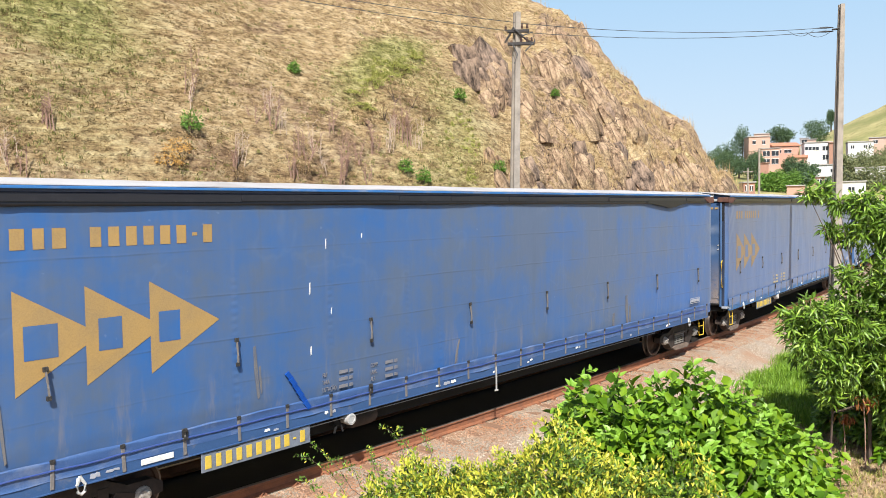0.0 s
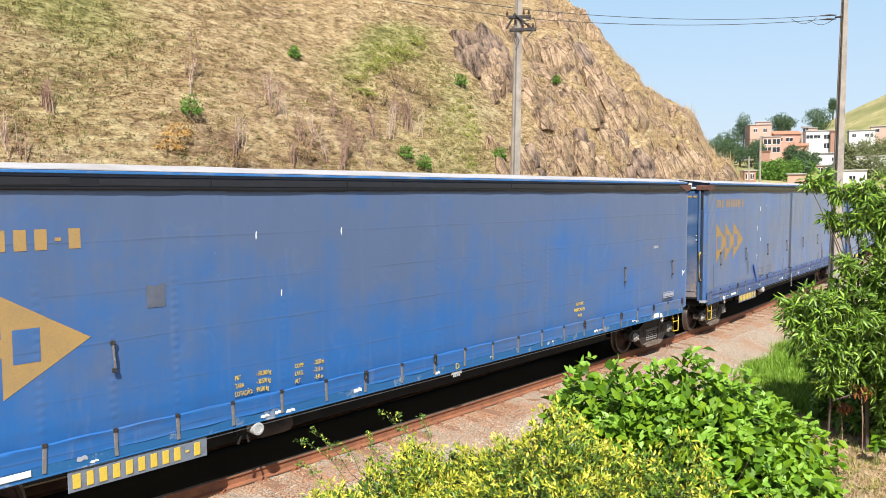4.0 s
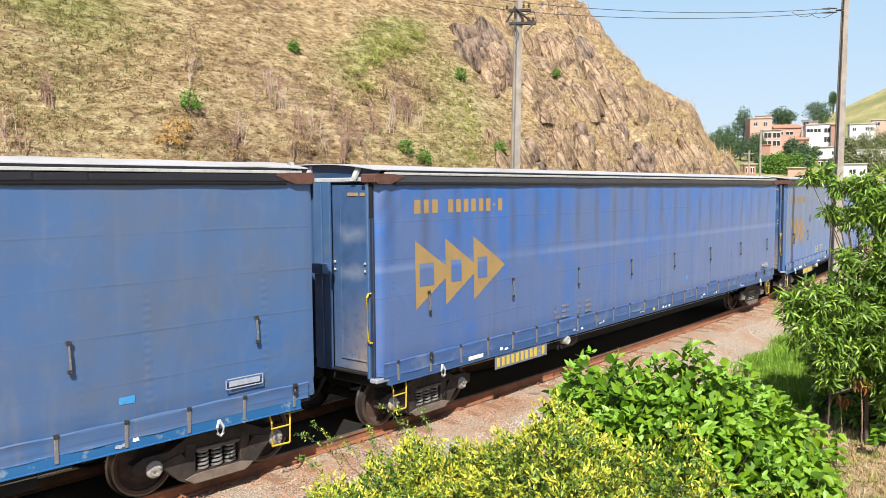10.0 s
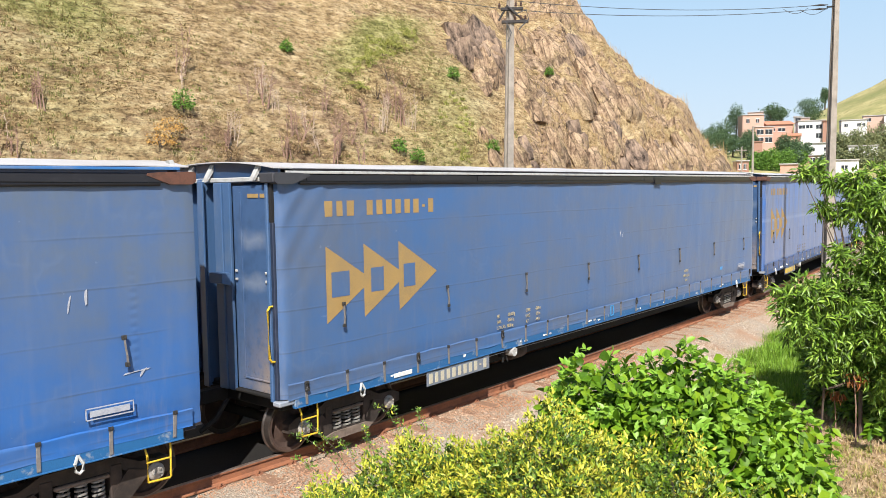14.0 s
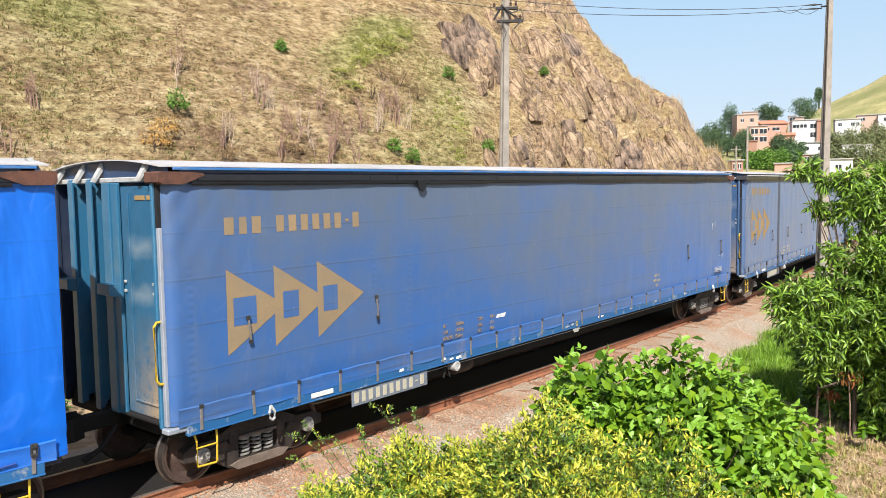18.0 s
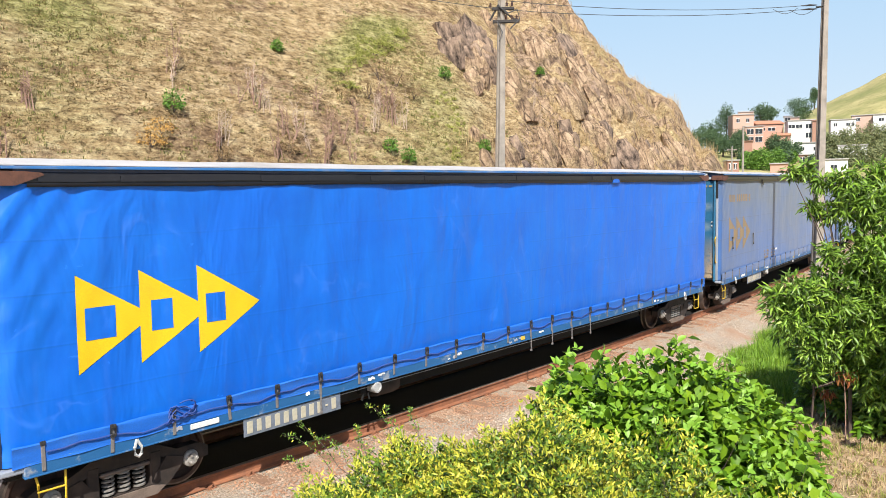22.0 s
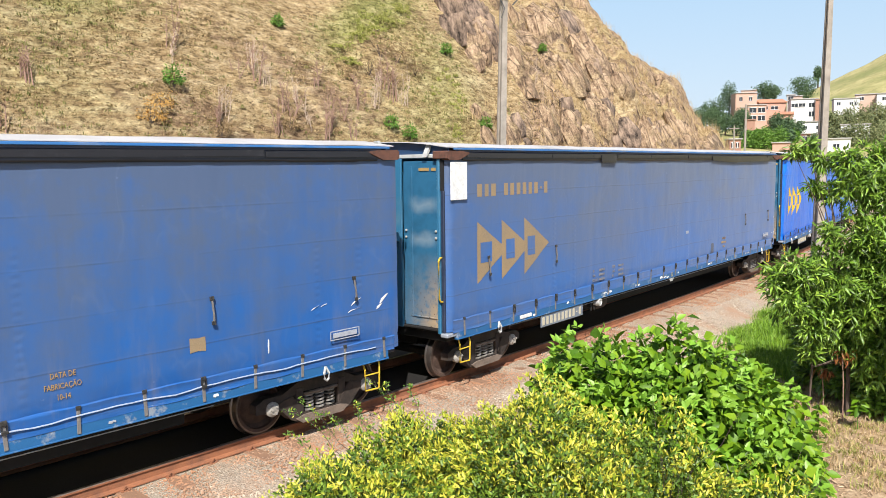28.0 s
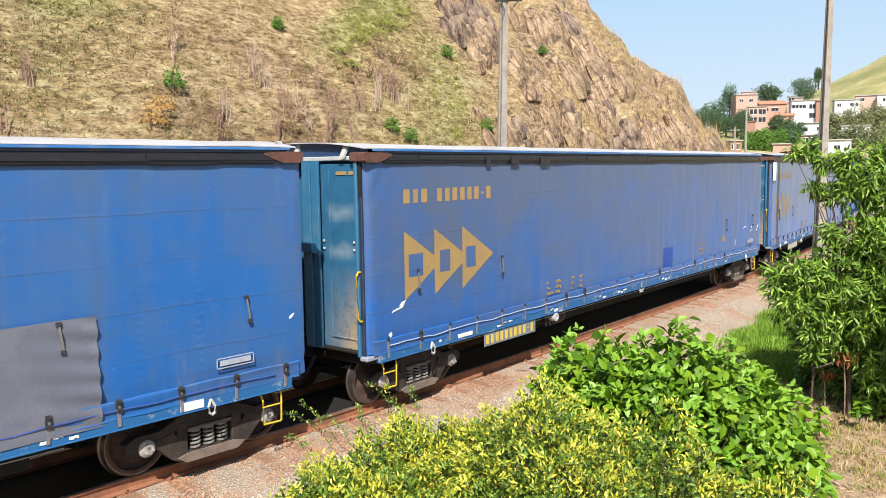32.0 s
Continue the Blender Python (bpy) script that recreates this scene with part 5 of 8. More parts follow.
        for y in (1.2, 0.62, 0.12, -1.0):
            P("roof_rib", shared("roof_rib", rib_shape, M["light_steel"]), "", m @ Matrix.Translation((0, y, 0)))
        for y in (0.93, -0.22):
            P("bracket_box", shared("bracket_box" + clean.name, lambda: Shape().prism([(-0.16, 2.56), (-0.16, 2.70), (0.05, 2.70), (0.05, 2.50)], "y", -0.17, 0.15), clean), "", m @ Matrix.Translation((0.02, y, 0)))
        P("grab_handle", shared("grab_handle", lambda: Shape().tube([(0.03, -1.33, 2.29), (-0.05, -1.33, 2.29), (-0.09, -1.335, 2.24), (-0.09, -1.345, 1.58), (-0.05, -1.345, 1.53), (0.03, -1.345, 1.52)], 0.017, 6), M["yellow"], 50), "yellow grab handle", m)
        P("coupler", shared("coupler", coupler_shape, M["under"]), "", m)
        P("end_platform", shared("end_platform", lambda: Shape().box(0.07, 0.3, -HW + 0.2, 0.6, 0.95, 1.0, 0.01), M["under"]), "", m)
        P("corner_plate", shared("corner_plate", lambda: Shape().box(-0.04, 0.3, -HW + 0.0, -HW + 0.16, 0.9, 0.97, 0.015), M["strip_grey"]), "", m)
    for m, lab in ((Matrix.Identity(4), spec.get("bracket", "rust")), (place_mirror(), "rust")):
        k = "bracket" + ("_r" if m != Matrix.Identity(4) else "") + lab

        def built():
            s = bracket_shape()
            s.v = [tuple(m @ Vector(p)) for p in s.v]
            return s
        P("corner_cover", shared(k, built, M[lab]), "torn rusty corner cover" if lab == "rust" else "")
    # bogies and wheelsets
    for x in (BOGIE_A, BOGIE_B):
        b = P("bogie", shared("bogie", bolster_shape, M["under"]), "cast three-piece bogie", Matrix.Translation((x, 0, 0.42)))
        for sgn in (-1, 1):
            fr = P("side_frame", shared("side_frame", side_frame_shape, M["bogie"]), "dark cast side frame", Matrix.Translation((0, sgn * 1.10, 0.0)), under=b)
            if sgn < 0:
                P("spring_seat", shared("spring_seat", lambda: Shape().prism([(-0.5, -0.235), (-0.34, -0.195), (0.34, -0.195), (0.5, -0.235), (0.38, -0.315), (-0.38, -0.315)], "y", -0.13, 0.05), M["bogie_dust"]), "dusty spring plank", Matrix.Translation((0, -1.10, 0)), under=b)
                P("spring_cap", shared("spring_cap", lambda: Shape().box(-0.32, 0.32, -0.1, 0.08, 0.075, 0.12, 0.012), M["bogie_dust"]), "", Matrix.Translation((0, -1.10, 0)), under=b)
                for k in (-0.2, 0.0, 0.2):
                    P("coil_spring", shared("coil_spring", spring_shape, M["spring"], 60), "steel coil spring", Matrix.Translation((k, -1.13, 0)), under=b)
        for dx in (-0.89, 0.89):
            ws = P("wheelset", shared("axle", lambda: Shape().rod((0, -1.05, 0), (0, 1.05, 0), 0.075, n=12), M["under"], 40), "rusty steel wheelset", Matrix.Translation((x + dx, 0, 0.42)))
            for sgn, rot in ((-1, 0), (1, math.pi)):
                mm = Matrix.Rotation(rot, 4, "Z") @ Matrix.Translation((0, -0.83, 0))
                P("wheel", shared("wheel", wheel_shape, M["wheel"], 35), "", mm, under=ws)
                P("tyre", shared("tyre", tyre_shape, M["tread"], 35), "", mm, under=ws)
                P("axle_cap", shared("axle_cap", cap_shape, M["cap"], 35), "", Matrix.Rotation(rot, 4, "Z") @ Matrix.Translation((0, -1.22, 0)), under=ws)
            WHEELS.append((ws, core @ Matrix.Translation((x + dx, 0, 0.42)), index))
    # near side fittings
    for i in range(24):
        x = 0.42 + i * 0.79
        if x > WAGON_L - 0.2:
            break
        tilt = rng.uniform(-0.06, 0.06)
        m = Matrix.Translation((x, -HW - 0.014, 1.185 + rng.uniform(-0.012, 0.012))) @ Matrix.Rotation(tilt, 4, "Y")
        tight = rng.random() < spec.get("buckles", 0.3)
        st = P("strap", shared("strap", strap_shape, M["strap"]), "", m)
        if tight:
            P("buckle", shared("buckle", buckle_shape, M["buckle"]), "", under=st)
        else:
            P("strap_tip", shared("strap_tip", tip_shape, M["buckle"]), "", under=st)
    if spec.get("hang", True):
        for x in spec.get("hooks", tuple(1.17 + i * 2.405 for i in range(8))):
            lean = rng.uniform(-0.05, 0.05) - spec.get("lean", 0.0)
            hs = P("hanging_strap", shared("hanging_strap", hanging_shape, M[spec.get("webbing", "strap")], 50), "", Matrix.Translation((x, -HW - 0.015, 2.2)) @ Matrix.Rotation(lean, 4, "Y"))
            P("strap_end", shared("hanging_ends", hanging_ends, M["buckle"]), "", under=hs)
    for x in (0.36, WAGON_L - 0.36 - 0.33):
        P("step", shared("step", step_shape, M["yellow"], 50), "yellow shunter's step", Matrix.Translation((x, -HW + 0.05, 0.83)))
    for x in (1.5, WAGON_L - 1.5):
        P("tie_ring", shared("tie_ring", lambda: Shape().tube([(0, -0.02, 0.95), (-0.045, -0.04, 0.86), (-0.04, -0.045, 0.78), (0, -0.045, 0.75), (0.04, -0.045, 0.78), (0.045, -0.04, 0.86), (0, -0.02, 0.95)], 0.019, 6), M["light_steel"], 50), "pale steel lifting ring", Matrix.Translation((x, -HW, 0)))
    P("brake_pipe", shared("brake_pipe", lambda: Shape().tube([(3.2, -HW + 0.035, 0.775), (6.0, -HW + 0.03, 0.782), (12.0, -HW + 0.03, 0.775), (15.6, -HW + 0.035, 0.782)], 0.007, 6), M["strap_pale"]))
    P("brake_cylinder", shared("brake_cylinder", lambda: Shape().turned([(0.0, -0.05), (0.05, -0.05), (0.055, -0.06), (0.085, -0.055), (0.09, 0.0), (0.08, 0.18), (0.0, 0.18)], (5.55, -HW + 0.02, 0.75), "y", 16), M["light_steel"], 40), "pale round release valve")
    P("brake_hanger", shared("brake_hanger", lambda: Shape().box(5.3, 5.45, -HW + 0.1, -HW + 0.2, 0.66, 0.84, 0.01).tube([(5.36, -HW + 0.1, 0.68), (5.28, -HW + 0.06, 0.58)], 0.018, 5).tube([(5.45, -HW + 0.1, 0.68), (5.45, -HW + 0.06, 0.57)], 0.014, 5), M["under"]))
    P("brake_reservoir", shared("brake_reservoir", lambda: Shape().turned([(0.0, 0.0), (0.10, 0.01), (0.16, 0.06), (0.165, 0.10), (0.165, 0.50), (0.15, 0.56), (0.0, 0.58)], (5.72, -HW + 0.32, 0.66), "x", 16), M["bogie"], 40), "dark round brake reservoir")
    # markings
    ink = M[spec.get("ink", "ochre")]
    if spec.get("number", True):
        x, high = 0.87, 3.49 + spec.get("drop", 0.0) * 0.9
        for wd in (0.15, 0.12, 0.15, -0.10, 0.13, 0.13, 0.13, 0.13, 0.13, 0.13, 0.07, 0.13):
            if wd > 0:
                P("painted_bar", print_shape(x, x + wd, high + (0.09 if wd < 0.1 else 0.0), high + (0.13 if wd < 0.1 else 0.225), cloth).mesh("painted_bar", ink, 60))
            x += abs(wd) + 0.082
    for k, out in enumerate([[(a, b + spec.get("drop", 0.0)) for a, b in o] for o in arrow_shapes()] if spec.get("logo", True) else []):
        s = pennant_shape(out, cloth)
        pn = P("painted_pennant", s.mesh("painted_pennant", ink, 60), "ochre painted pennant" if ink.name[:5] != "fresh" else "bright yellow painted pennant")
        P("painted_block", print_shape((0.97, 1.78, 2.52)[k], (1.33, 2.06, 2.80)[k], 2.31 + spec.get("drop", 0.0), 2.68 + spec.get("drop", 0.0), cloth, 0.007).mesh("painted_block", spec["mat"], 60), "", under=pn)
    pl = P("number_plate", shared("number_plate", lambda: Shape().box(3.03, 4.78, -HW + 0.0, -HW + 0.012, 0.575, 0.82, 0.004).box(3.25, 3.6, -HW + 0.0, -HW + 0.012, 0.8, 0.84).box(4.2, 4.6, -HW + 0.0, -HW + 0.012, 0.8, 0.84), M["plate"]), "hanging grey plate with painted bars")
    pm = M[spec.get("plate_ink", "yellow_mark")]
    row_of_bars(P, pm, (0.09, 0.075, 0.09, 0.085, 0.085, 0.085, 0.085, 0.085, 0.085, 0.05, 0.085), 0.165, 0.070, 3.08, -HW - 0.005, 0.615, 0.0, pl)
    fr = Shape()
    for a in ((0, 0.56, 0, 0.012), (0, 0.56, 0.128, 0.14), (0, 0.012, 0, 0.14), (0.548, 0.56, 0, 0.14)):
        fr.box(a[0], a[1], -0.004, 0.004, a[2], a[3])
    fr.box(0.05, 0.51, -0.004, 0.004, 0.035, 0.105)
    if spec.get("maker", True):
        P("maker_sign", shared("maker_sign", lambda: fr, M["pale_sign"]), "pale grey outlined maker's sign", Matrix.Translation((WAGON_L - 1.40, -HW - 0.03, 1.315)))
    P("sill_sign", shared("sill_sign", lambda: Shape().box(2.22, 2.64, -HW - 0.026, -HW - 0.014, 0.885, 0.955, 0.003), M["white_mark"]), "", )
    for k in range(9):
        x = 1.9 + 1.72 * k + rng.uniform(-0.5, 0.5)
        for j in range(rng.choice((1, 2, 3))):
            ww, hh = rng.uniform(0.05, 0.17), rng.uniform(0.025, 0.06)
            z = rng.uniform(0.865, 0.93)
            out = [(0, 0.0), (ww * 0.45, -0.010), (ww * 0.6, 0.006), (ww, -0.004), (ww * 0.97, hh * 0.7), (ww * 0.7, hh), (ww * 0.5, hh * 0.75), (ww * 0.1, hh * 0.9)]
            P("paint_chip", Shape().prism(out, "y", -0.003, 0.003).mesh("paint_chip", M["white_mark"] if rng.random() < 0.6 else M["pale_sign"]), "", Matrix.Translation((x, -HW - 0.017, z)))
            x += ww + rng.uniform(0.02, 0.1)
    low = spec.get("drop", 0.0) < -0.15
    tables = ((5.22 if low else 5.02, ("PBT", "TARA", "LOTAÇÃO:"), ("-130.000 kg", "- 30.500 kg", "99.500 kg")), (6.20 if low else 5.98, ("COMP.", "LARG.", "ALT."), ("- 20,00 m", "- 3,11 m", "- 4,45 m")))
    for x, words, values in tables if spec.get("data", True) else ():
        for k, (word, value) in enumerate(zip(words, values)):
            z = 1.46 - 0.108 * k
            out = -HW + 0.004 - max(float(cloth(x + 0.1 * i, z + 0.03)) for i in range(7))
            data = M[spec.get("data_ink", "data_ink")]
            lettering(word, 0.09, data, "data_lettering", w, x - WAGON_L / 2, z, out, wide=0.62)
            if spec.get("clear"):
                lettering(value, 0.092, data, "data_lettering", w, x + 0.335 - WAGON_L / 2, z, out, wide=0.56)
            else:
                P("data_bar", shared("data_bar" + data.name, lambda: Shape().box(0, 0.17, -0.003, 0.003, 0.004, 0.052).box(0.20, 0.27, -0.003, 0.003, 0.004, 0.052), data), "", Matrix.Translation((x + 0.32, out, z)))
    for k, word in enumerate(("DATA DE", "FABRICAÇÃO", "10-14") if spec.get("dated") else ()):
        lettering(word, 0.095, M[spec["dated"]], "date_lettering", w, 13.5 - WAGON_L / 2 + (0.07, 0.0, 0.13)[k], 1.55 - 0.125 * k, -HW + 0.004 - max(float(cloth(13.4 + 0.12 * i, 1.56 - 0.125 * k)) for i in range(6)), wide=0.72)
    spec.get("extra", lambda *a: None)(P, w, rng, cloth)
    WAGONS.append((w, index))
    return w


def cord_along(P, mat, loose):
    """A cord laced along the hem from strap to strap."""
    pts = []
    for i in range(97):
        x = 0.45 + i * 0.187
        k = (x - 0.42) / 0.79 % 1.0
        pts.append((x, -HW - 0.035, 1.09 + loose * (0.5 - abs(k - 0.5)) * math.sin(i * 0.7) - loose * 1.4 * k * (1 - k)))
    P("lacing_cord", Shape().tube(pts, 0.009, 5).mesh("lacing_cord", mat, 60), "thin cord laced along the hem")


def mark(P, cloth, x0, x1, z0, z1, mat, name="scuff_mark", label="", skew=0.0):
    """A torn-edged patch or scuff that lies on the cloth; skew: metres by which its top leans along the wagon."""
    sh = print_shape(x0, x1, z0, z1, cloth, 0.006)
    sh.v = [(x + skew * (z - z0) / (z1 - z0) + 0.02 * (x1 - x0) * math.sin(z * 61 + x * 7), y, z + 0.05 * (z1 - z0) * math.sin(x * 53 + i)) for i, (x, y, z) in enumerate(sh.v)]
    back = [(x, y + 0.004, z) for x, y, z in sh.v]
    sh.put(back, [f[::-1] for f in sh.f])
    P(name, sh.mesh(name, mat, 60), label)


def scratches(P, cloth, rows, mat, name="scuff_mark"):
    """Thin slanting strokes: x, lower z, upper z, lean, width."""
    for x, z0, z1, lean, wide in rows:
        out = -HW + 0.005 - max(float(cloth(x + lean * k, z0 + (z1 - z0) * k)) for k in (0.0, 0.5, 1.0))
        P(name, Shape().prism([(x - wide * 0.3, z0), (x + wide * 0.4, z0 + 0.02), (x + lean + wide * 0.6, z1), (x + lean - wide * 0.2, z1 - 0.015), (x + lean * 0.5 - wide * 0.6, (z0 + z1) / 2)], "y", out - 0.002, out + 0.004).mesh(name, mat))


def brake_letter(P, w, letter):
    """The yellow brake letter on the sill, and the pale indicator comb that hangs under it."""
    lettering(letter, 0.15, M["yellow_mark"], "yellow_lettering", w, 9.64 - WAGON_L / 2, 0.865, -HW - 0.018)
    comb = Shape().box(9.56, 9.82, -HW - 0.01, -HW + 0.006, 0.775, 0.82, 0.003)
    for k in range(4):
        comb.box(9.60 + 0.05 * k, 9.625 + 0.05 * k, -HW - 0.01, -HW + 0.006, 0.735, 0.775)
    P("load_indicator", comb.mesh("load_indicator", M["light_steel"]), "pale comb-shaped load indicator")


def extra_stain(P, w, rng, cloth):
    brake_letter(P, w, "D")
    mark(P, cloth, 4.03, 4.27, 2.55, 2.82, M["grey_patch"], "dark_patch", "small dark square patch")
    mark(P, cloth, 17.06, 17.3, 2.57, 2.63, M["pale_sign"], "scuff_mark")
    scratches(P, cloth, [(18.66, 1.78, 1.93, 0.0, 0.02), (18.72, 1.83, 1.92, 0.05, 0.06), (7.1, 3.3, 3.42, 0, 0.018), (5.6, 3.3, 3.41, 0, 0.015), (6.0, 2.5, 2.6, 0, 0.015)], M["white_mark"])
    P("sill_label", Shape().box(17.0, 17.32, -HW - 0.024, -HW - 0.013, 0.87, 0.98).mesh("sill_label", M["white_mark"]))


def extra_streaky(P, w, rng, cloth):
    mark(P, cloth, 11.6, 11.7, 1.46, 1.57, M["cyan_label"], "cyan_label", "small sky-blue label")
    mark(P, cloth, 13.3, 13.68, 1.07, 1.25, M["patch_blue"], "bright_patch", "bright blue rubbed patch", 0.05)
    P("yellow_label", Shape().box(9.58, 9.68, -HW - 0.024, -HW - 0.013, 0.88, 0.95, 0.002).mesh("yellow_label", M["yellow_mark"]))
    for x in (12.0, 13.3, 14.9, 10.05):
        scratches(P, cloth, [(x, 1.25, 2.4 - 0.12 * (x % 3), 0.0, 0.02)], M["chalk"], "chalk_line")


def extra_bleached(P, w, rng, cloth):
    mark(P, cloth, 16.15, 16.34, 1.39, 1.48, M["cyan_label"], "cyan_label", "small sky-blue label")
    mark(P, cloth, 18.45, 18.65, 1.10, 1.17, M["cyan_label"], "cyan_label")
    fr = Shape()
    for x0, x1, z0, z1 in ((9.38, 9.41, 0.93, 1.17), (9.51, 9.54, 0.93, 1.17), (9.38, 9.54, 1.14, 1.17), (9.38, 9.54, 0.93, 0.955)):
        fr.box(x0, x1, -HW - 0.034, -HW - 0.026, z0, z1)
    P("cyan_tag", fr.mesh("cyan_tag", M["cyan_label"]), "sky-blue outlined tag on the hem")
    P("rubber_patch", Shape().prism([(11.63, 3.91), (11.97, 3.90), (11.99, 4.06), (11.62, 4.065)], "y", -HW - 0.055, -HW - 0.03).mesh("rubber_patch", M["black_flap"]), "square black rubber patch on the top rail")
    scratches(P, cloth, [(9.9, 2.72, 2.86, 0.04, 0.02), (10.02, 2.70, 2.80, 0.02, 0.015)], M["pale_sign"])
    for x in (0.5, 17.2, 17.7, 18.2):
        scratches(P, cloth, [(x, 1.03, 1.06, 0.5, 0.02), (x, 1.10, 1.13, 0.55, 0.02)], M["pale_sign"], "fold_line")


def extra_torn(P, w, rng, cloth):
    brake_letter(P, w, "D")
    mark(P, cloth, 6.78, 7.06, 1.43, 1.50, M["white_mark"], "tape_patch", "strip of white tape", 0.03)
    scratches(P, cloth, [(18.0, 1.75, 1.79, 0.3, 0.03), (18.2, 1.70, 1.8, 0.05, 0.04), (17.4, 2.55, 2.75, 0.03, 0.02), (17.6, 2.62, 2.8, 0.0, 0.03)], M["pale_sign"])
    P("torn_tape", Shape().prism([(4.55, 4.0), (4.75, 4.01), (4.78, 3.9), (4.7, 3.82), (4.6, 3.86)], "y", -HW - 0.06, -HW - 0.045).mesh("torn_tape", M["black_flap"]), "torn black tape end")


def extra_bright(P, w, rng, cloth):
    cord_along(P, M["cord"], 0.10)
    P("yellow_label", Shape().box(9.56, 9.70, -HW - 0.024, -HW - 0.013, 0.87, 0.94, 0.002).mesh("yellow_label", M["yellow_mark"]))
    for k in range(5):
        pts = [(2.05 + k * 0.02 + 0.17 * math.cos(a + k), -HW - 0.05 - 0.02 * math.sin(3 * a + k), 1.12 + 0.09 * math.sin(a * 1.3 + k * 0.8) + 0.02 * k) for a in np.linspace(0, 4.2, 14)]
        P("cord_tangle", Shape().tube(pts, 0.008, 5).mesh("cord_tangle", M["cord"], 60))
    # loose strap ends that hang below the sill
    for x in (4.37, 9.91, 10.7, 11.49, 12.28):
        P("strap_end", Shape().box(x - 0.016, x + 0.016, -HW - 0.03, -HW - 0.022, 0.62 + 0.03 * math.sin(x * 5), 0.9, 0.002).box(x - 0.03, x + 0.03, -HW - 0.036, -HW - 0.016, 0.60, 0.635, 0.004).mesh("strap_end", M["strap"]))
    P("cloth_tongue", Shape().prism([(13.28, 3.93), (13.62, 3.94), (13.58, 4.01), (13.45, 4.03), (13.33, 4.01)], "y", -HW - 0.052, -HW - 0.036).mesh("cloth_tongue", MAT_BRIGHT), "blue cloth pulled up over the rail")


def extra_taped(P, w, rng, cloth):
    P("tape_patch", Shape().box(0.06, 0.52, -HW - 0.032, -HW - 0.012, 3.28, 3.93, 0.006).mesh("tape_patch", M["white_mark"]), "white tape patch at the corner")
    flap = [(12.4, 4.06), (12.45, 3.93), (13.2, 3.915), (14.5, 3.88), (15.2, 3.90), (16.5, 3.905), (17.9, 3.90), (17.88, 4.04)]
    P("torn_flap", Shape().prism(flap, "y", -HW - 0.056, -HW - 0.046).mesh("torn_flap", M["tape"]), "long torn black rail cover")
    P("torn_flap", Shape().prism([(5.5, 4.06), (5.52, 3.905), (6.2, 3.90), (6.26, 4.05)], "y", -HW - 0.056, -HW - 0.046).mesh("torn_flap", M["tape"]))
    mark(P, cloth, 12.6, 12.85, 1.14, 1.5, M["grey_patch"], "grey_patch", "grey repair patch near the hem", 0.02)
    mark(P, cloth, 10.68, 10.86, 1.93, 2.01, M["pale_sign"], "pale_label", "small pale blue label")
    scratches(P, cloth, [(18.72, 1.9, 1.95, 0.1, 0.05), (18.55, 1.38, 1.41, 0.08, 0.05), (18.7, 1.38, 1.42, 0.04, 0.05), (18.8, 1.38, 1.42, 0.05, 0.04)], M["white_mark"])
    brake_letter(P, w, "D")


def extra_slate(P, w, rng, cloth):
    cord_along(P, M["pale_cord"], 0.04)
    for x, ln in ((3.05, 0.16), (3.85, 0.28), (4.9, 0.35)):
        P("rubber_patch", Shape().prism([(x, 4.05), (x + 0.01, 3.925), (x + ln * 0.6, 3.915), (x + ln, 3.93), (x + ln, 4.06)], "y", -HW - 0.056, -HW - 0.046).mesh("rubber_patch", M["tape"]))
    mark(P, cloth, 11.0, 11.58, 1.17, 1.70, M["patch_blue"], "bright_patch", "bright blue repair patch", 0.02)
    mark(P, cloth, 15.28, 15.5, 1.54, 1.72, M["ochre_pale"], "rubbed_patch", "rubbed ochre stain")
    scratches(P, cloth, [(0.60, 1.59, 1.66, 0.14, 0.16), (0.76, 1.62, 1.75, 0.06, 0.10), (0.52, 1.2, 1.28, -0.03, 0.07), (17.92, 1.68, 1.74, 0.16, 0.09), (17.98, 1.78, 1.88, 0.14, 0.06), (18.56, 1.74, 1.88, 0.12, 0.07), (18.5, 1.66, 1.74, 0.06, 0.07),
                         (16.46, 1.32, 1.52, 0.0, 0.02), (17.22, 1.81, 1.87, 0.1, 0.03), (17.4, 1.84, 1.88, 0.08, 0.03)], M["white_mark"])
    brake_letter(P, w, "E")


def extra_patched(P, w, rng, cloth):
    cord_along(P, M["cord"], 0.03)
    nx, nz = 60, 24
    X, Z = np.meshgrid(np.linspace(12.6, 16.02, nx), np.linspace(0.94, 2.24, nz), indexing="ij")
    right = np.exp(-(16.02 - X) / 0.35)
    y = 0.03 + 0.03 * fast_noise(X * 1.4 + Z, Z * 1.6, 5.0, 3) + 0.02 * right * np.sin(Z * 26 + X * 5)
    v = np.stack([X, -HW - y, Z], -1).reshape(-1, 3)
    P("tarpaulin_patch", raw_mesh("tarpaulin_patch", v, grid_faces(nx, nz), M["tarp_grey"], True), "wrinkled grey tarpaulin patch")
    scratches(P, cloth, [(18.72, 1.80, 1.88, 0.03, 0.06)], M["white_mark"])
    P("sill_label", Shape().box(17.0, 17.32, -HW - 0.024, -HW - 0.013, 0.87, 0.98).mesh("sill_label", M["white_mark"]))


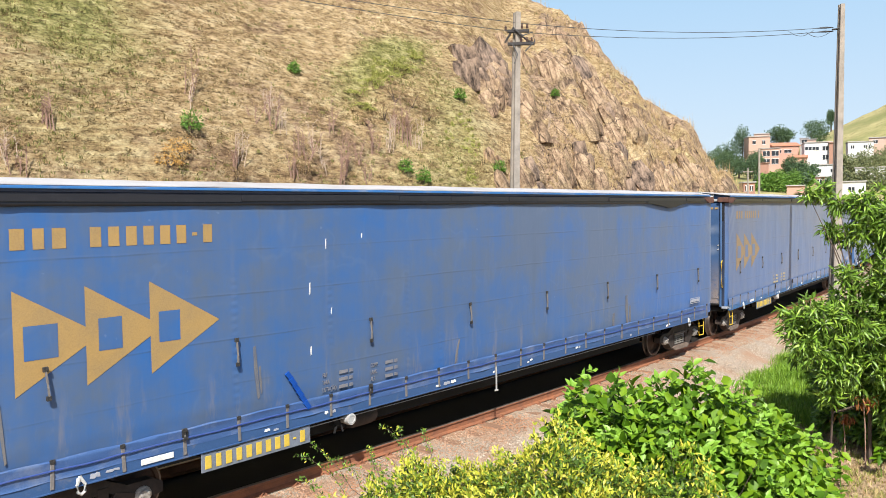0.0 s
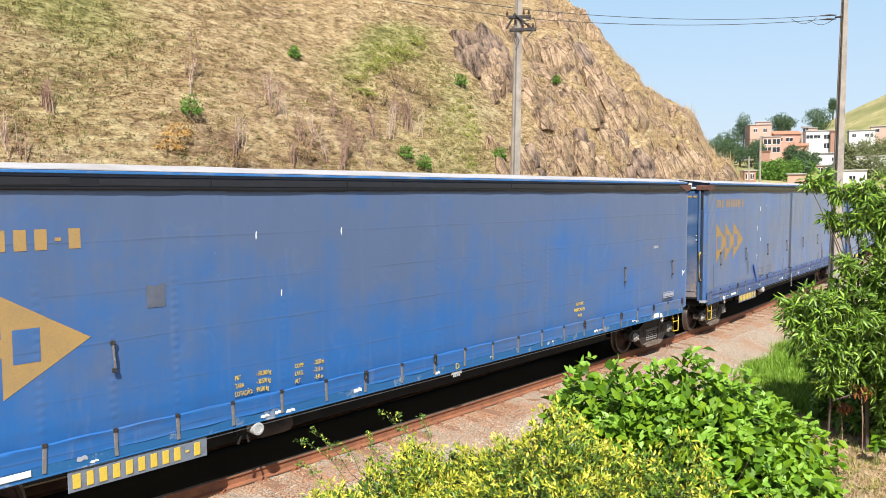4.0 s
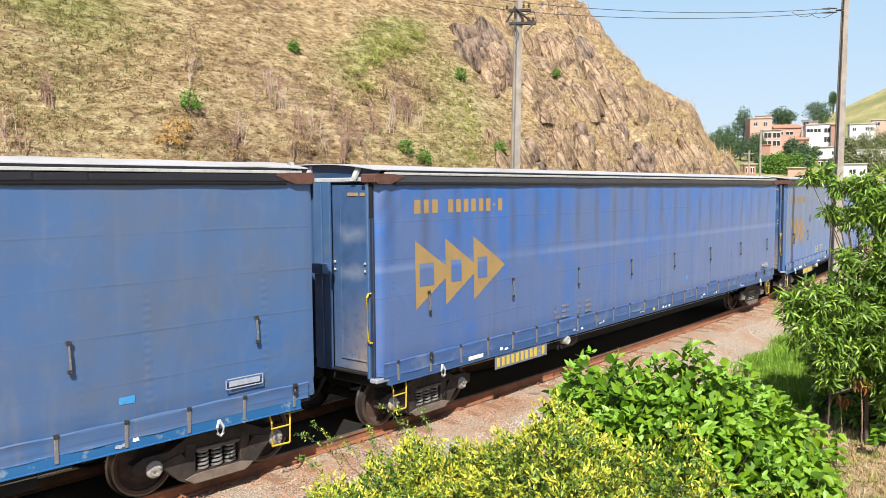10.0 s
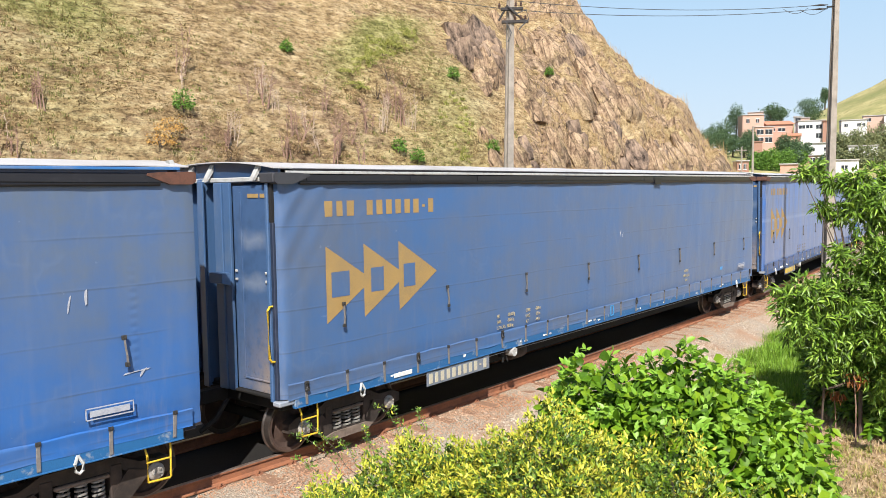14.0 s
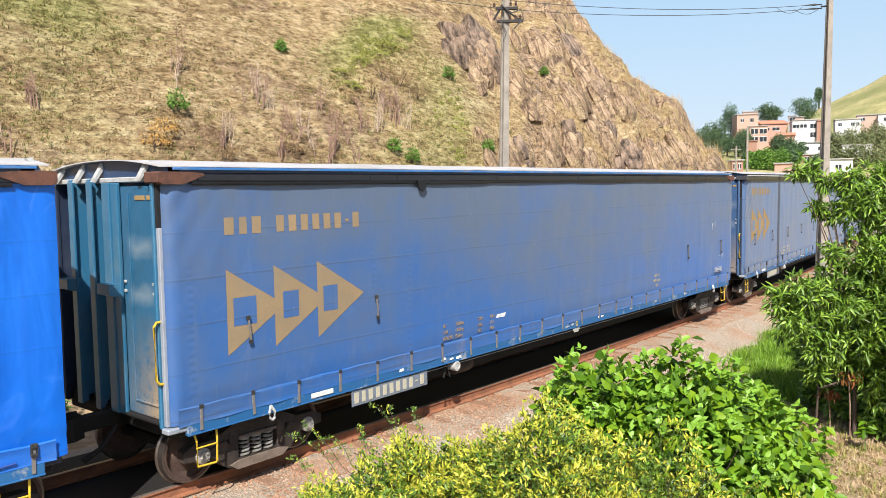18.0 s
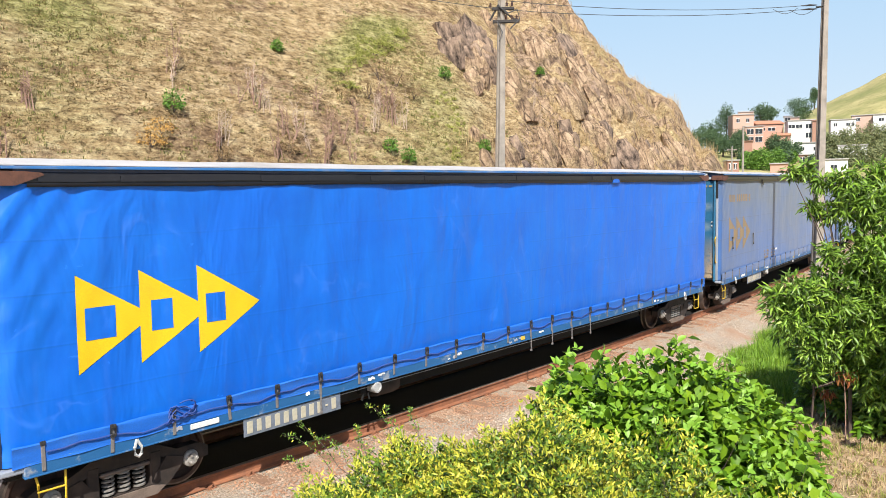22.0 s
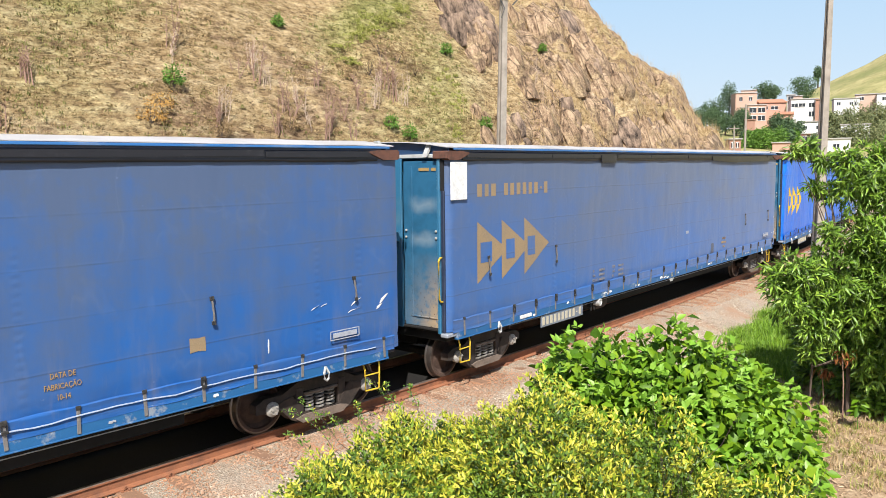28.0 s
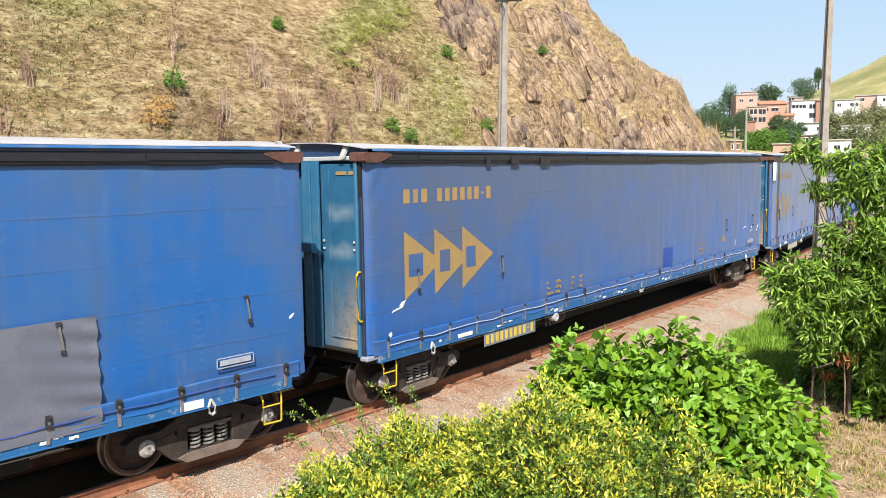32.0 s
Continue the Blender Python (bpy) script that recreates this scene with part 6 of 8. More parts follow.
def extra_slash(P, w, rng, cloth):
    for k in range(6):
        t = k / 5
        P("cloth_scrap", Shape().prism([(4.34 + 0.30 * t, 1.62 - 0.46 * t), (4.40 + 0.30 * t, 1.66 - 0.46 * t), (4.48 + 0.30 * t, 1.56 - 0.46 * t), (4.42 + 0.30 * t, 1.52 - 0.46 * t)], "y", -HW - 0.036 - 0.008 * (k % 2), -HW - 0.014).mesh("cloth_scrap", M["patch_blue"]), "bright blue torn repair")
    scratches(P, cloth, [(5.14, 3.32, 3.47, 0, 0.012), (4.83, 2.68, 2.86, 0.0, 0.018), (5.22, 2.36, 2.46, 0, 0.015), (4.83, 1.81, 1.95, 0, 0.02), (5.84, 3.45, 3.53, 0, 0.02)], M["white_mark"])
    runs = [(3.92, 1.36, 2.08, -0.06, 0.05), (3.97, 1.42, 1.8, -0.03, 0.03), (7.98, 1.15, 1.62, 0.12, 0.05), (14.15, 1.1, 1.85, -0.08, 0.10), (14.28, 1.12, 1.6, -0.04, 0.07), (13.5, 1.15, 1.5, 0.0, 0.09), (0.75, 1.25, 1.9, -0.05, 0.03)]
    scratches(P, cloth, runs, M["mud"], "mud_run")
    P("hanging_bar", Shape().box(9.10, 9.14, -HW - 0.03, -HW - 0.02, 0.55, 0.98, 0.003).box(9.07, 9.17, -HW - 0.034, -HW - 0.016, 0.53, 0.56, 0.004).mesh("hanging_bar", M["light_steel"]))
    P("sagging_flap", Shape().prism([(15.0, 3.96), (15.4, 3.93), (15.75, 3.90), (16.3, 3.84), (16.6, 3.86), (16.9, 3.92), (17.4, 3.97), (17.3, 4.0), (15.1, 4.0)], "y", -HW - 0.05, -HW - 0.02).mesh("sagging_flap", M["black_flap"]), "sagging black rubber flap")
    cord_along(P, M["cord"], 0.02)


MAT_FAR = curtain_material("curtain_far_side", (0.03, 0.08, 0.24), (0.10, 0.13, 0.22), seed=9)
MAT_BRIGHT = curtain_material("curtain_bright", (0.001, 0.108, 0.56), (0.003, 0.145, 0.64), 0.7, 0.0, 6.0, 0.1, 0.30, crease=0.16, sheen=0.05, relief=6.0, buckle=0.0)


def make_train():
    tall = {
        4: dict(label="faded lilac-blue curtain-sided wagon with a small pennant mark", c=((0.030, 0.105, 0.270), (0.087, 0.116, 0.186)), streak=0.3, low=0.6, ink="ochre_pale"),
        3: dict(label="faded lilac-blue curtain-sided wagon with a bleached pennant mark", c=((0.028, 0.105, 0.290), (0.085, 0.113, 0.186)), streak=0.4, low=0.6, ink="ochre_pale"),
        2: dict(data_ink="faint_print", hem="hem", label="blue curtain-sided wagon with dark streaks and a torn patch", c=((0.010, 0.109, 0.364), (0.077, 0.119, 0.203)), bias=0.66, streak=0.5, low=0.0, grime=0.75, extra=extra_slash, sill="sill_dark"),
        1: dict(dated="yellow_mark", hooks=(1.17, 3.58, 15.60, 18.0), drop=-0.2, clear=True, data_ink="yellow_mark", label="grey-blue curtain-sided wagon with bright blue hem", c=((0.010, 0.115, 0.364), (0.077, 0.121, 0.224)), bias=0.6, streak=0.5, low=0.45, extra=extra_stain, webbing="strap_pale"),
        0: dict(rail="rail_grey", edge="light_steel", extra=extra_streaky, data_ink="faint_print", hem="hem", label="streaky blue curtain-sided wagon with rusty corner covers", c=((0.010, 0.119, 0.426), (0.081, 0.135, 0.288)), bias=0.66, bands=0.62, streak=0.9, low=-0.25, sill="sill_dark", buckles=0.12),
        -1: dict(dated="data_ink", edge="light_steel", extra=extra_bleached, clear=True, label="bleached blue curtain-sided wagon with ochre pennants", c=((0.014, 0.120, 0.358), (0.087, 0.124, 0.202)), bias=0.66, plate_ink="plate_ink", streak=0.3, low=0.0, sill="sill_blue", buckles=0.15, bracket="rail_grey", corner=1.2),
        -2: dict(dated="data_ink", hooks=(1.17, 3.58, 15.60, 18.0), drop=-0.2, clear=True, data_ink="ochre_pale", strip="strip_grey", label="grey-lilac curtain-sided wagon with a blue hem", c=((0.012, 0.112, 0.385), (0.091, 0.130, 0.202)), extra=extra_torn, end="end_teal", bias=0.6, plate_ink="plate_ink", streak=0.4, low=0.5, ink="ochre_pale", webbing="strap_pale", lean=0.05, buckles=0.0),
        -3: dict(label="bright blue new curtain on a freight wagon with yellow pennants", c=None, end="end_teal", plate_ink="plate_ink", hang=False, number=False, maker=False, drop=-0.1, hem="hem_blue", ink="new_yellow", extra=extra_bright, corner=2.2, buckles=0.85, data=False, wrinkle=2.4),
        -4: dict(dated="ochre", end="end_teal", hooks=(1.17, 3.58, 15.60, 18.0), drop=-0.2, data_ink="faint_print", label="slate-blue curtain-sided wagon with a white tape patch", c=((0.009, 0.112, 0.395), (0.078, 0.116, 0.206)), bias=0.6, plate_ink="plate_ink", streak=0.18, low=0.5, extra=extra_taped, lean=0.05, buckles=0.9, webbing="strap_pale", ink="ochre_pale"),
        -5: dict(dated="ochre", end="end_teal", hooks=(1.17, 3.58, 15.60, 18.0), drop=-0.2, clear=True, data_ink="ochre", label="dark slate-blue curtain-sided wagon with a bright repair patch", c=((0.008, 0.099, 0.354), (0.065, 0.103, 0.194)), bias=0.55, streak=0.5, low=0.4, extra=extra_slate, lean=0.05, buckles=0.1, webbing="strap_pale"),
        -6: dict(dated="ochre", hooks=(1.17, 3.58, 15.60, 18.0), drop=-0.2, label="slate-blue curtain-sided wagon with a grey tarpaulin patch", c=((0.006, 0.103, 0.354), (0.056, 0.114, 0.234)), bias=0.5, streak=0.45, low=0.2, extra=extra_patched, lean=0.05, buckles=0.9, webbing="strap_pale"),
    }
    for i, spec in tall.items():
        c = spec["c"]
        spec["mat"] = MAT_BRIGHT if c is None else curtain_material("curtain_%d" % (i + 7), c[0], c[1], spec.get("streak", 0.5), spec.get("low", 0.0), i + 7.0, spec.get("grime", 0.3), spec.get("lines", 0.5), spec.get("bands", 0.0), spec.get("bias", 0.5))
        spec["cloth"] = "bright blue tarpaulin curtain with drag wrinkles" if c is None else "sun-bleached blue tarpaulin side curtain"
        freight_wagon(i, spec)


# small departures of the train from its even run, in metres
DRIFT_AT = (0, 1, 2, 3, 6, 8, 10, 12, 13, 14, 17, 18, 21, 25, 28, 31, 32)
DRIFT = (-0.13, -0.06, -0.02, 0.0, 0.04, 0.02, -0.02, -0.06, -0.08, -0.12, 0.0, 0.03, 0.03, -0.02, 0.04, 0.09, 0.08)


def travelled(t):
    """Where the lead end of the middle wagon stands along the track."""
    drift = float(np.interp(t, DRIFT_AT, DRIFT))
    return drift - 38.0784 + t * (4.530485 + t * (0.012995 + t * (-7.3596e-4 + t * (1.40583e-5 - 7.821e-8 * t))))


def wagon_pose(t, index):
    s = travelled(t) + index * PITCH
    a, b = on_arc(s + BOGIE_A), on_arc(s + BOGIE_B)
    u = (b - a).normalized()
    c = a + u * (WAGON_L / 2 - BOGIE_A)
    return Matrix.Translation(c) @ Matrix.Rotation(math.atan2(u.y, u.x), 4, "Z")


# ---- poles and wires ----


def concrete_pole(base, top, label, w0=0.30, w1=0.17, slot=True):
    """Tapered double-T concrete pole with slots through its web."""
    b, t = Vector(base), Vector(top)
    ob = thing("utility_pole", label, "utility pole", "concrete poles by the track", Matrix.Translation(b))
    h = (t - b).length
    lean = (t - b).normalized().to_track_quat("Z", "Y").to_matrix().to_4x4()
    rows = [(0.0, w0), (h, w1)]

    def web(name, x0, x1, y0, y1):
        s, v = Shape(), []
        for z, w in rows:
            v += [(x0 * w, y0 * w, z), (x1 * w, y0 * w, z), (x1 * w, y1 * w, z), (x0 * w, y1 * w, z)]
        s.put(v, [(3, 2, 1, 0), (4, 5, 6, 7), (0, 1, 5, 4), (1, 2, 6, 5), (2, 3, 7, 6), (3, 0, 4, 7)])
        part(name, s, M["pole"], ob, "weathered concrete " + name, lean @ Matrix.Rotation(radians(34), 4, "Z"))
    web("flange", -0.5, -0.22, -0.36, 0.36)
    web("flange", 0.22, 0.5, -0.36, 0.36)
    web("web", -0.22, 0.22, -0.09, 0.09)
    hole = shared("slot", lambda: Shape().box(-0.03, 0.03, -0.016, 0.01, -0.06, 0.06, 0.008), M["iron"])
    k = 1.2
    while k < h - 0.2:
        w = w0 + (w1 - w0) * k / h
        part("slot", hole, None, ob, "", lean @ Matrix.Rotation(radians(34), 4, "Z") @ Matrix.Translation((0, -0.09 * w, k)))
        k += 0.4
    return ob, lean


def make_poles():
    far, m = concrete_pole((17.19, 13.76, -0.55), (17.29, 13.60, 9.2), "weathered concrete utility pole with a crossarm behind the track", 0.30, 0.19)
    z = 9.28
    arm = Shape().box(-0.06, 0.66, -0.17, -0.08, z - 0.44, z - 0.36, 0.01).tube([(-0.14, -0.12, z - 0.36), (0.1, -0.12, z + 0.05)], 0.03, 5)
    turn = Matrix.Rotation(radians(-51.5), 4, "Z")
    part("crossarm", arm, M["iron"], far, "dark crossarm", turn)
    part("crossarm", Shape().box(-0.08, 0.52, -0.17, -0.09, z - 0.1, z - 0.02, 0.01).tube([(0.1, -0.13, z - 0.05), (0.6, -0.13, z - 0.4)], 0.025, 5), M["iron"], far, "", turn)
    for x, zz in ((0.3, z - 0.35), (0.45, z - 0.35), (0.58, z - 0.35), (-0.12, z - 0.02), (0.32, z - 0.0), (0.46, z - 0.0)):
        part("insulator", Shape().turned([(0.0, 0.0), (0.025, 0.0), (0.04, 0.03), (0.022, 0.045), (0.042, 0.07), (0.022, 0.09), (0.025, 0.115), (0.0, 0.12)], (x, -0.13, zz), "z", 10), M["porcelain"], far, "", turn)
    part("connector", Shape().tube([(0.1, -0.2, z), (0.35, -0.22, z - 0.2), (0.6, -0.15, z - 0.1), (0.66, -0.15, z - 0.35), (0.4, -0.2, z - 0.62)], 0.018, 5).tube([(0.05, -0.2, z - 0.4), (0.2, -0.2, z - 0.7), (0.1, -0.2, z - 0.95)], 0.014, 5), M["wire"], far, "", turn)
    near, m2 = concrete_pole((26.74, 8.36, -0.55), (26.76, 8.25, 10.1), "tall weathered concrete utility pole between bushes and track", 0.36, 0.18)
    part("clevis", Shape().tube([(-0.14, 0.1, 9.88), (0.0, 0.0, 9.9), (0.14, -0.1, 9.92)], 0.03, 6), M["iron"], near)
    for dz in (0.0, 0.12):
        part("strain_insulator", Shape().tube([(-0.06, 0.10, 9.84 + dz), (-0.2, 0.28, 9.84 + dz), (-0.36, 0.5, 9.83 + dz)], [0.012, 0.032, 0.012], 8), M["iron"], near, "dark strain insulator")
    for k in range(2):
        part("jumper_loop", Shape().tube([(-0.045 * i - 0.1 - 0.3 * k, 0.16 + 0.06 * i + 0.42 * k, 9.84 - 0.16 * math.sin(math.pi * i / 10) + 0.05 * k) for i in range(11)], 0.008, 5), M["wire"], near)
    # spans: between the poles, and on to the left over the slope
    a, b = Vector((26.62, 8.5, 9.30)), Vector((17.25, 13.65, 8.68))
    for k, (dz, dx) in enumerate(((0.0, 0.0), (0.11, 0.25))):
        pts = []
        for i in range(25):
            t = i / 24
            p = a.lerp(b, t)
            p.z += dz * (1 - t * 0.2) - 0.2 * 4 * t * (1 - t) + (0.18 * t if k else 0)
            p.x += dx * t
            pts.append(tuple(p))
        ob = thing("overhead_wire", "thin dark overhead wire between concrete poles", "wire", "overhead wires", data=Shape().tube(pts, 0.009, 5).mesh("overhead_wire", M["wire"]))
    c = Vector((-12.0, 26.0, 13.2))
    for k in range(2):
        pts = []
        for i in range(30):
            t = i / 29
            p = b.lerp(c, t)
            p.z += 0.25 * k - 0.9 * 4 * t * (1 - t) * (1 + 0.1 * k)
            pts.append(tuple(p))
        thing("overhead_wire", "thin dark overhead wire above the grassy slope", "wire", "overhead wires", data=Shape().tube(pts, 0.009, 5).mesh("overhead_wire", M["wire"]))


# ---- plants ----


def stems(rng, base, count, height, spread, r0, curl=0.15, forks=0, levels=5):
    """A Shape of curved stems, and their points (for hanging leaves on)."""
    s, ends = Shape(), []
    for i in range(count):
        a = rng.uniform(0, 6.283)
        h = height * rng.uniform(0.6, 1.1)
        out = spread * rng.uniform(0.3, 1.0)
        pts = []
        for k in range(levels + 1):
            t = k / levels
            pts.append((base[0] + math.cos(a) * out * t ** 1.3 + rng.uniform(-curl, curl) * t * 0.3,
                        base[1] + math.sin(a) * out * t ** 1.3 + rng.uniform(-curl, curl) * t * 0.3, base[2] + h * t))
        s.tube(pts, [r0 * (1 - 0.8 * k / levels) for k in range(levels + 1)], 5)
        ends += pts[1:]
        for f in range(forks):
            k = rng.randrange(1, levels)
            p = Vector(pts[k])
            b = a + rng.uniform(-1.4, 1.4)
            ln = h * rng.uniform(0.18, 0.4)
            q = [p, p + Vector((math.cos(b) * ln * 0.4, math.sin(b) * ln * 0.4, ln * 0.45)), p + Vector((math.cos(b) * ln * 0.65, math.sin(b) * ln * 0.65, ln))]
            s.tube(q, [r0 * 0.45, r0 * 0.3, r0 * 0.1], 4)
            ends += [tuple(v) for v in q[1:]]
    return s, ends


def lumpy(rng, n, centre, radii, shell=0.55, lump=0.25, seed=0.0, flat=0.0):
    """Points in an uneven rounded volume, and their outward directions."""
    d = rng.normal(size=(n, 3))
    d /= np.linalg.norm(d, axis=1)[:, None]
    d[:, 2] = np.where(d[:, 2] < flat, np.abs(d[:, 2]) * 0.5 + flat, d[:, 2])
    d /= np.linalg.norm(d, axis=1)[:, None]
    k = 1 + lump * fast_noise(d[:, 0] * 2.3 + d[:, 2] * 1.1, d[:, 1] * 2.3 - d[:, 2] * 1.7, seed, 3) + 0.5 * lump * fast_noise(d[:, 0] * 6 + d[:, 2] * 3, d[:, 1] * 6 + d[:, 2] * 2, seed + 3, 2)
    r = (1 - shell * rng.random(n) ** 1.6) * k
    return np.asarray(centre) + d * r[:, None] * np.asarray(radii), d


def leaf_mesh(name, rng, pts, d, length, width, mat, hang=0.3, wild=0.7, droop=0.2, fold=0.25, face=0.7):
    n = len(pts)
    dirs = d + rng.normal(size=(n, 3)) * wild
    dirs[:, 2] -= hang
    ups = d * 0.6 + rng.normal(size=(n, 3)) * face + np.array([-0.25, -0.25, 0.8])
    v, f = leaves(pts, dirs, ups, length * rng.uniform(0.65, 1.25, n), width * rng.uniform(0.7, 1.2, n), fold, droop)
    return raw_mesh(name, v, f, mat, True)


def whorls(rng, p, d, k, spread, jitter):
    """k leaves round every sprig tip: their base points and directions."""
    q = np.repeat(p, k, 0) + rng.normal(size=(len(p) * k, 3)) * jitter
    e = np.repeat(d, k, 0) + rng.normal(size=(len(p) * k, 3)) * spread
    return q, e


def make_yellow_shrub():
    rng = np.random.default_rng(11)
    prng = random.Random(11)
    spec = [((5.15, 5.35, 0.12), (1.25, 1.25, 1.2), 5200), ((6.0, 4.35, 0.2), (1.25, 1.2, 1.38), 6200), ((6.45, 3.45, 0.1), (1.1, 1.1, 1.36), 4600),
            ((4.35, 5.0, 0.0), (1.3, 1.3, 1.25), 5200), ((5.3, 3.6, 0.05), (1.3, 1.2, 1.32), 5200), ((6.9, 2.6, -0.1), (1.0, 1.1, 1.15), 3000), ((5.8, 5.45, 0.1), (0.85, 0.85, 1.2), 3200)]
    for k, (c, r, n) in enumerate(spec):
        ob = thing("yellow_shrub", "dense shrub of small yellow-green leaves in full sun", "shrub", "yellow-green shrubs", Matrix.Translation((c[0], c[1], -0.5)))
        loc = np.array((0, 0, c[2] + 0.5))
        s, ends = stems(prng, (0, 0, 0), 30, (c[2] + 0.5 + r[2]) * (0.88 if k in (2, 5) else 0.72), r[0] * 0.75, 0.009, 0.3, 3)
        part("branchwork", s, M["bark"], ob, "thin dark branches")
        p, d = lumpy(rng, int(n * (0.30 if k in (2, 5) else 0.52)), loc, r, 0.30, 0.34, k * 3.0, 0.0)
        # tips gather in sprays with gaps between them
        thin = fast_noise((p[:, 0] + c[0]) * 1.5, (p[:, 1] + c[1]) * 1.5, 6.0, 2)
        gap = 0.55 * np.clip(thin + 0.1, -1, 0) + fast_noise(p[:, 0] * 4.2 + p[:, 2] * 2.0, p[:, 1] * 4.2 - p[:, 2] * 3.0, k + 2.0, 2)
        p, d = p[gap > -0.14], d[gap > -0.14]
        q, e = whorls(rng, p, d, 9, 0.8, 0.03)
        part("leaves", leaf_mesh("leaves", rng, q, e, 0.060, 0.021, M["yellow_leaf"], -0.2, 0.3, 0.2), None, ob, "bright yellow-green young leaves")
        # darker green leaves set inside the yellow-green ones
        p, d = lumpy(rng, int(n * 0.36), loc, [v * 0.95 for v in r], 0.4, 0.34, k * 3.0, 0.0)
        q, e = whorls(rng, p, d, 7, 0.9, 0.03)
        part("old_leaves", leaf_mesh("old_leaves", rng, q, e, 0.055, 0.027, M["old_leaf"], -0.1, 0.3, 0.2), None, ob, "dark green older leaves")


def make_sprigs():
    """Long thin shoots that arch out of the shrub over the ballast."""
    rng = np.random.default_rng(5)
    shoots = [((5.25, 6.45, 0.85), (5.46, 7.65, 0.98)), ((5.35, 6.5, 0.9), (5.72, 7.71, 1.06)), ((5.4, 6.4, 0.92), (5.6, 7.2, 0.98)), ((5.9, 6.2, 1.05), (6.3, 7.11, 1.25)), ((5.95, 6.1, 1.1), (6.42, 6.87, 1.25)),
              ((6.1, 6.0, 1.1), (6.54, 6.61, 1.23)), ((5.6, 6.3, 0.95), (5.95, 6.85, 1.1)), ((5.0, 6.45, 0.8), (5.1, 7.1, 0.9))]
    for a, b in shoots:
        base = Vector((a[0] + 0.45, a[1] - 0.9, -0.5))
        ob = thing("shrub_shoot", "long thin shoot with small green leaves over the ballast", "shrub shoot", "shoots at the shrub's edge", Matrix.Translation(base))
        A, B = Vector(a) - base, Vector(b) - base
        bow = rng.uniform(-0.08, 0.08)
        arch = lambda t: A.lerp(B, t) + Vector((bow * math.sin(math.pi * t), 0.3 * bow * math.sin(2 * math.pi * t), 0.09 * math.sin(math.pi * t) + 0.02 * math.sin(9 * t)))
        pts = [Vector((0, 0, 0)), A * 0.5 + Vector((0.1, -0.15, 0.25)), A] + [arch(t) for t in (0.25, 0.5, 0.75, 1.0)]
        part("stem", Shape().tube(pts, [0.006, 0.005, 0.004, 0.0035, 0.003, 0.002, 0.001], 5), M["bark"], ob)
        for mat, n, lo, label in ((M["old_leaf"], 34, 0.0, "small dark green leaves"), (M["yellow_leaf"], 14, 0.0, "small yellow-green leaves"), (M["shrub_leaf"], 26, 0.1, "fresh green leaves")):
            t = lo + (1 - lo) * rng.random(n) ** 0.9
            q = np.array([arch(v) for v in t]) + rng.normal(size=(n, 3)) * (0.014 + 0.022 * (1 - t[:, None]))
            part("leaves", leaf_mesh("leaves", rng, q, rng.normal(size=(n, 3)) + np.array(B - A) * 0.7, 0.04, 0.019, mat, -0.15, 0.5), None, ob, label)


def make_green_bush():
    rng = np.random.default_rng(21)
    prng = random.Random(21)
    spec = [((9.0, 5.45, 0.55), (0.9, 0.9, 1.0), 1100), ((9.55, 4.65, 0.5), (0.92, 0.92, 1.15), 1300), ((9.95, 4.15, 0.3), (0.62, 0.62, 0.85), 560), ((8.75, 4.7, 0.15), (1.0, 1.0, 1.05), 1100), ((9.2, 3.95, -0.05), (0.72, 0.7, 0.95), 620), ((10.45, 3.95, 0.25), (0.6, 0.6, 0.8), 420), ((10.35, 4.4, 0.4), (0.6, 0.6, 0.85), 420), ((9.95, 3.5, -0.1), (0.6, 0.6, 0.75), 400), ((9.0, 3.35, -0.2), (0.6, 0.6, 0.8), 380)]
    for k, (c, r, n) in enumerate(spec):
        ob = thing("broadleaf_bush", "bright green bush with broad pointed leaves", "bush", "broadleaf bushes", Matrix.Translation((c[0], c[1], -0.5)))
        s, ends = stems(prng, (0, 0, 0), 22, c[2] + 0.5 + r[2] * 0.72, r[0] * 0.8, 0.014, 0.25, 3)
        part("stem_clump", s, M["shrub_leaf"], ob, "green stems")
        p, d = lumpy(rng, int(n * 1.25), (0, 0, c[2] + 0.5), r, 0.42, 0.34, k * 5.0 + 1, -0.15)
        gap = fast_noise((p[:, 0] + c[0]) * 3.2 + p[:, 2] * 1.5, (p[:, 1] + c[1]) * 3.2 - p[:, 2] * 2.2, 4.0, 2)
        p, d = p[gap > -0.42], d[gap > -0.42]
        part("leaves", leaf_mesh("leaves", rng, p, d, 0.175, 0.125, M["green_leaf"], 0.75, 0.5, 0.28, 0.22, 0.55), None, ob, "broad pointed green leaves")
        p, d = lumpy(rng, int(n * 0.10), (0, 0, c[2] + 0.52), [v * 1.03 for v in r], 0.06, 0.34, k * 5.0 + 1, 0.45)
        q, e = whorls(rng, p, d, 4, 0.55, 0.02)
        part("young_leaves", leaf_mesh("young_leaves", rng, q, e, 0.12, 0.075, M["young_leaf"], 0.1, 0.3, 0.2, 0.2, 0.6), None, ob, "pale young leaves at the shoot tips")


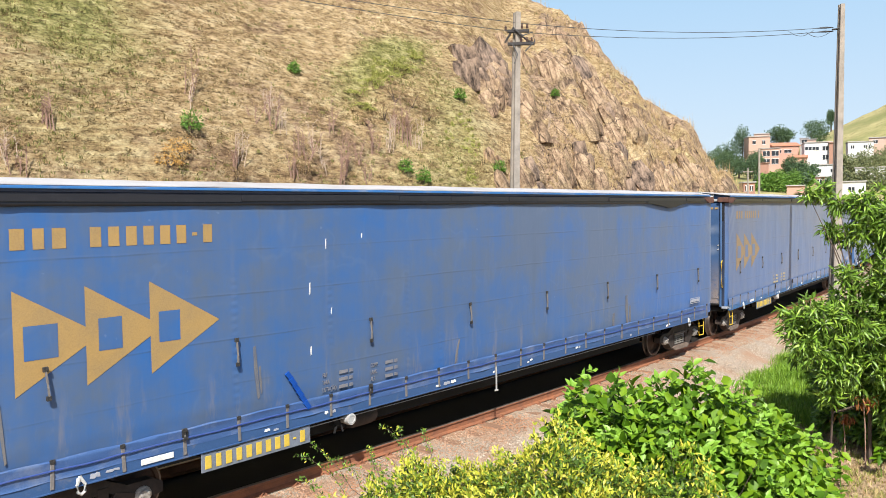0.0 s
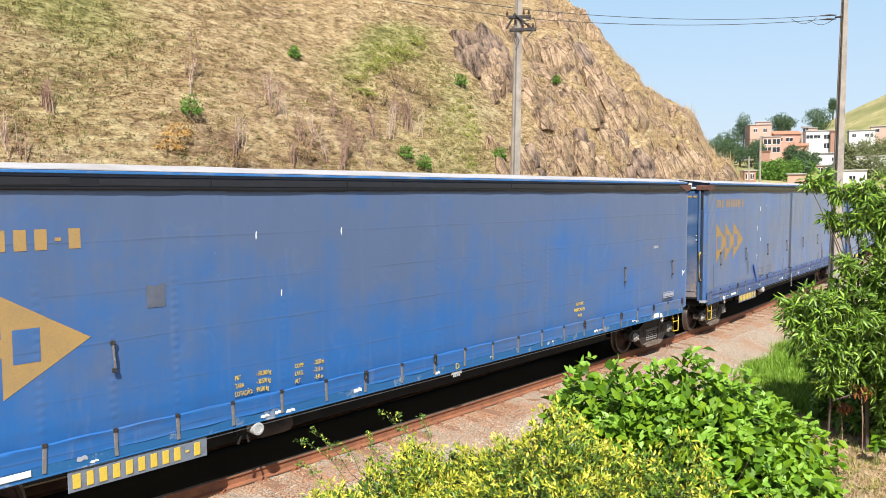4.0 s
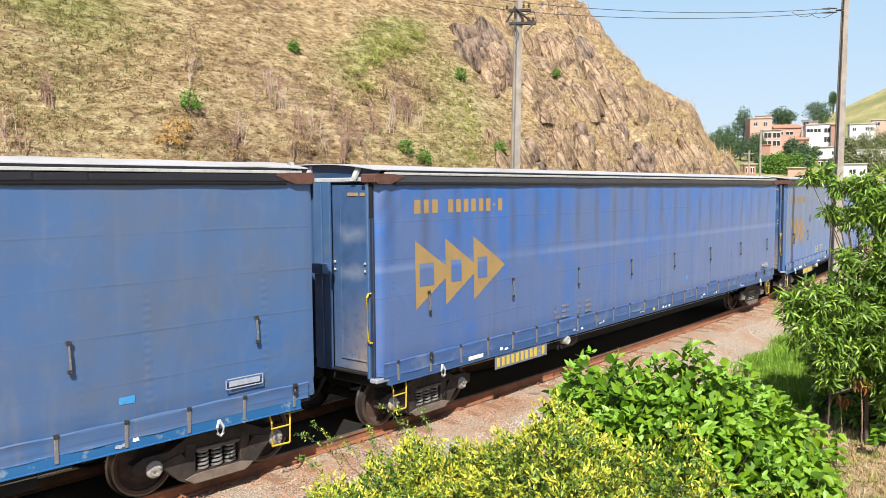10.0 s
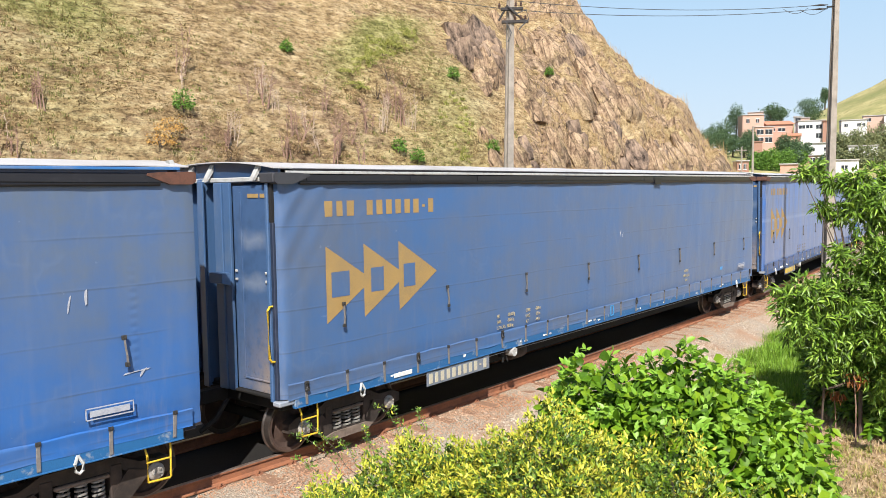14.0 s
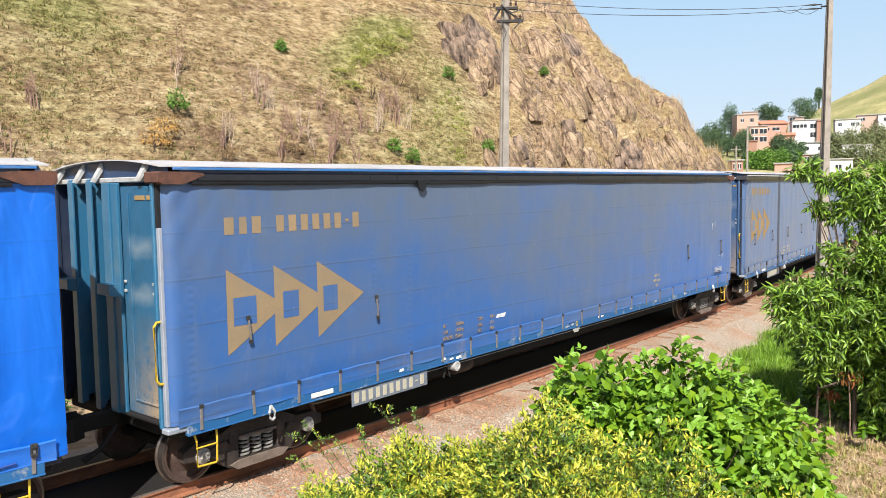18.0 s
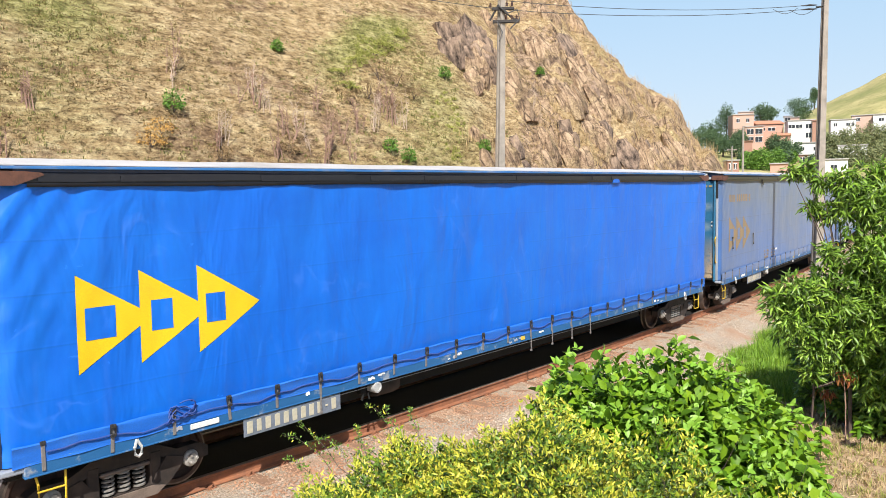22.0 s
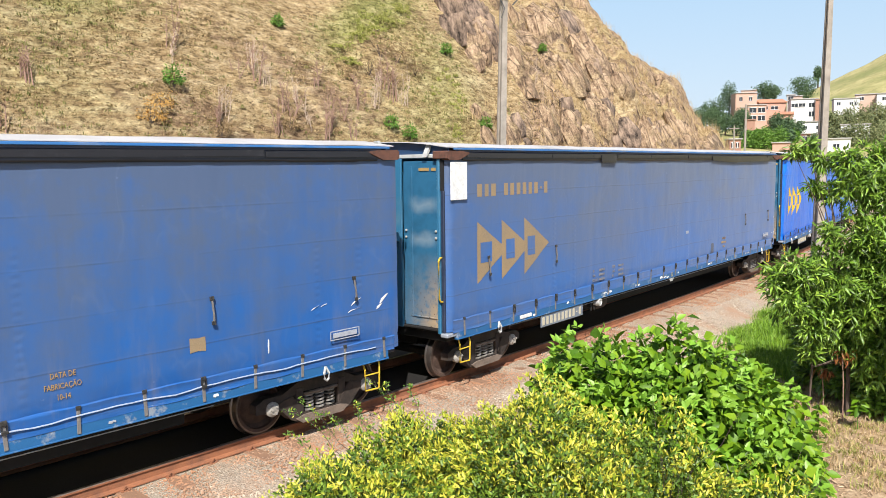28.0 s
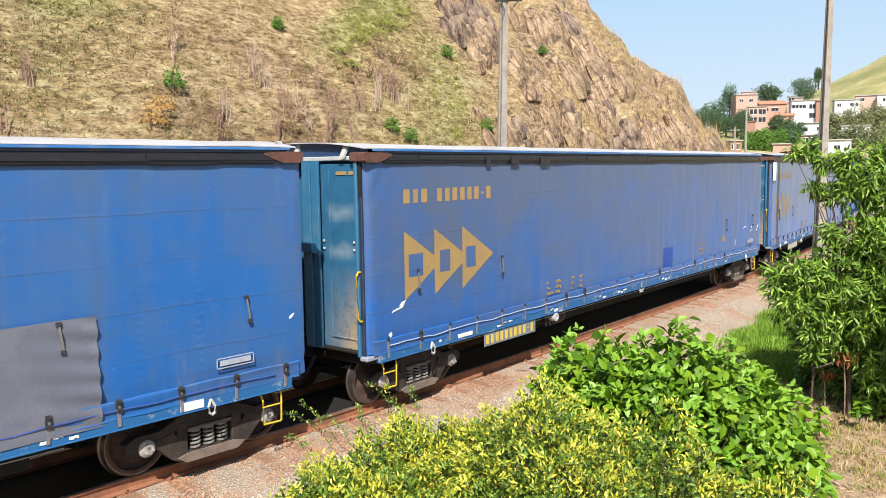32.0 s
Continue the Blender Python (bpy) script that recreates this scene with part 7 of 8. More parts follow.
def make_side_tree():
    """The small tree at the track side: thin stems, whorls of long drooping leaves."""
    rng = np.random.default_rng(31)
    prng = random.Random(31)
    base = Vector((14.5, 3.95, -0.5))
    ob = thing("small_tree", "small leafy tree with long drooping green leaves", "tree", "", Matrix.Translation(base))
    forks = []
    for k, (dx, dy, top) in enumerate(((0.05, 0.0, (-0.35, 0.1, 3.6)), (0.35, -0.35, (0.15, -0.35, 3.9)), (-0.55, 0.45, (-0.8, 0.45, 2.3)))):
        t = Vector(top)
        b = Vector((dx, dy, 0))
        pts = [b, b.lerp(t, 0.35) + Vector((0.06, -0.05, 0.1)), b.lerp(t, 0.7) + Vector((-0.05, 0.04, 0)), t]
        part("trunk", Shape().tube(pts, [0.036, 0.03, 0.02, 0.006] if k < 2 else [0.022, 0.018, 0.012, 0.004], 7), M["bark"], ob, "slim grey-brown stem", smooth=50)
        forks += pts[1:3]
    # lumps at y -1.6 and -1.5 are unseen foliage, added to shade the soil
    lumps = [(0.04, -0.24, 3.96, 0.52), (-0.25, -0.25, 3.15, 0.42), (0.08, -0.42, 2.56, 0.76), (-0.48, 0.12, 2.57, 0.51), (-0.91, 0.51, 2.49, 0.41), (-1.12, 0.80, 2.42, 0.29), (-1.06, 0.63, 2.10, 0.34),
             (-0.62, 0.23, 1.82, 0.41), (0.02, -0.20, 1.78, 0.67), (-0.51, 0.22, 3.2, 0.14), (-0.2, -0.06, 3.97, 0.3), (-0.27, 0.10, 4.36, 0.21), (0.04, -0.27, 4.43, 0.29), (-0.62, 0.59, 4.57, 0.14), (-0.79, 0.77, 4.56, 0.07),
             (-0.45, 0.39, 4.39, 0.12), (-0.50, 0.54, 3.93, 0.10), (-0.32, 0.30, 3.85, 0.13), (-0.87, 0.36, 1.54, 0.20), (0.07, -0.39, 1.02, 0.43), (0.58, -0.84, 2.82, 0.98), (0.35, -0.71, 3.96, 0.58), (0.60, -0.94, 1.39, 0.78), (0.0, -1.6, 2.3, 0.9), (-0.9, -1.5, 2.2, 0.6), (0.1, -0.25, 1.35, 0.42), (0.45, -0.4, 0.85, 0.45), (-0.2, 0.15, 1.4, 0.3), (-0.8, 0.38, 1.25, 0.13)]
    br = Shape()
    for k, (x, y, z, r) in enumerate(lumps):
        c = (x, y, z)
        p, d = lumpy(rng, int(6 + 430 * r ** 1.7), c, (r, r, r), 0.8, 0.5, k * 2.0, -1.0)
        q, e = whorls(rng, p, d * 0.5 + np.array((0, 0, 0.15)), 9, 0.65, 0.02)
        part("crown", leaf_mesh("crown", rng, q, e, 0.17, 0.036, M["tree_leaf"], 0.35, 0.15, 0.35, 0.2), None, ob, "whorls of long pointed leaves")
        b = Vector(c)
        a = min(forks, key=lambda f: (f - b).length + max(0, f.z - b.z) * 2)
        br.tube([a, a.lerp(b, 0.5) + Vector((0, 0, 0.12)), b], [0.014, 0.010, 0.004], 5)
        for j in range(3 + int(8 * r)):
            e = b + Vector((prng.uniform(-1, 1), prng.uniform(-1, 1), prng.uniform(-0.7, 0.8))) * r * 0.8
            br.tube([b, b.lerp(e, 0.5) + Vector((0, 0, 0.04)), e], [0.006, 0.004, 0.0015], 4)
    part("branchwork", br, M["bark"], ob)
    # dense low growth behind and beside the stems
    # the last three low bushes are added to darken the shaded soil
    for k, (x, y, h, w) in enumerate(((16.4, 4.45, 1.5, 0.6), (17.4, 5.0, 1.6, 0.7), (16.3, 3.7, 1.7, 0.8), (18.8, 5.0, 2.0, 0.9), (17.8, 4.2, 2.0, 1.0), (15.5, 3.4, 1.0, 0.5), (20.0, 5.7, 2.0, 0.9), (15.5, 4.15, 0.7, 0.45), (16.0, 4.75, 0.8, 0.45), (14.9, 3.5, 0.6, 0.35))):
        pl = thing("undergrowth_bush", "dark green undergrowth bush behind the small tree", "bush", "undergrowth by the tree", Matrix.Translation((x, y, -0.5)))
        p, d = lumpy(rng, 420, (0, 0, h * 0.45), (w, w, h * 0.6), 0.6, 0.4, k * 4.0, -0.4)
        q, e = whorls(rng, p, d, 4, 0.7, 0.03)
        part("leaves", leaf_mesh("leaves", rng, q, e, 0.15, 0.06, M["tree_leaf"], 0.2, 0.3), None, pl)
        sh, ends = stems(prng, (0, 0, 0), 7, h * 0.7, w * 0.6, 0.012)
        part("stem_clump", sh, M["bark"], pl)
    # thin plants with rusty leaves under it
    for x, y, h in ((14.15, 3.9, 1.25), (14.6, 4.35, 0.75)):
        pl = thing("withered_plant", "withered stem with hanging rust-red leaves", "plant", "withered plants", Matrix.Translation((x, y, -0.5)))
        part("stem", Shape().tube([(0, 0, 0), (0.03, 0.02, h * 0.5), (-0.02, 0.05, h)], [0.014, 0.011, 0.005], 5), M["twig"], pl)
        n = 40
        p = np.array([(rng.normal() * 0.08, rng.normal() * 0.08, h * rng.uniform(0.85, 1.0)) for _ in range(n)])
        part("leaves", leaf_mesh("leaves", rng, p, rng.normal(size=(n, 3)) * 0.5, 0.15, 0.03, M["red_leaf"], 1.2, 0.3), None, pl, "rust-red hanging leaves")
    # broadleaf seedlings in front of it
    for x, y, h in ((13.1, 4.35, 0.62), (13.4, 4.05, 0.45), (12.7, 4.6, 0.85), (13.9, 3.6, 0.5), (12.9, 3.9, 0.35), (15.6, 3.9, 0.9), (15.2, 3.6, 0.7)):
        pl = thing("seedling", "young plant with broad green leaves", "plant", "seedlings by the tree", Matrix.Translation((x, y, -0.5)))
        part("stem", Shape().tube([(0, 0, 0), (0.03, 0.02, h * 0.5), (-0.02, 0.04, h)], [0.01, 0.008, 0.004], 5), M["shrub_leaf"], pl)
        n = 16
        p = np.array([(0, 0.0, h * rng.uniform(0.4, 1.0)) for _ in range(n)])
        d = rng.normal(size=(n, 3)) * np.array((1, 1, 0.25))
        part("leaves", leaf_mesh("leaves", rng, p, d, 0.2, 0.1, M["green_leaf"], 0.0, 0.15), None, pl)


def make_low_plants():
    rng = np.random.default_rng(41)
    # fresh grass between ballast and tree, in clumps
    n = 1900
    c = np.column_stack([rng.uniform(15.9, 25.5, n), rng.uniform(5.0, 9.8, n)])
    mid = 5.85 + (c[:, 0] - 16.5) * 0.40
    off = track_offset(c[:, 0], c[:, 1])
    thick = 1.0 - np.abs(c[:, 1] - mid) / 1.35 + 0.55 * fast_noise(c[:, 0] * 0.7, c[:, 1] * 0.7, 1.0)
    c, thick = c[(off < -2.9) & (thick > 0.25)], thick[(off < -2.9) & (thick > 0.25)]
    k = 46
    c = np.repeat(c, k, 0) + rng.normal(size=(len(c) * k, 2)) * 0.13
    h = np.repeat(np.clip(thick, 0.2, 1.0) * rng.uniform(0.14, 0.34, len(thick)), k)
    p = np.column_stack([c, ground_z(c[:, 0], c[:, 1]) - 0.01])
    v, f = blades(p, h, h * 0.9, np.full(len(p), 0.008), rng)
    tagged(new("grass_patch", raw_mesh("grass_patch", v, f, M["grass"])), "lush green grass patch beside the ballast", "grass", kind="stuff")
    # dry tufts, weeds and litter on the bare soil
    n = 1100
    c = np.column_stack([rng.uniform(9.5, 18, n), rng.uniform(1.5, 6.2, n)])
    keep = fast_noise(c[:, 0] * 0.9, c[:, 1] * 0.9, 8.0) > -0.3
    c = np.repeat(c[keep], 22, 0)
    c = c + rng.normal(size=c.shape) * 0.07
    p = np.column_stack([c, ground_z(c[:, 0], c[:, 1])])
    half = len(p) // 44 * 22
    for name, q, mat, label in (("dry_grass", p[:half], M["straw"], "thin dry straw grass on bare soil"), ("green_weeds", p[half:], M["lime_leaf"], "small fresh weeds on bare soil")):
        v, f = blades(q, np.full(len(q), 0.085), np.full(len(q), 0.15), np.full(len(q), 0.007), rng)
        tagged(new(name, raw_mesh(name, v, f, mat)), label, "grass", kind="stuff")
    n = 15000
    c = np.column_stack([rng.uniform(9.0, 18.5, n), rng.uniform(0.5, 6.2, n)])
    p = np.column_stack([c, ground_z(c[:, 0], c[:, 1]) + 0.012])
    d = rng.normal(size=(n, 3)) * np.array((1, 1, 0.15))
    v, f = leaves(p, d, np.tile((0.0, 0.05, 1.0), (n, 1)) + rng.normal(size=(n, 3)) * 0.3, rng.uniform(0.04, 0.16, n), rng.uniform(0.006, 0.032, n))
    tagged(new("leaf_litter", raw_mesh("leaf_litter", v, f, M["litter"])), "scattered dead leaves and straw on the soil", "leaf litter", kind="stuff")
    # weeds at the ballast's edge
    n = 2600
    s, side = rng.uniform(4, 34, n), -3.35 + rng.normal(size=n) * 0.22
    p = np.array([on_arc(a, b, -0.52) for a, b in zip(s, side)])
    p = p[fast_noise(p[:, 0] * 0.9, p[:, 1] * 0.9, 3.0) > 0.0]
    v, f = blades(p, np.full(len(p), 0.17), np.full(len(p), 0.12), np.full(len(p), 0.007), rng)
    tagged(new("trackside_weeds", raw_mesh("trackside_weeds", v, f, M["olive_tuft"])), "sparse weeds along the edge of the ballast", "weeds", kind="stuff")
    # plants behind the track, at the slope's foot
    for k in range(14):
        s = 0.5 + k * 1.5 + rng.uniform(-0.4, 0.4)
        b = on_arc(s, 5.0 + rng.uniform(-0.4, 0.8), -0.5)
        ob = thing("foot_bush", "leafy green bush at the foot of the slope", "bush", "bushes behind the track", Matrix.Translation(b))
        h = rng.uniform(0.7, 1.5)
        p, d = lumpy(rng, 260, (0, 0, h * 0.45), (0.7, 0.7, h * 0.6), 0.5, 0.35, k * 1.0)
        part("leaves", leaf_mesh("leaves", rng, p, d, 0.15, 0.08, M["shrub_leaf"], 0.1, 0.6), None, ob)
        sh, ends = stems(random.Random(k), (0, 0, 0), 6, h * 0.8, 0.45, 0.012)
        part("stem_clump", sh, M["bark"], ob)


def slope_point(az, r):
    p = spot(az, r)
    return Vector((p.x, p.y, float(hill_z(p.x, p.y))))


def make_hill_cover():
    """Tufts over the slope, saplings, shrubs and rock slabs."""
    rng = np.random.default_rng(51)
    n = 46000
    az = rng.uniform(15, 68, n)
    r = 24 + 44 * rng.random(n) ** 1.25
    x, y = r * np.sin(np.radians(az)), r * np.cos(np.radians(az))
    z = slope_z(x, y)
    dens = fast_noise(x * 0.22, y * 0.22 + z * 0.2, 31.0, 3) + 0.6 * fast_noise(x * 1.2, y * 1.2, 33.0, 2)
    keep = (z > -0.3) & (track_offset(x, y) > 4.2) & (dens > -0.28)
    x, y, z = x[keep], y[keep], z[keep]
    green = lushness(x, y) + 0.22 * rng.normal(size=len(x)) > 0.5
    rock = rocky(x, y) > 0.5
    bear, far = np.degrees(np.arctan2(x, y)), np.hypot(x, y)
    fresh = np.maximum(1.25 - np.hypot((bear - 42.4) / 2.6, (far - 39.8 - (bear - 42.4) * 1.25) / 1.1), 1.05 - np.hypot((bear - 48.2) / 2.6, (far - 39.8) / 3.2))
    lime = fresh + 0.6 * fast_noise(x * 0.9, y * 0.9, 37.0, 3) > 0.42
    green = green & ~lime
    for name, sel, mat, label, h in (("lime_grass", lime, M["lime_leaf"], "fresh yellow-green grass on the slope", 0.13), ("straw_grass", ~green & ~lime, M["straw"], "dry straw-coloured grass tufts on the slope", 0.07), ("olive_grass", green & ~rock, M["olive_tuft"], "olive-green grass tufts on the slope", 0.11)):
        p = np.column_stack([x, y, z - 0.01])[sel]
        hh = np.where(rock[sel], 0.2, h) * rng.uniform(0.6, 1.4, sel.sum())
        rep, wide = (18, 0.024) if name == "lime_grass" else (9, 0.018) if name == "olive_grass" else (5, 0.013)
        q = np.repeat(p, rep, 0) + rng.normal(size=(len(p) * rep, 3)) * np.array((0.07, 0.07, 0.01))
        hh = np.repeat(hh, rep)
        v, f = blades(q, hh, hh * 0.8, np.full(len(q), wide), rng)
        tagged(new(name, raw_mesh(name, v, f, mat)), label, "grass", kind="stuff")


def make_tussocks():
    """Low leafy tussocks that roughen the slope."""
    rng = np.random.default_rng(71)
    n = 21000
    az = rng.uniform(15, 66, n)
    r = 24 + 42 * rng.random(n) ** 1.2
    x, y = r * np.sin(np.radians(az)), r * np.cos(np.radians(az))
    z = slope_z(x, y)
    keep = (z > -0.3) & (track_offset(x, y) > 4.2) & (fast_noise(x * 0.3, y * 0.3 + z * 0.3, 77.0, 3) > -0.1)
    p = np.column_stack([x, y, z - 0.01])[keep]
    size = rng.uniform(0.05, 0.17, len(p)) * rng.uniform(0.5, 1.3, len(p))
    k = 12
    q = np.repeat(p, k, 0) + rng.normal(size=(len(p) * k, 3)) * np.array((1.1, 0.5, 0.05)) * np.repeat(size, k)[:, None]
    q[:, 2] = slope_z(q[:, 0], q[:, 1]) - 0.015
    h = np.repeat(size, k) * 0.38
    v, f = blades(q, h, h * 1.6, np.full(len(q), 0.030), rng)
    tagged(new("tussocks", raw_mesh("tussocks", v, f, M["tussock"])), "small brown and olive tussocks on the slope", "tussocks", kind="stuff")
    # long dry stalks on the nose and along its skyline
    n = 4200
    az = rng.uniform(48, 67, n)
    r = 38 + 36 * rng.random(n)
    x, y = r * np.sin(np.radians(az)), r * np.cos(np.radians(az))
    z = slope_z(x, y)
    keep = (z > 0) & (track_offset(x, y) > 4.2) & (fast_noise(x * 0.4, y * 0.4 + z * 0.3, 81.0, 3) + (az - 56) * 0.03 > 0.1)
    p = np.repeat(np.column_stack([x, y, z - 0.03])[keep], 3, 0)
    p = p + rng.normal(size=p.shape) * 0.1
    h = rng.uniform(0.35, 1.15, len(p)) * rng.uniform(0.5, 1.0, len(p))
    v, f = blades(p, h, h * 0.45, np.full(len(p), 0.012), rng)
    tagged(new("dry_stalks", raw_mesh("dry_stalks", v, f, M["straw"])), "long dry grass stalks among the rocks", "grass", kind="stuff")


def sapling(az, r, height, mat, label, seed, spread=0.35, count=5, forks=6, r0=0.03):
    """A few leaning stems with fine twigs."""
    rng = random.Random(seed)
    b = slope_point(az, r)
    ob = thing("dead_sapling", label, "sapling", "leafless saplings on the slope", Matrix.Translation(b - Vector((0, 0, 0.1))))
    s = Shape()
    for i in range(count):
        a, lean, h = rng.uniform(0, 6.283), rng.uniform(0.05, spread + 0.15), height * rng.uniform(0.45, 1.0)
        pts = [Vector((rng.uniform(-0.2, 0.2), rng.uniform(-0.2, 0.2), 0))]
        for k in range(5):
            a += rng.uniform(-0.5, 0.5)
            pts.append(pts[-1] + Vector((math.cos(a) * lean * rng.uniform(0.3, 1.4), math.sin(a) * lean * rng.uniform(0.3, 1.4), 1.0)) * h / 5)
        s.tube(pts, [r0 * 0.75 * (1 - 0.16 * k) for k in range(6)], 4)
        for k in range(forks):
            p = pts[rng.randrange(1, 5)].lerp(pts[rng.randrange(2, 6)], 0.3)
            c, ln = rng.uniform(0, 6.283), h * rng.uniform(0.08, 0.28)
            q = p + Vector((math.cos(c) * 0.7, math.sin(c) * 0.7, rng.uniform(0.2, 1.0))) * ln
            s.tube([p, p.lerp(q, 0.5) + Vector((0, 0, ln * 0.1)), q], [r0 * 0.35, r0 * 0.25, r0 * 0.1], 3)
    part("stem_clump", s, mat, ob)
    return ob, []


def slope_shrub(az, r, size, mat, label, seed, leaf=0.11, n=420, tall=1.2):
    rng = np.random.default_rng(seed)
    b = slope_point(az, r)
    ob = thing("slope_shrub", label, "shrub", "shrubs on the slope", Matrix.Translation(b - Vector((0, 0, 0.1))))
    p, d = lumpy(rng, n, (0, 0, size * tall * 0.5), (size * 0.5, size * 0.5, size * tall * 0.55), 0.6, 0.35, seed * 1.0, -0.5)
    part("leaves", leaf_mesh("leaves", rng, p, d, leaf, leaf * 0.5, mat, 0.1, 0.7), None, ob)
    s, ends = stems(random.Random(seed), (0, 0, 0), 6, size * tall * 0.8, size * 0.35, 0.02)
    part("stem_clump", s, M["bark"], ob)


def make_hill_plants():
    """Saplings and shrubs, by bearing and distance up the slope."""
    bare = [(28.74, 30.9, 1.5), (28.94, 31.4, 2.2), (31.6, 29.6, 1.5), (32.18, 30.0, 1.4), (33.4, 32.1, 1.6), (34.35, 32.3, 1.8), (35.12, 32.4, 1.8), (36.26, 32.1, 1.6), (36.84, 31.9, 1.7), (37.44, 32.6, 1.9), (39.19, 32.0, 2.8), (39.5, 32.8, 1.8), (38.01, 32.2, 1.8),
            (40.61, 33.7, 2.0), (41.62, 34.5, 1.9), (42.63, 35.3, 2.0), (43.64, 36.5, 2.6), (44.04, 36.5, 2.2), (44.64, 36.6, 1.9), (43.05, 36.8, 1.8), (38.65, 34.0, 1.7), (17.94, 27.0, 1.5), (18.38, 26.8, 1.2), (20.23, 28.1, 1.5), (53.89, 46.4, 1.9), (40.99, 33.1, 1.3), (35.84, 31.1, 1.2), (34.18, 33.0, 1.5)]
    for k, (az, r, h) in enumerate(bare):
        sapling(az, r, h, M["twig_pale"] if k % 3 == 0 else M["twig"], "leafless grey-brown sapling on the dry slope", 100 + k, 0.2 if k % 4 else 0.45, 3 + k % 4, 14, 0.022 + 0.007 * (k % 3))
    for k, (az, r, size) in enumerate([(29.0, 29.9, 0.7), (43.75, 35.0, 0.6), (45.03, 35.2, 0.65), (35.98, 35.7, 0.45), (47.69, 41.9, 0.6), (50.49, 39.2, 0.6), (53.49, 45.2, 0.4), (54.47, 50.0, 0.5)]):
        slope_shrub(az, r, size, M["shrub_leaf"], "small vivid green shrub on the dry slope", 200 + k)
    for k, (az, r, size) in enumerate([(41.48, 38.5, 1.3), (42.69, 39.8, 1.4), (40.67, 36.9, 0.9), (43.89, 41.2, 1.3), (44.5, 42.4, 1.0), (39.89, 37.1, 0.9), (41.06, 36.9, 0.8), (43.09, 40.7, 1.2)]):
        slope_shrub(az, r, size, M["lime_leaf"], "low spreading yellow-green scrub on the slope", 230 + k, 0.10, 300, 0.16)
    for k, (az, r, size) in enumerate([(28.1, 29.0, 1.0), (43.06, 38.2, 1.5), (44.26, 38.7, 1.4), (42.25, 37.0, 1.3), (45.47, 38.8, 1.0), (41.05, 35.9, 1.0), (43.85, 37.4, 1.4), (36.63, 31.6, 0.8), (31.97, 29.4, 0.8), (27.53, 28.5, 0.9)]):
        slope_shrub(az, r, size, M["amber_leaf"] if k in (0, 9) else M["brown_leaf"], "brown withered shrub on the slope", 260 + k, 0.09, 300, 0.7)


def rock_places():
    """Bearing, distance and length of the rock masses on the nose."""
    return [(49.1, 44.8, 1.3), (49.7, 46.3, 1.6), (50.3, 46.5, 1.7), (50.9, 46.1, 1.5), (49.5, 44.6, 1.2), (52.1, 46.4, 1.3), (52.49, 46.1, 1.3), (53.68, 53.7, 1.6), (54.07, 53.2, 1.7), (54.47, 52.7, 1.6), (51.3, 53.8, 1.2), (57.21, 54.3, 1.7), (57.6, 53.9, 1.9),
            (58.0, 53.5, 1.8), (58.39, 52.7, 1.7), (57.42, 51.5, 1.2), (57.82, 49.1, 1.3), (58.41, 49.4, 1.3), (58.98, 50.5, 1.2), (50.29, 39.0, 0.9), (51.9, 40.2, 1.1), (53.1, 41.1, 1.2), (55.09, 43.3, 1.3), (56.27, 44.8, 1.3), (60.54, 50.2, 1.5)]


def make_dark_rocks():
    """Blocky dark outcrops above the grass; some stand in for shaded crevices."""
    rng = random.Random(67)
    for az, r, size in ((48.4, 45.0, 1.0), (48.9, 45.6, 0.9), (50.3, 46.6, 1.1), (50.8, 47.3, 1.0), (50.2, 48.8, 0.7), (57.5, 54.9, 0.9), (57.8, 54.2, 1.0), (58.4, 53.0, 0.8), (54.2, 53.9, 0.6), (56.6, 45.8, 0.7), (59.1, 47.9, 0.7), (62.1, 53.9, 0.7)):
        for k in range(3):
            b = slope_point(az + rng.uniform(-0.5, 0.5), r + rng.uniform(-0.8, 0.8))
            bm = bmesh.new()
            for i in range(16):
                c = Vector((1 if i & 1 else -1, 1 if i & 2 else -1, (-1, -0.2, 0.4, 1)[i // 4]))
                bm.verts.new(((c.x * rng.uniform(0.5, 1) + rng.uniform(-0.3, 0.3)) * size * 0.62, (c.y * rng.uniform(0.5, 1)) * size * 0.42, (c.z + rng.uniform(-0.25, 0.25)) * size * 0.85))
            bmesh.ops.convex_hull(bm, input=bm.verts)
            bmesh.ops.delete(bm, geom=[v for v in bm.verts if not v.link_faces], context="VERTS")
            me = bpy.data.meshes.new("rock_block")
            bm.to_mesh(me)
            bm.free()
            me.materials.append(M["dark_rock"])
            m = Matrix.Translation(b) @ Matrix.Rotation(radians(-az), 4, "Z") @ Matrix.Rotation(radians(rng.uniform(-25, -5)), 4, "Y")
            thing("rock_block", "dark purplish-brown rock block in the slope", "rock", "dark rocks on the hill", m, me)


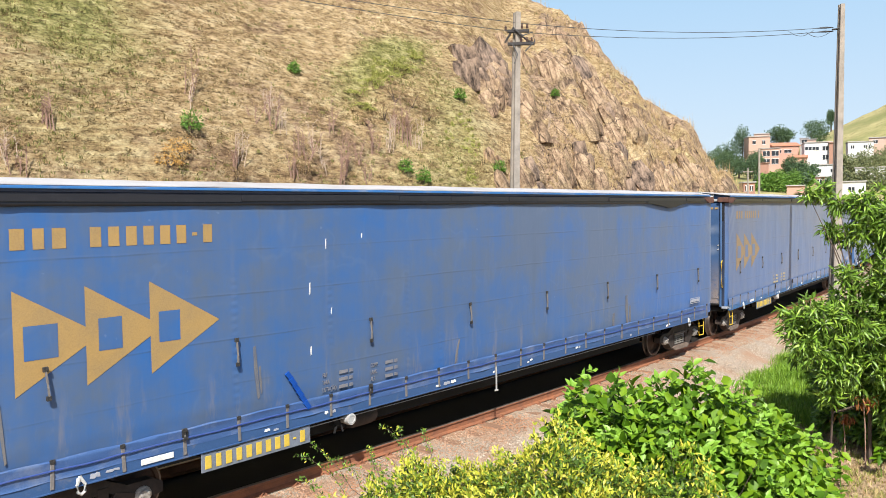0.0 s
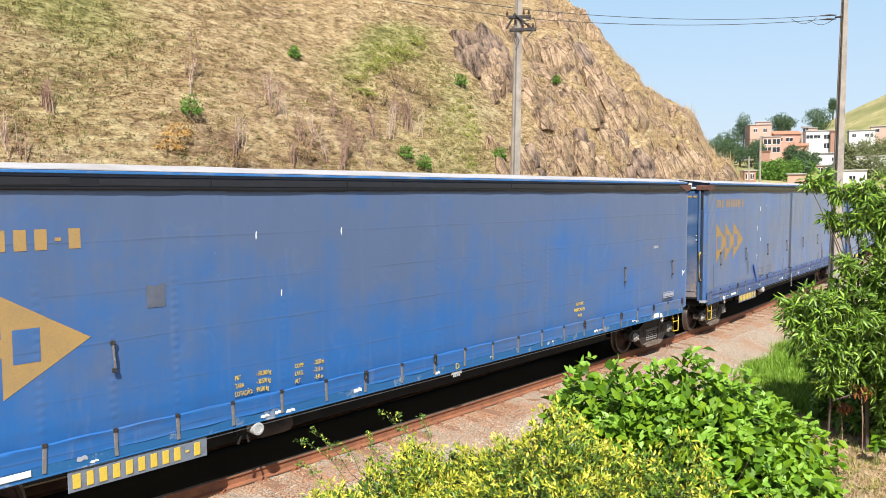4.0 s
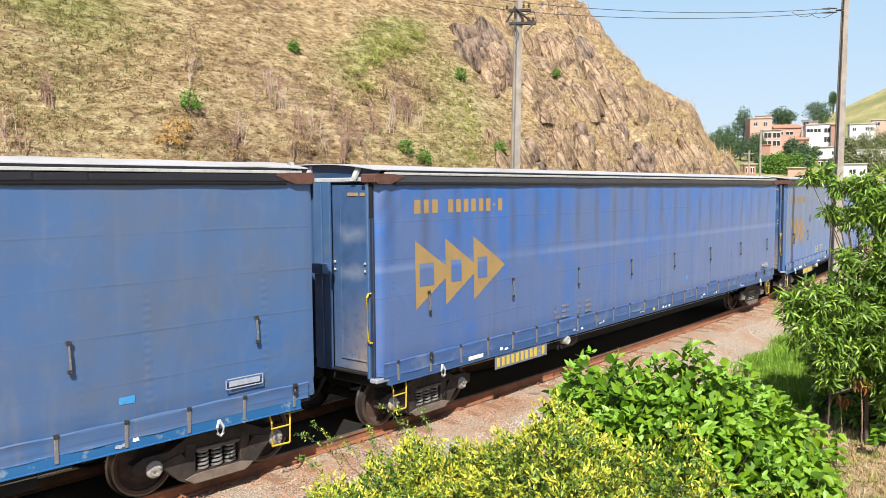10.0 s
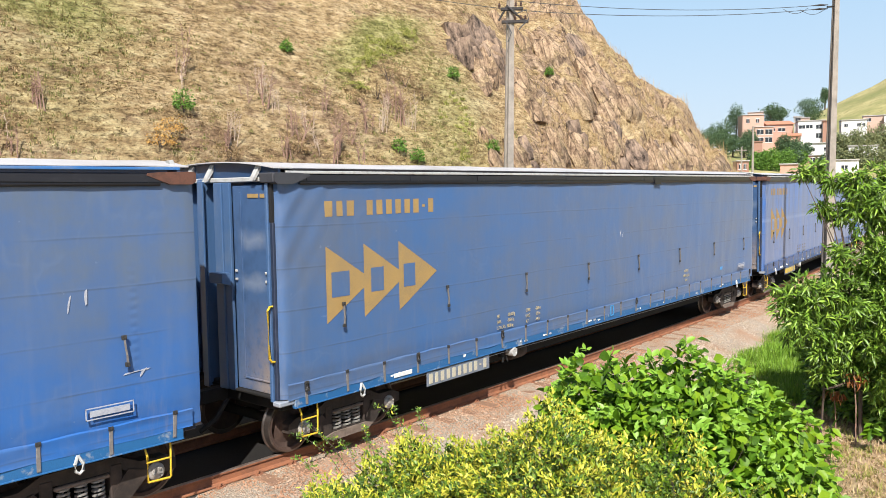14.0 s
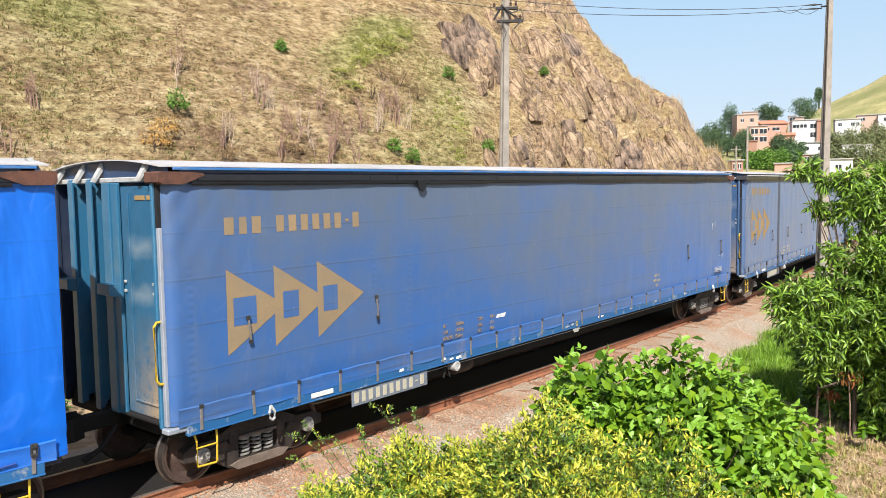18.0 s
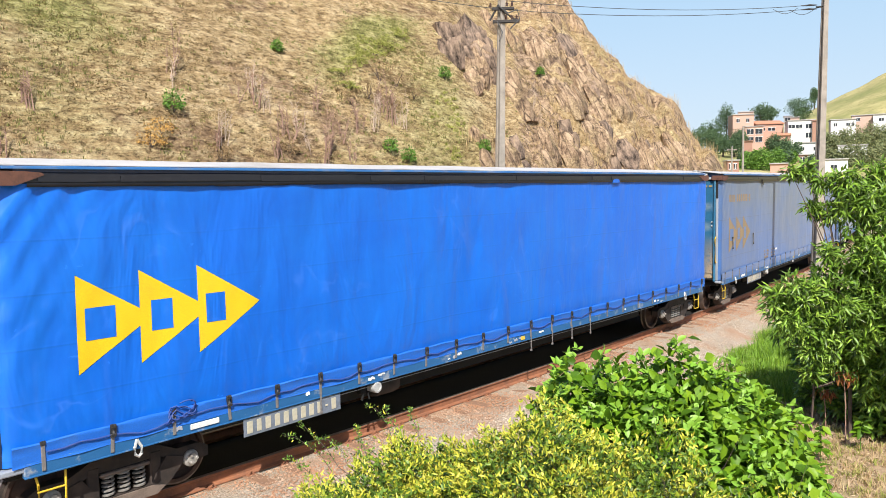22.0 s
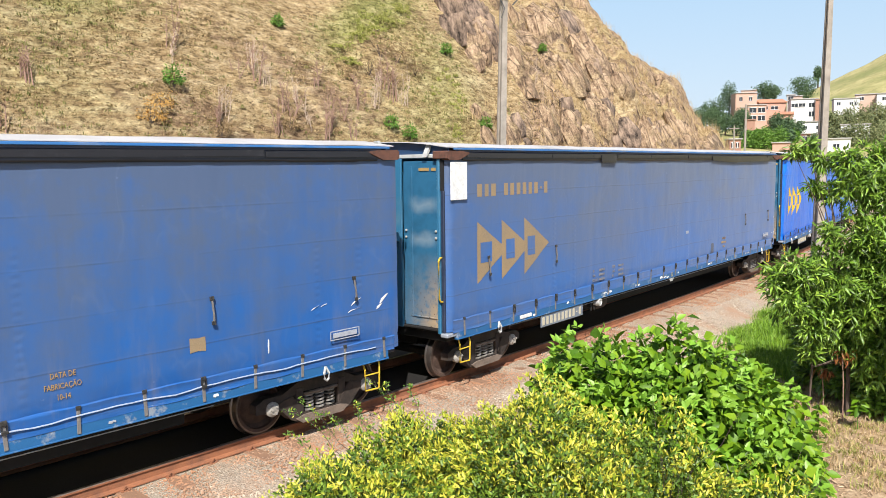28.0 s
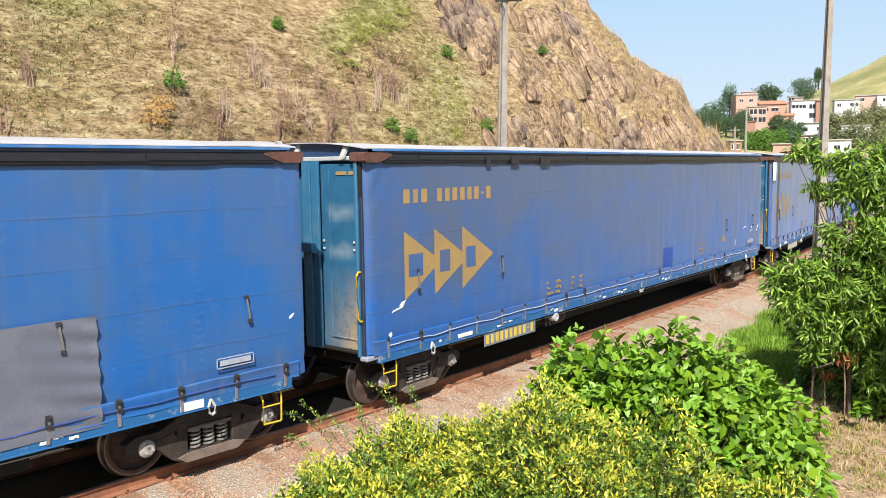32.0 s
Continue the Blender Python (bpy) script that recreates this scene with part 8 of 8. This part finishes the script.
def make_rocks():
    """Angular slabs, half sunk and leaning with the strata."""
    rng = random.Random(61)
    places = rock_places() + [(61.48, 52.1, 1.5), (61.86, 52.2, 1.6), (63.72, 58.3, 1.6), (64.09, 57.8, 1.6), (56.45, 49.2, 1.5), (55.46, 49.6, 1.4), (59.0, 47.8, 1.3), (57.45, 45.8, 1.4), (62.8, 54.4, 1.3), (56.62, 57.6, 1.6), (55.05, 59.3, 1.5), (52.29, 52.2, 1.4), (59.74, 54.5, 1.4)]
    for az, r, size in places:
        for k in range(3):
            a, d = az + rng.uniform(-0.45, 0.45), r + rng.uniform(-0.9, 0.9)
            b = slope_point(a, d)
            ln = size * rng.uniform(0.7, 1.5)
            bm = bmesh.new()
            for cx in (-1, 1):
                for cy in (-1, 1):
                    for cz in (-1, -0.3, 0.35, 1):
                        slim = 1.0 if abs(cz) < 0.5 else rng.uniform(0.45, 0.95)
                        bm.verts.new(((cx * slim + rng.uniform(-0.35, 0.35)) * ln * 0.34, (cy * slim + rng.uniform(-0.3, 0.3)) * ln * 0.24, (cz + rng.uniform(-0.25, 0.25)) * ln * 0.72))
            bmesh.ops.convex_hull(bm, input=bm.verts)
            bmesh.ops.delete(bm, geom=[v for v in bm.verts if not v.link_faces], context="VERTS")
            me = bpy.data.meshes.new("rock_outcrop")
            bm.to_mesh(me)
            bm.free()
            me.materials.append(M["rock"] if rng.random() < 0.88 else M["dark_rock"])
            m = Matrix.Translation(b - Vector((0, 0, ln * 0.15))) @ Matrix.Rotation(radians(-a), 4, "Z") @ Matrix.Rotation(radians(-20 + rng.uniform(-10, 10)), 4, "Y") @ Matrix.Rotation(radians(-30 + rng.uniform(-12, 12)), 4, "X") @ Matrix.Rotation(rng.uniform(0, 3), 4, "Z")
            thing("rock_outcrop", "angular brown rock slab in the dry slope", "rock", "rocks on the hill's nose", m, me)


# ---- far village ----


def house(az, r, z, w, d, h, mat, roof, label, windows=(), turn=None, pitch=0.0):
    """A plain rendered house: walls with openings for windows, and a slab or tiled roof."""
    b = spot(az, r, z)
    yaw = radians(-az + (turn or 0.0))
    ob = thing("house", label, "house", "houses on the valley side", Matrix.Translation(b) @ Matrix.Rotation(yaw, 4, "Z"))
    part("wall", Shape().box(-w / 2, w / 2, 0, d, -3.0, h, 0.04), mat, ob)
    if roof == "tile":
        part("roof", Shape().prism([(-0.4, h - 0.05), (d + 0.4, h - 0.05), (d + 0.4, h + 0.1), (d * 0.5, h + pitch), (-0.4, h + 0.1)], "x", -w / 2 - 0.35, w / 2 + 0.35), M["tile"], ob, "clay tile roof")
    else:
        part("roof", Shape().box(-w / 2 - 0.2, w / 2 + 0.2, -0.3, d + 0.2, h, h + 0.22, 0.03), M["slab"] if roof == "slab" else mat, ob, "flat slab roof")
    for x, zz, ww, wh in windows:
        wn = part("window", Shape().box(x - ww / 2, x + ww / 2, -0.05, 0.05, zz, zz + wh), M["dark_glass"], ob)
        fr = Shape()
        for a in ((x - ww / 2 - 0.1, x + ww / 2 + 0.1, zz - 0.12, zz), (x - ww / 2 - 0.1, x + ww / 2 + 0.1, zz + wh, zz + wh + 0.1), (x - 0.04, x + 0.04, zz, zz + wh)):
            fr.box(a[0], a[1], -0.1, 0.0, a[2], a[3])
        part("window_frame", fr, M["white_wall"], wn)
    return ob


def far_tree(az, r, z, w, h, mat, label, seed, n=1500, trunk=0.08):
    rng = np.random.default_rng(seed)
    ob = thing("far_tree", label, "tree", "trees on the valley side", Matrix.Translation(spot(az, r, z)))
    part("trunk", Shape().tube([(0, 0, -1.5), (0.1, 0, h * 0.3), (0, 0.1, h * 0.75)], [0.28, 0.2, 0.06], 6), M["bark"], ob)
    chunks = []
    for k in range(6):
        c = (rng.uniform(-0.25, 0.25) * w, rng.uniform(-0.25, 0.25) * w, h * rng.uniform(trunk + 0.15, 0.78))
        p, d = lumpy(rng, n // 6, c, (w * 0.33, w * 0.33, h * 0.27), 0.5, 0.4, seed + k * 1.0, -1.0)
        dirs = d + rng.normal(size=d.shape) * 0.8
        chunks.append(leaves(p, dirs, d + rng.normal(size=d.shape) * 0.4, 0.42 * rng.uniform(0.6, 1.3, len(p)), 0.30 * np.ones(len(p))))
    v, f = join_arrays(chunks)
    part("crown", raw_mesh("crown", v, f, mat), None, ob)


def make_village():
    house(68.06, 252, 20.1, 6.0, 7, 4.0, M["orange_wall"], "slab", "orange rendered house with a flat roof", [(-1.5, 1.8, 0.9, 1.1), (1.2, 1.8, 0.9, 1.1)], 12)
    house(68.2, 256, 24.0, 4.2, 5, 1.2, M["beige_wall"], "slab", "small roof room on an orange house", ())
    house(68.76, 250, 15.6, 5.0, 7, 4.8, M["orange_wall"], "slab", "orange two-storey house with dark verandas", [(-1.2, 2.7, 1.9, 1.4), (1.2, 2.7, 1.9, 1.4), (-1.2, 0.4, 1.9, 1.4), (1.2, 0.4, 1.9, 1.4)], 10)
    house(69.7, 256, 15.0, 7.6, 8, 6.4, M["salmon"], "tile", "salmon house under a clay tile roof", [(0.5, 4.4, 2.0, 0.9), (-2.0, 4.4, 1.2, 0.9)], 18, 1.3)
    house(70.35, 247, 13.6, 4.6, 6, 3.8, M["salmon"], "tile", "salmon annex with a tiled lean-to roof", [(0, 1.2, 1.4, 1.0)], -5, 0.9)
    house(70.78, 262, 20.4, 2.2, 5, 3.4, M["slab"], "slab", "narrow unfinished grey concrete house", [(0, 0.6, 1.4, 1.2), (0, 2.0, 1.4, 1.0)])
    house(71.1, 262, 21.0, 3.4, 5, 2.4, M["beige_wall"], "slab", "beige upper room behind a white house", ())
    house(71.6, 250, 15.2, 7.0, 8, 6.4, M["white_wall"], "slab", "white house with a band of dark windows", [(-2.5, 4.3, 1.7, 0.95), (-0.6, 4.3, 1.7, 0.95), (1.9, 4.1, 1.5, 1.2), (1.9, 1.5, 1.4, 1.4)], 6)
    house(72.42, 249, 15.4, 1.5, 6, 5.8, M["brick_wall"], "none", "tall narrow brick-red end wall", ())
    house(72.2, 215, 10.6, 7.4, 7, 3.0, M["white_wall"], "slab", "low white house with small windows", [(-1.9, 1.2, 0.8, 0.8), (1.0, 1.2, 0.8, 0.8)], -8)
    house(72.05, 200, 8.3, 4.4, 6, 1.9, M["brick_wall"], "slab", "bare brick house with dark openings", [(-1.2, 0.5, 0.9, 0.9), (0.3, 0.5, 0.9, 0.9), (1.5, 0.5, 0.5, 0.9)])
    house(74.05, 252, 18.8, 6.4, 7, 2.6, M["white_wall"], "slab", "white bungalow on the hillside", [(-2.0, 0.8, 0.9, 0.9), (1.2, 0.8, 0.9, 0.9), (2.4, 0.8, 0.6, 0.9)], 5)
    house(75.2, 256, 20.4, 6.0, 7, 2.2, M["beige_wall"], "slab", "beige house high on the hillside", [(-1.5, 0.7, 1.2, 0.9)])
    house(76.4, 250, 19.6, 6.0, 7, 2.6, M["white_wall"], "slab", "white house near the hill's edge", [(-1.0, 0.8, 1.2, 0.9)])
    house(67.45, 170, 6.0, 2.2, 6, 2.5, M["brick_wall"], "slab", "orange brick house near the tracks", [(-0.5, 0.9, 0.5, 1.0), (0.4, 0.9, 0.5, 1.0)], 8)
    house(68.33, 222, 11.2, 2.4, 5, 3.6, M["brick_wall"], "none", "plain orange end wall of a house", ())
    house(70.3, 168, 5.4, 3.2, 5, 2.2, M["salmon"], "slab", "small salmon hut with a flat roof", ())
    house(74.6, 205, 9.2, 6.0, 6, 3.0, M["white_wall"], "slab", "pale house showing between trees", [(-1.0, 1.0, 1.1, 1.0)])
    house(73.4, 178, 5.4, 6.0, 6, 3.0, M["white_wall"], "slab", "white low building behind trees", [(0.5, 1.0, 1.1, 1.0)])
    trees = [(67.0, 262, 19, 5.8, 11.0, 0), (66.4, 258, 15, 6.0, 9.0, 0), (65.8, 256, 14.5, 6.5, 8.0, 0), (65.2, 252, 13.5, 6.0, 7.5, 0), (64.4, 250, 12, 7, 8, 0), (66.8, 228, 11.5, 5.4, 7.4, 0), (67.5, 224, 11.5, 5.0, 7.0, 0), (66.2, 222, 11, 5.5, 7, 0), (67.9, 232, 12, 4, 6, 0),
             (69.1, 278, 23.0, 6.5, 6.4, 0), (69.8, 280, 23.0, 6.5, 5.8, 0), (71.2, 300, 25, 7, 7.5, 0), (71.7, 305, 26, 7, 8.0, 0), (72.35, 310, 31, 3.2, 6, 0), (68.5, 184, 5.6, 4.8, 5.6, 2), (69.2, 182, 5.6, 5.2, 5.8, 2), (69.9, 186, 5.8, 4.6, 5.4, 2), (70.5, 190, 6.0, 4.0, 5.0, 0), (68.1, 190, 6.0, 3.4, 5.0, 0),
             (69.95, 228, 11.4, 3.8, 5.0, 0), (70.6, 232, 11.8, 3.2, 4.0, 0), (71.2, 205, 8.0, 4.4, 5.5, 0), (70.9, 196, 7.0, 3.6, 4.5, 2), (73.5, 212, 8.6, 5.0, 7.0, 1), (74.2, 216, 9.4, 5.2, 7.5, 1), (75.0, 220, 10, 5.5, 8.0, 1), (75.8, 224, 10, 5.5, 8.5, 1), (76.6, 226, 10, 6, 9, 1), (73.1, 192, 6.4, 4.6, 5.5, 1), (74.0, 190, 6.0, 4.8, 6.0, 1), (74.9, 188, 5.6, 5, 6.5, 1), (75.8, 190, 6, 5.5, 7, 1), (73.0, 232, 12, 3.6, 5.0, 1), (72.6, 182, 5.0, 4, 4.6, 0), (76.8, 196, 6.5, 6, 8, 1)]
    for k, (az, r, z, w, h, kind) in enumerate(trees):
        far_tree(az, r, z, w, h, (M["far_leaf"], M["far_olive"], M["shrub_leaf"])[kind], ("dark green leafy tree on the valley side", "olive-green tree on the valley side", "fresh green tree among the houses")[kind], 300 + k)
    for az, r, z, h, w in ((68.06, 150, 3.2, 10.8, 0.16), (67.36, 140, 3.0, 7.0, 0.12)):
        ob = thing("far_pole", "distant slim utility pole among the houses", "utility pole", "distant poles", Matrix.Translation(spot(az, r, z)))
        part("shaft", Shape().rod((0, 0, -1.5), (0, 0, h), w * 1.4, w, 7), M["pole"], ob)
        part("crossarm", Shape().box(-0.8, 0.8, -0.06, 0.06, h - 0.6, h - 0.44), M["pole"], ob, "", Matrix.Rotation(radians(-az), 4, "Z"))


def motions():
    """The train rolls by; every wheelset turns with it."""
    for w, index in WAGONS:
        walk(w, [(t, wagon_pose(t, index)) for t in range(0, 33)])
    for ws, home, index in WHEELS:
        walk(ws, [(k / 10, home @ Matrix.Rotation((travelled(k / 10) + index) / 0.42, 4, "Y")) for k in range(0, 321)])


make_ground()
make_hill()
make_far_ground()
make_poles()
make_train()
make_yellow_shrub()
make_sprigs()
make_green_bush()
make_side_tree()
make_low_plants()
make_hill_plants()
make_hill_cover()
make_tussocks()
make_rocks()
make_dark_rocks()
make_village()
make_track()
motions()
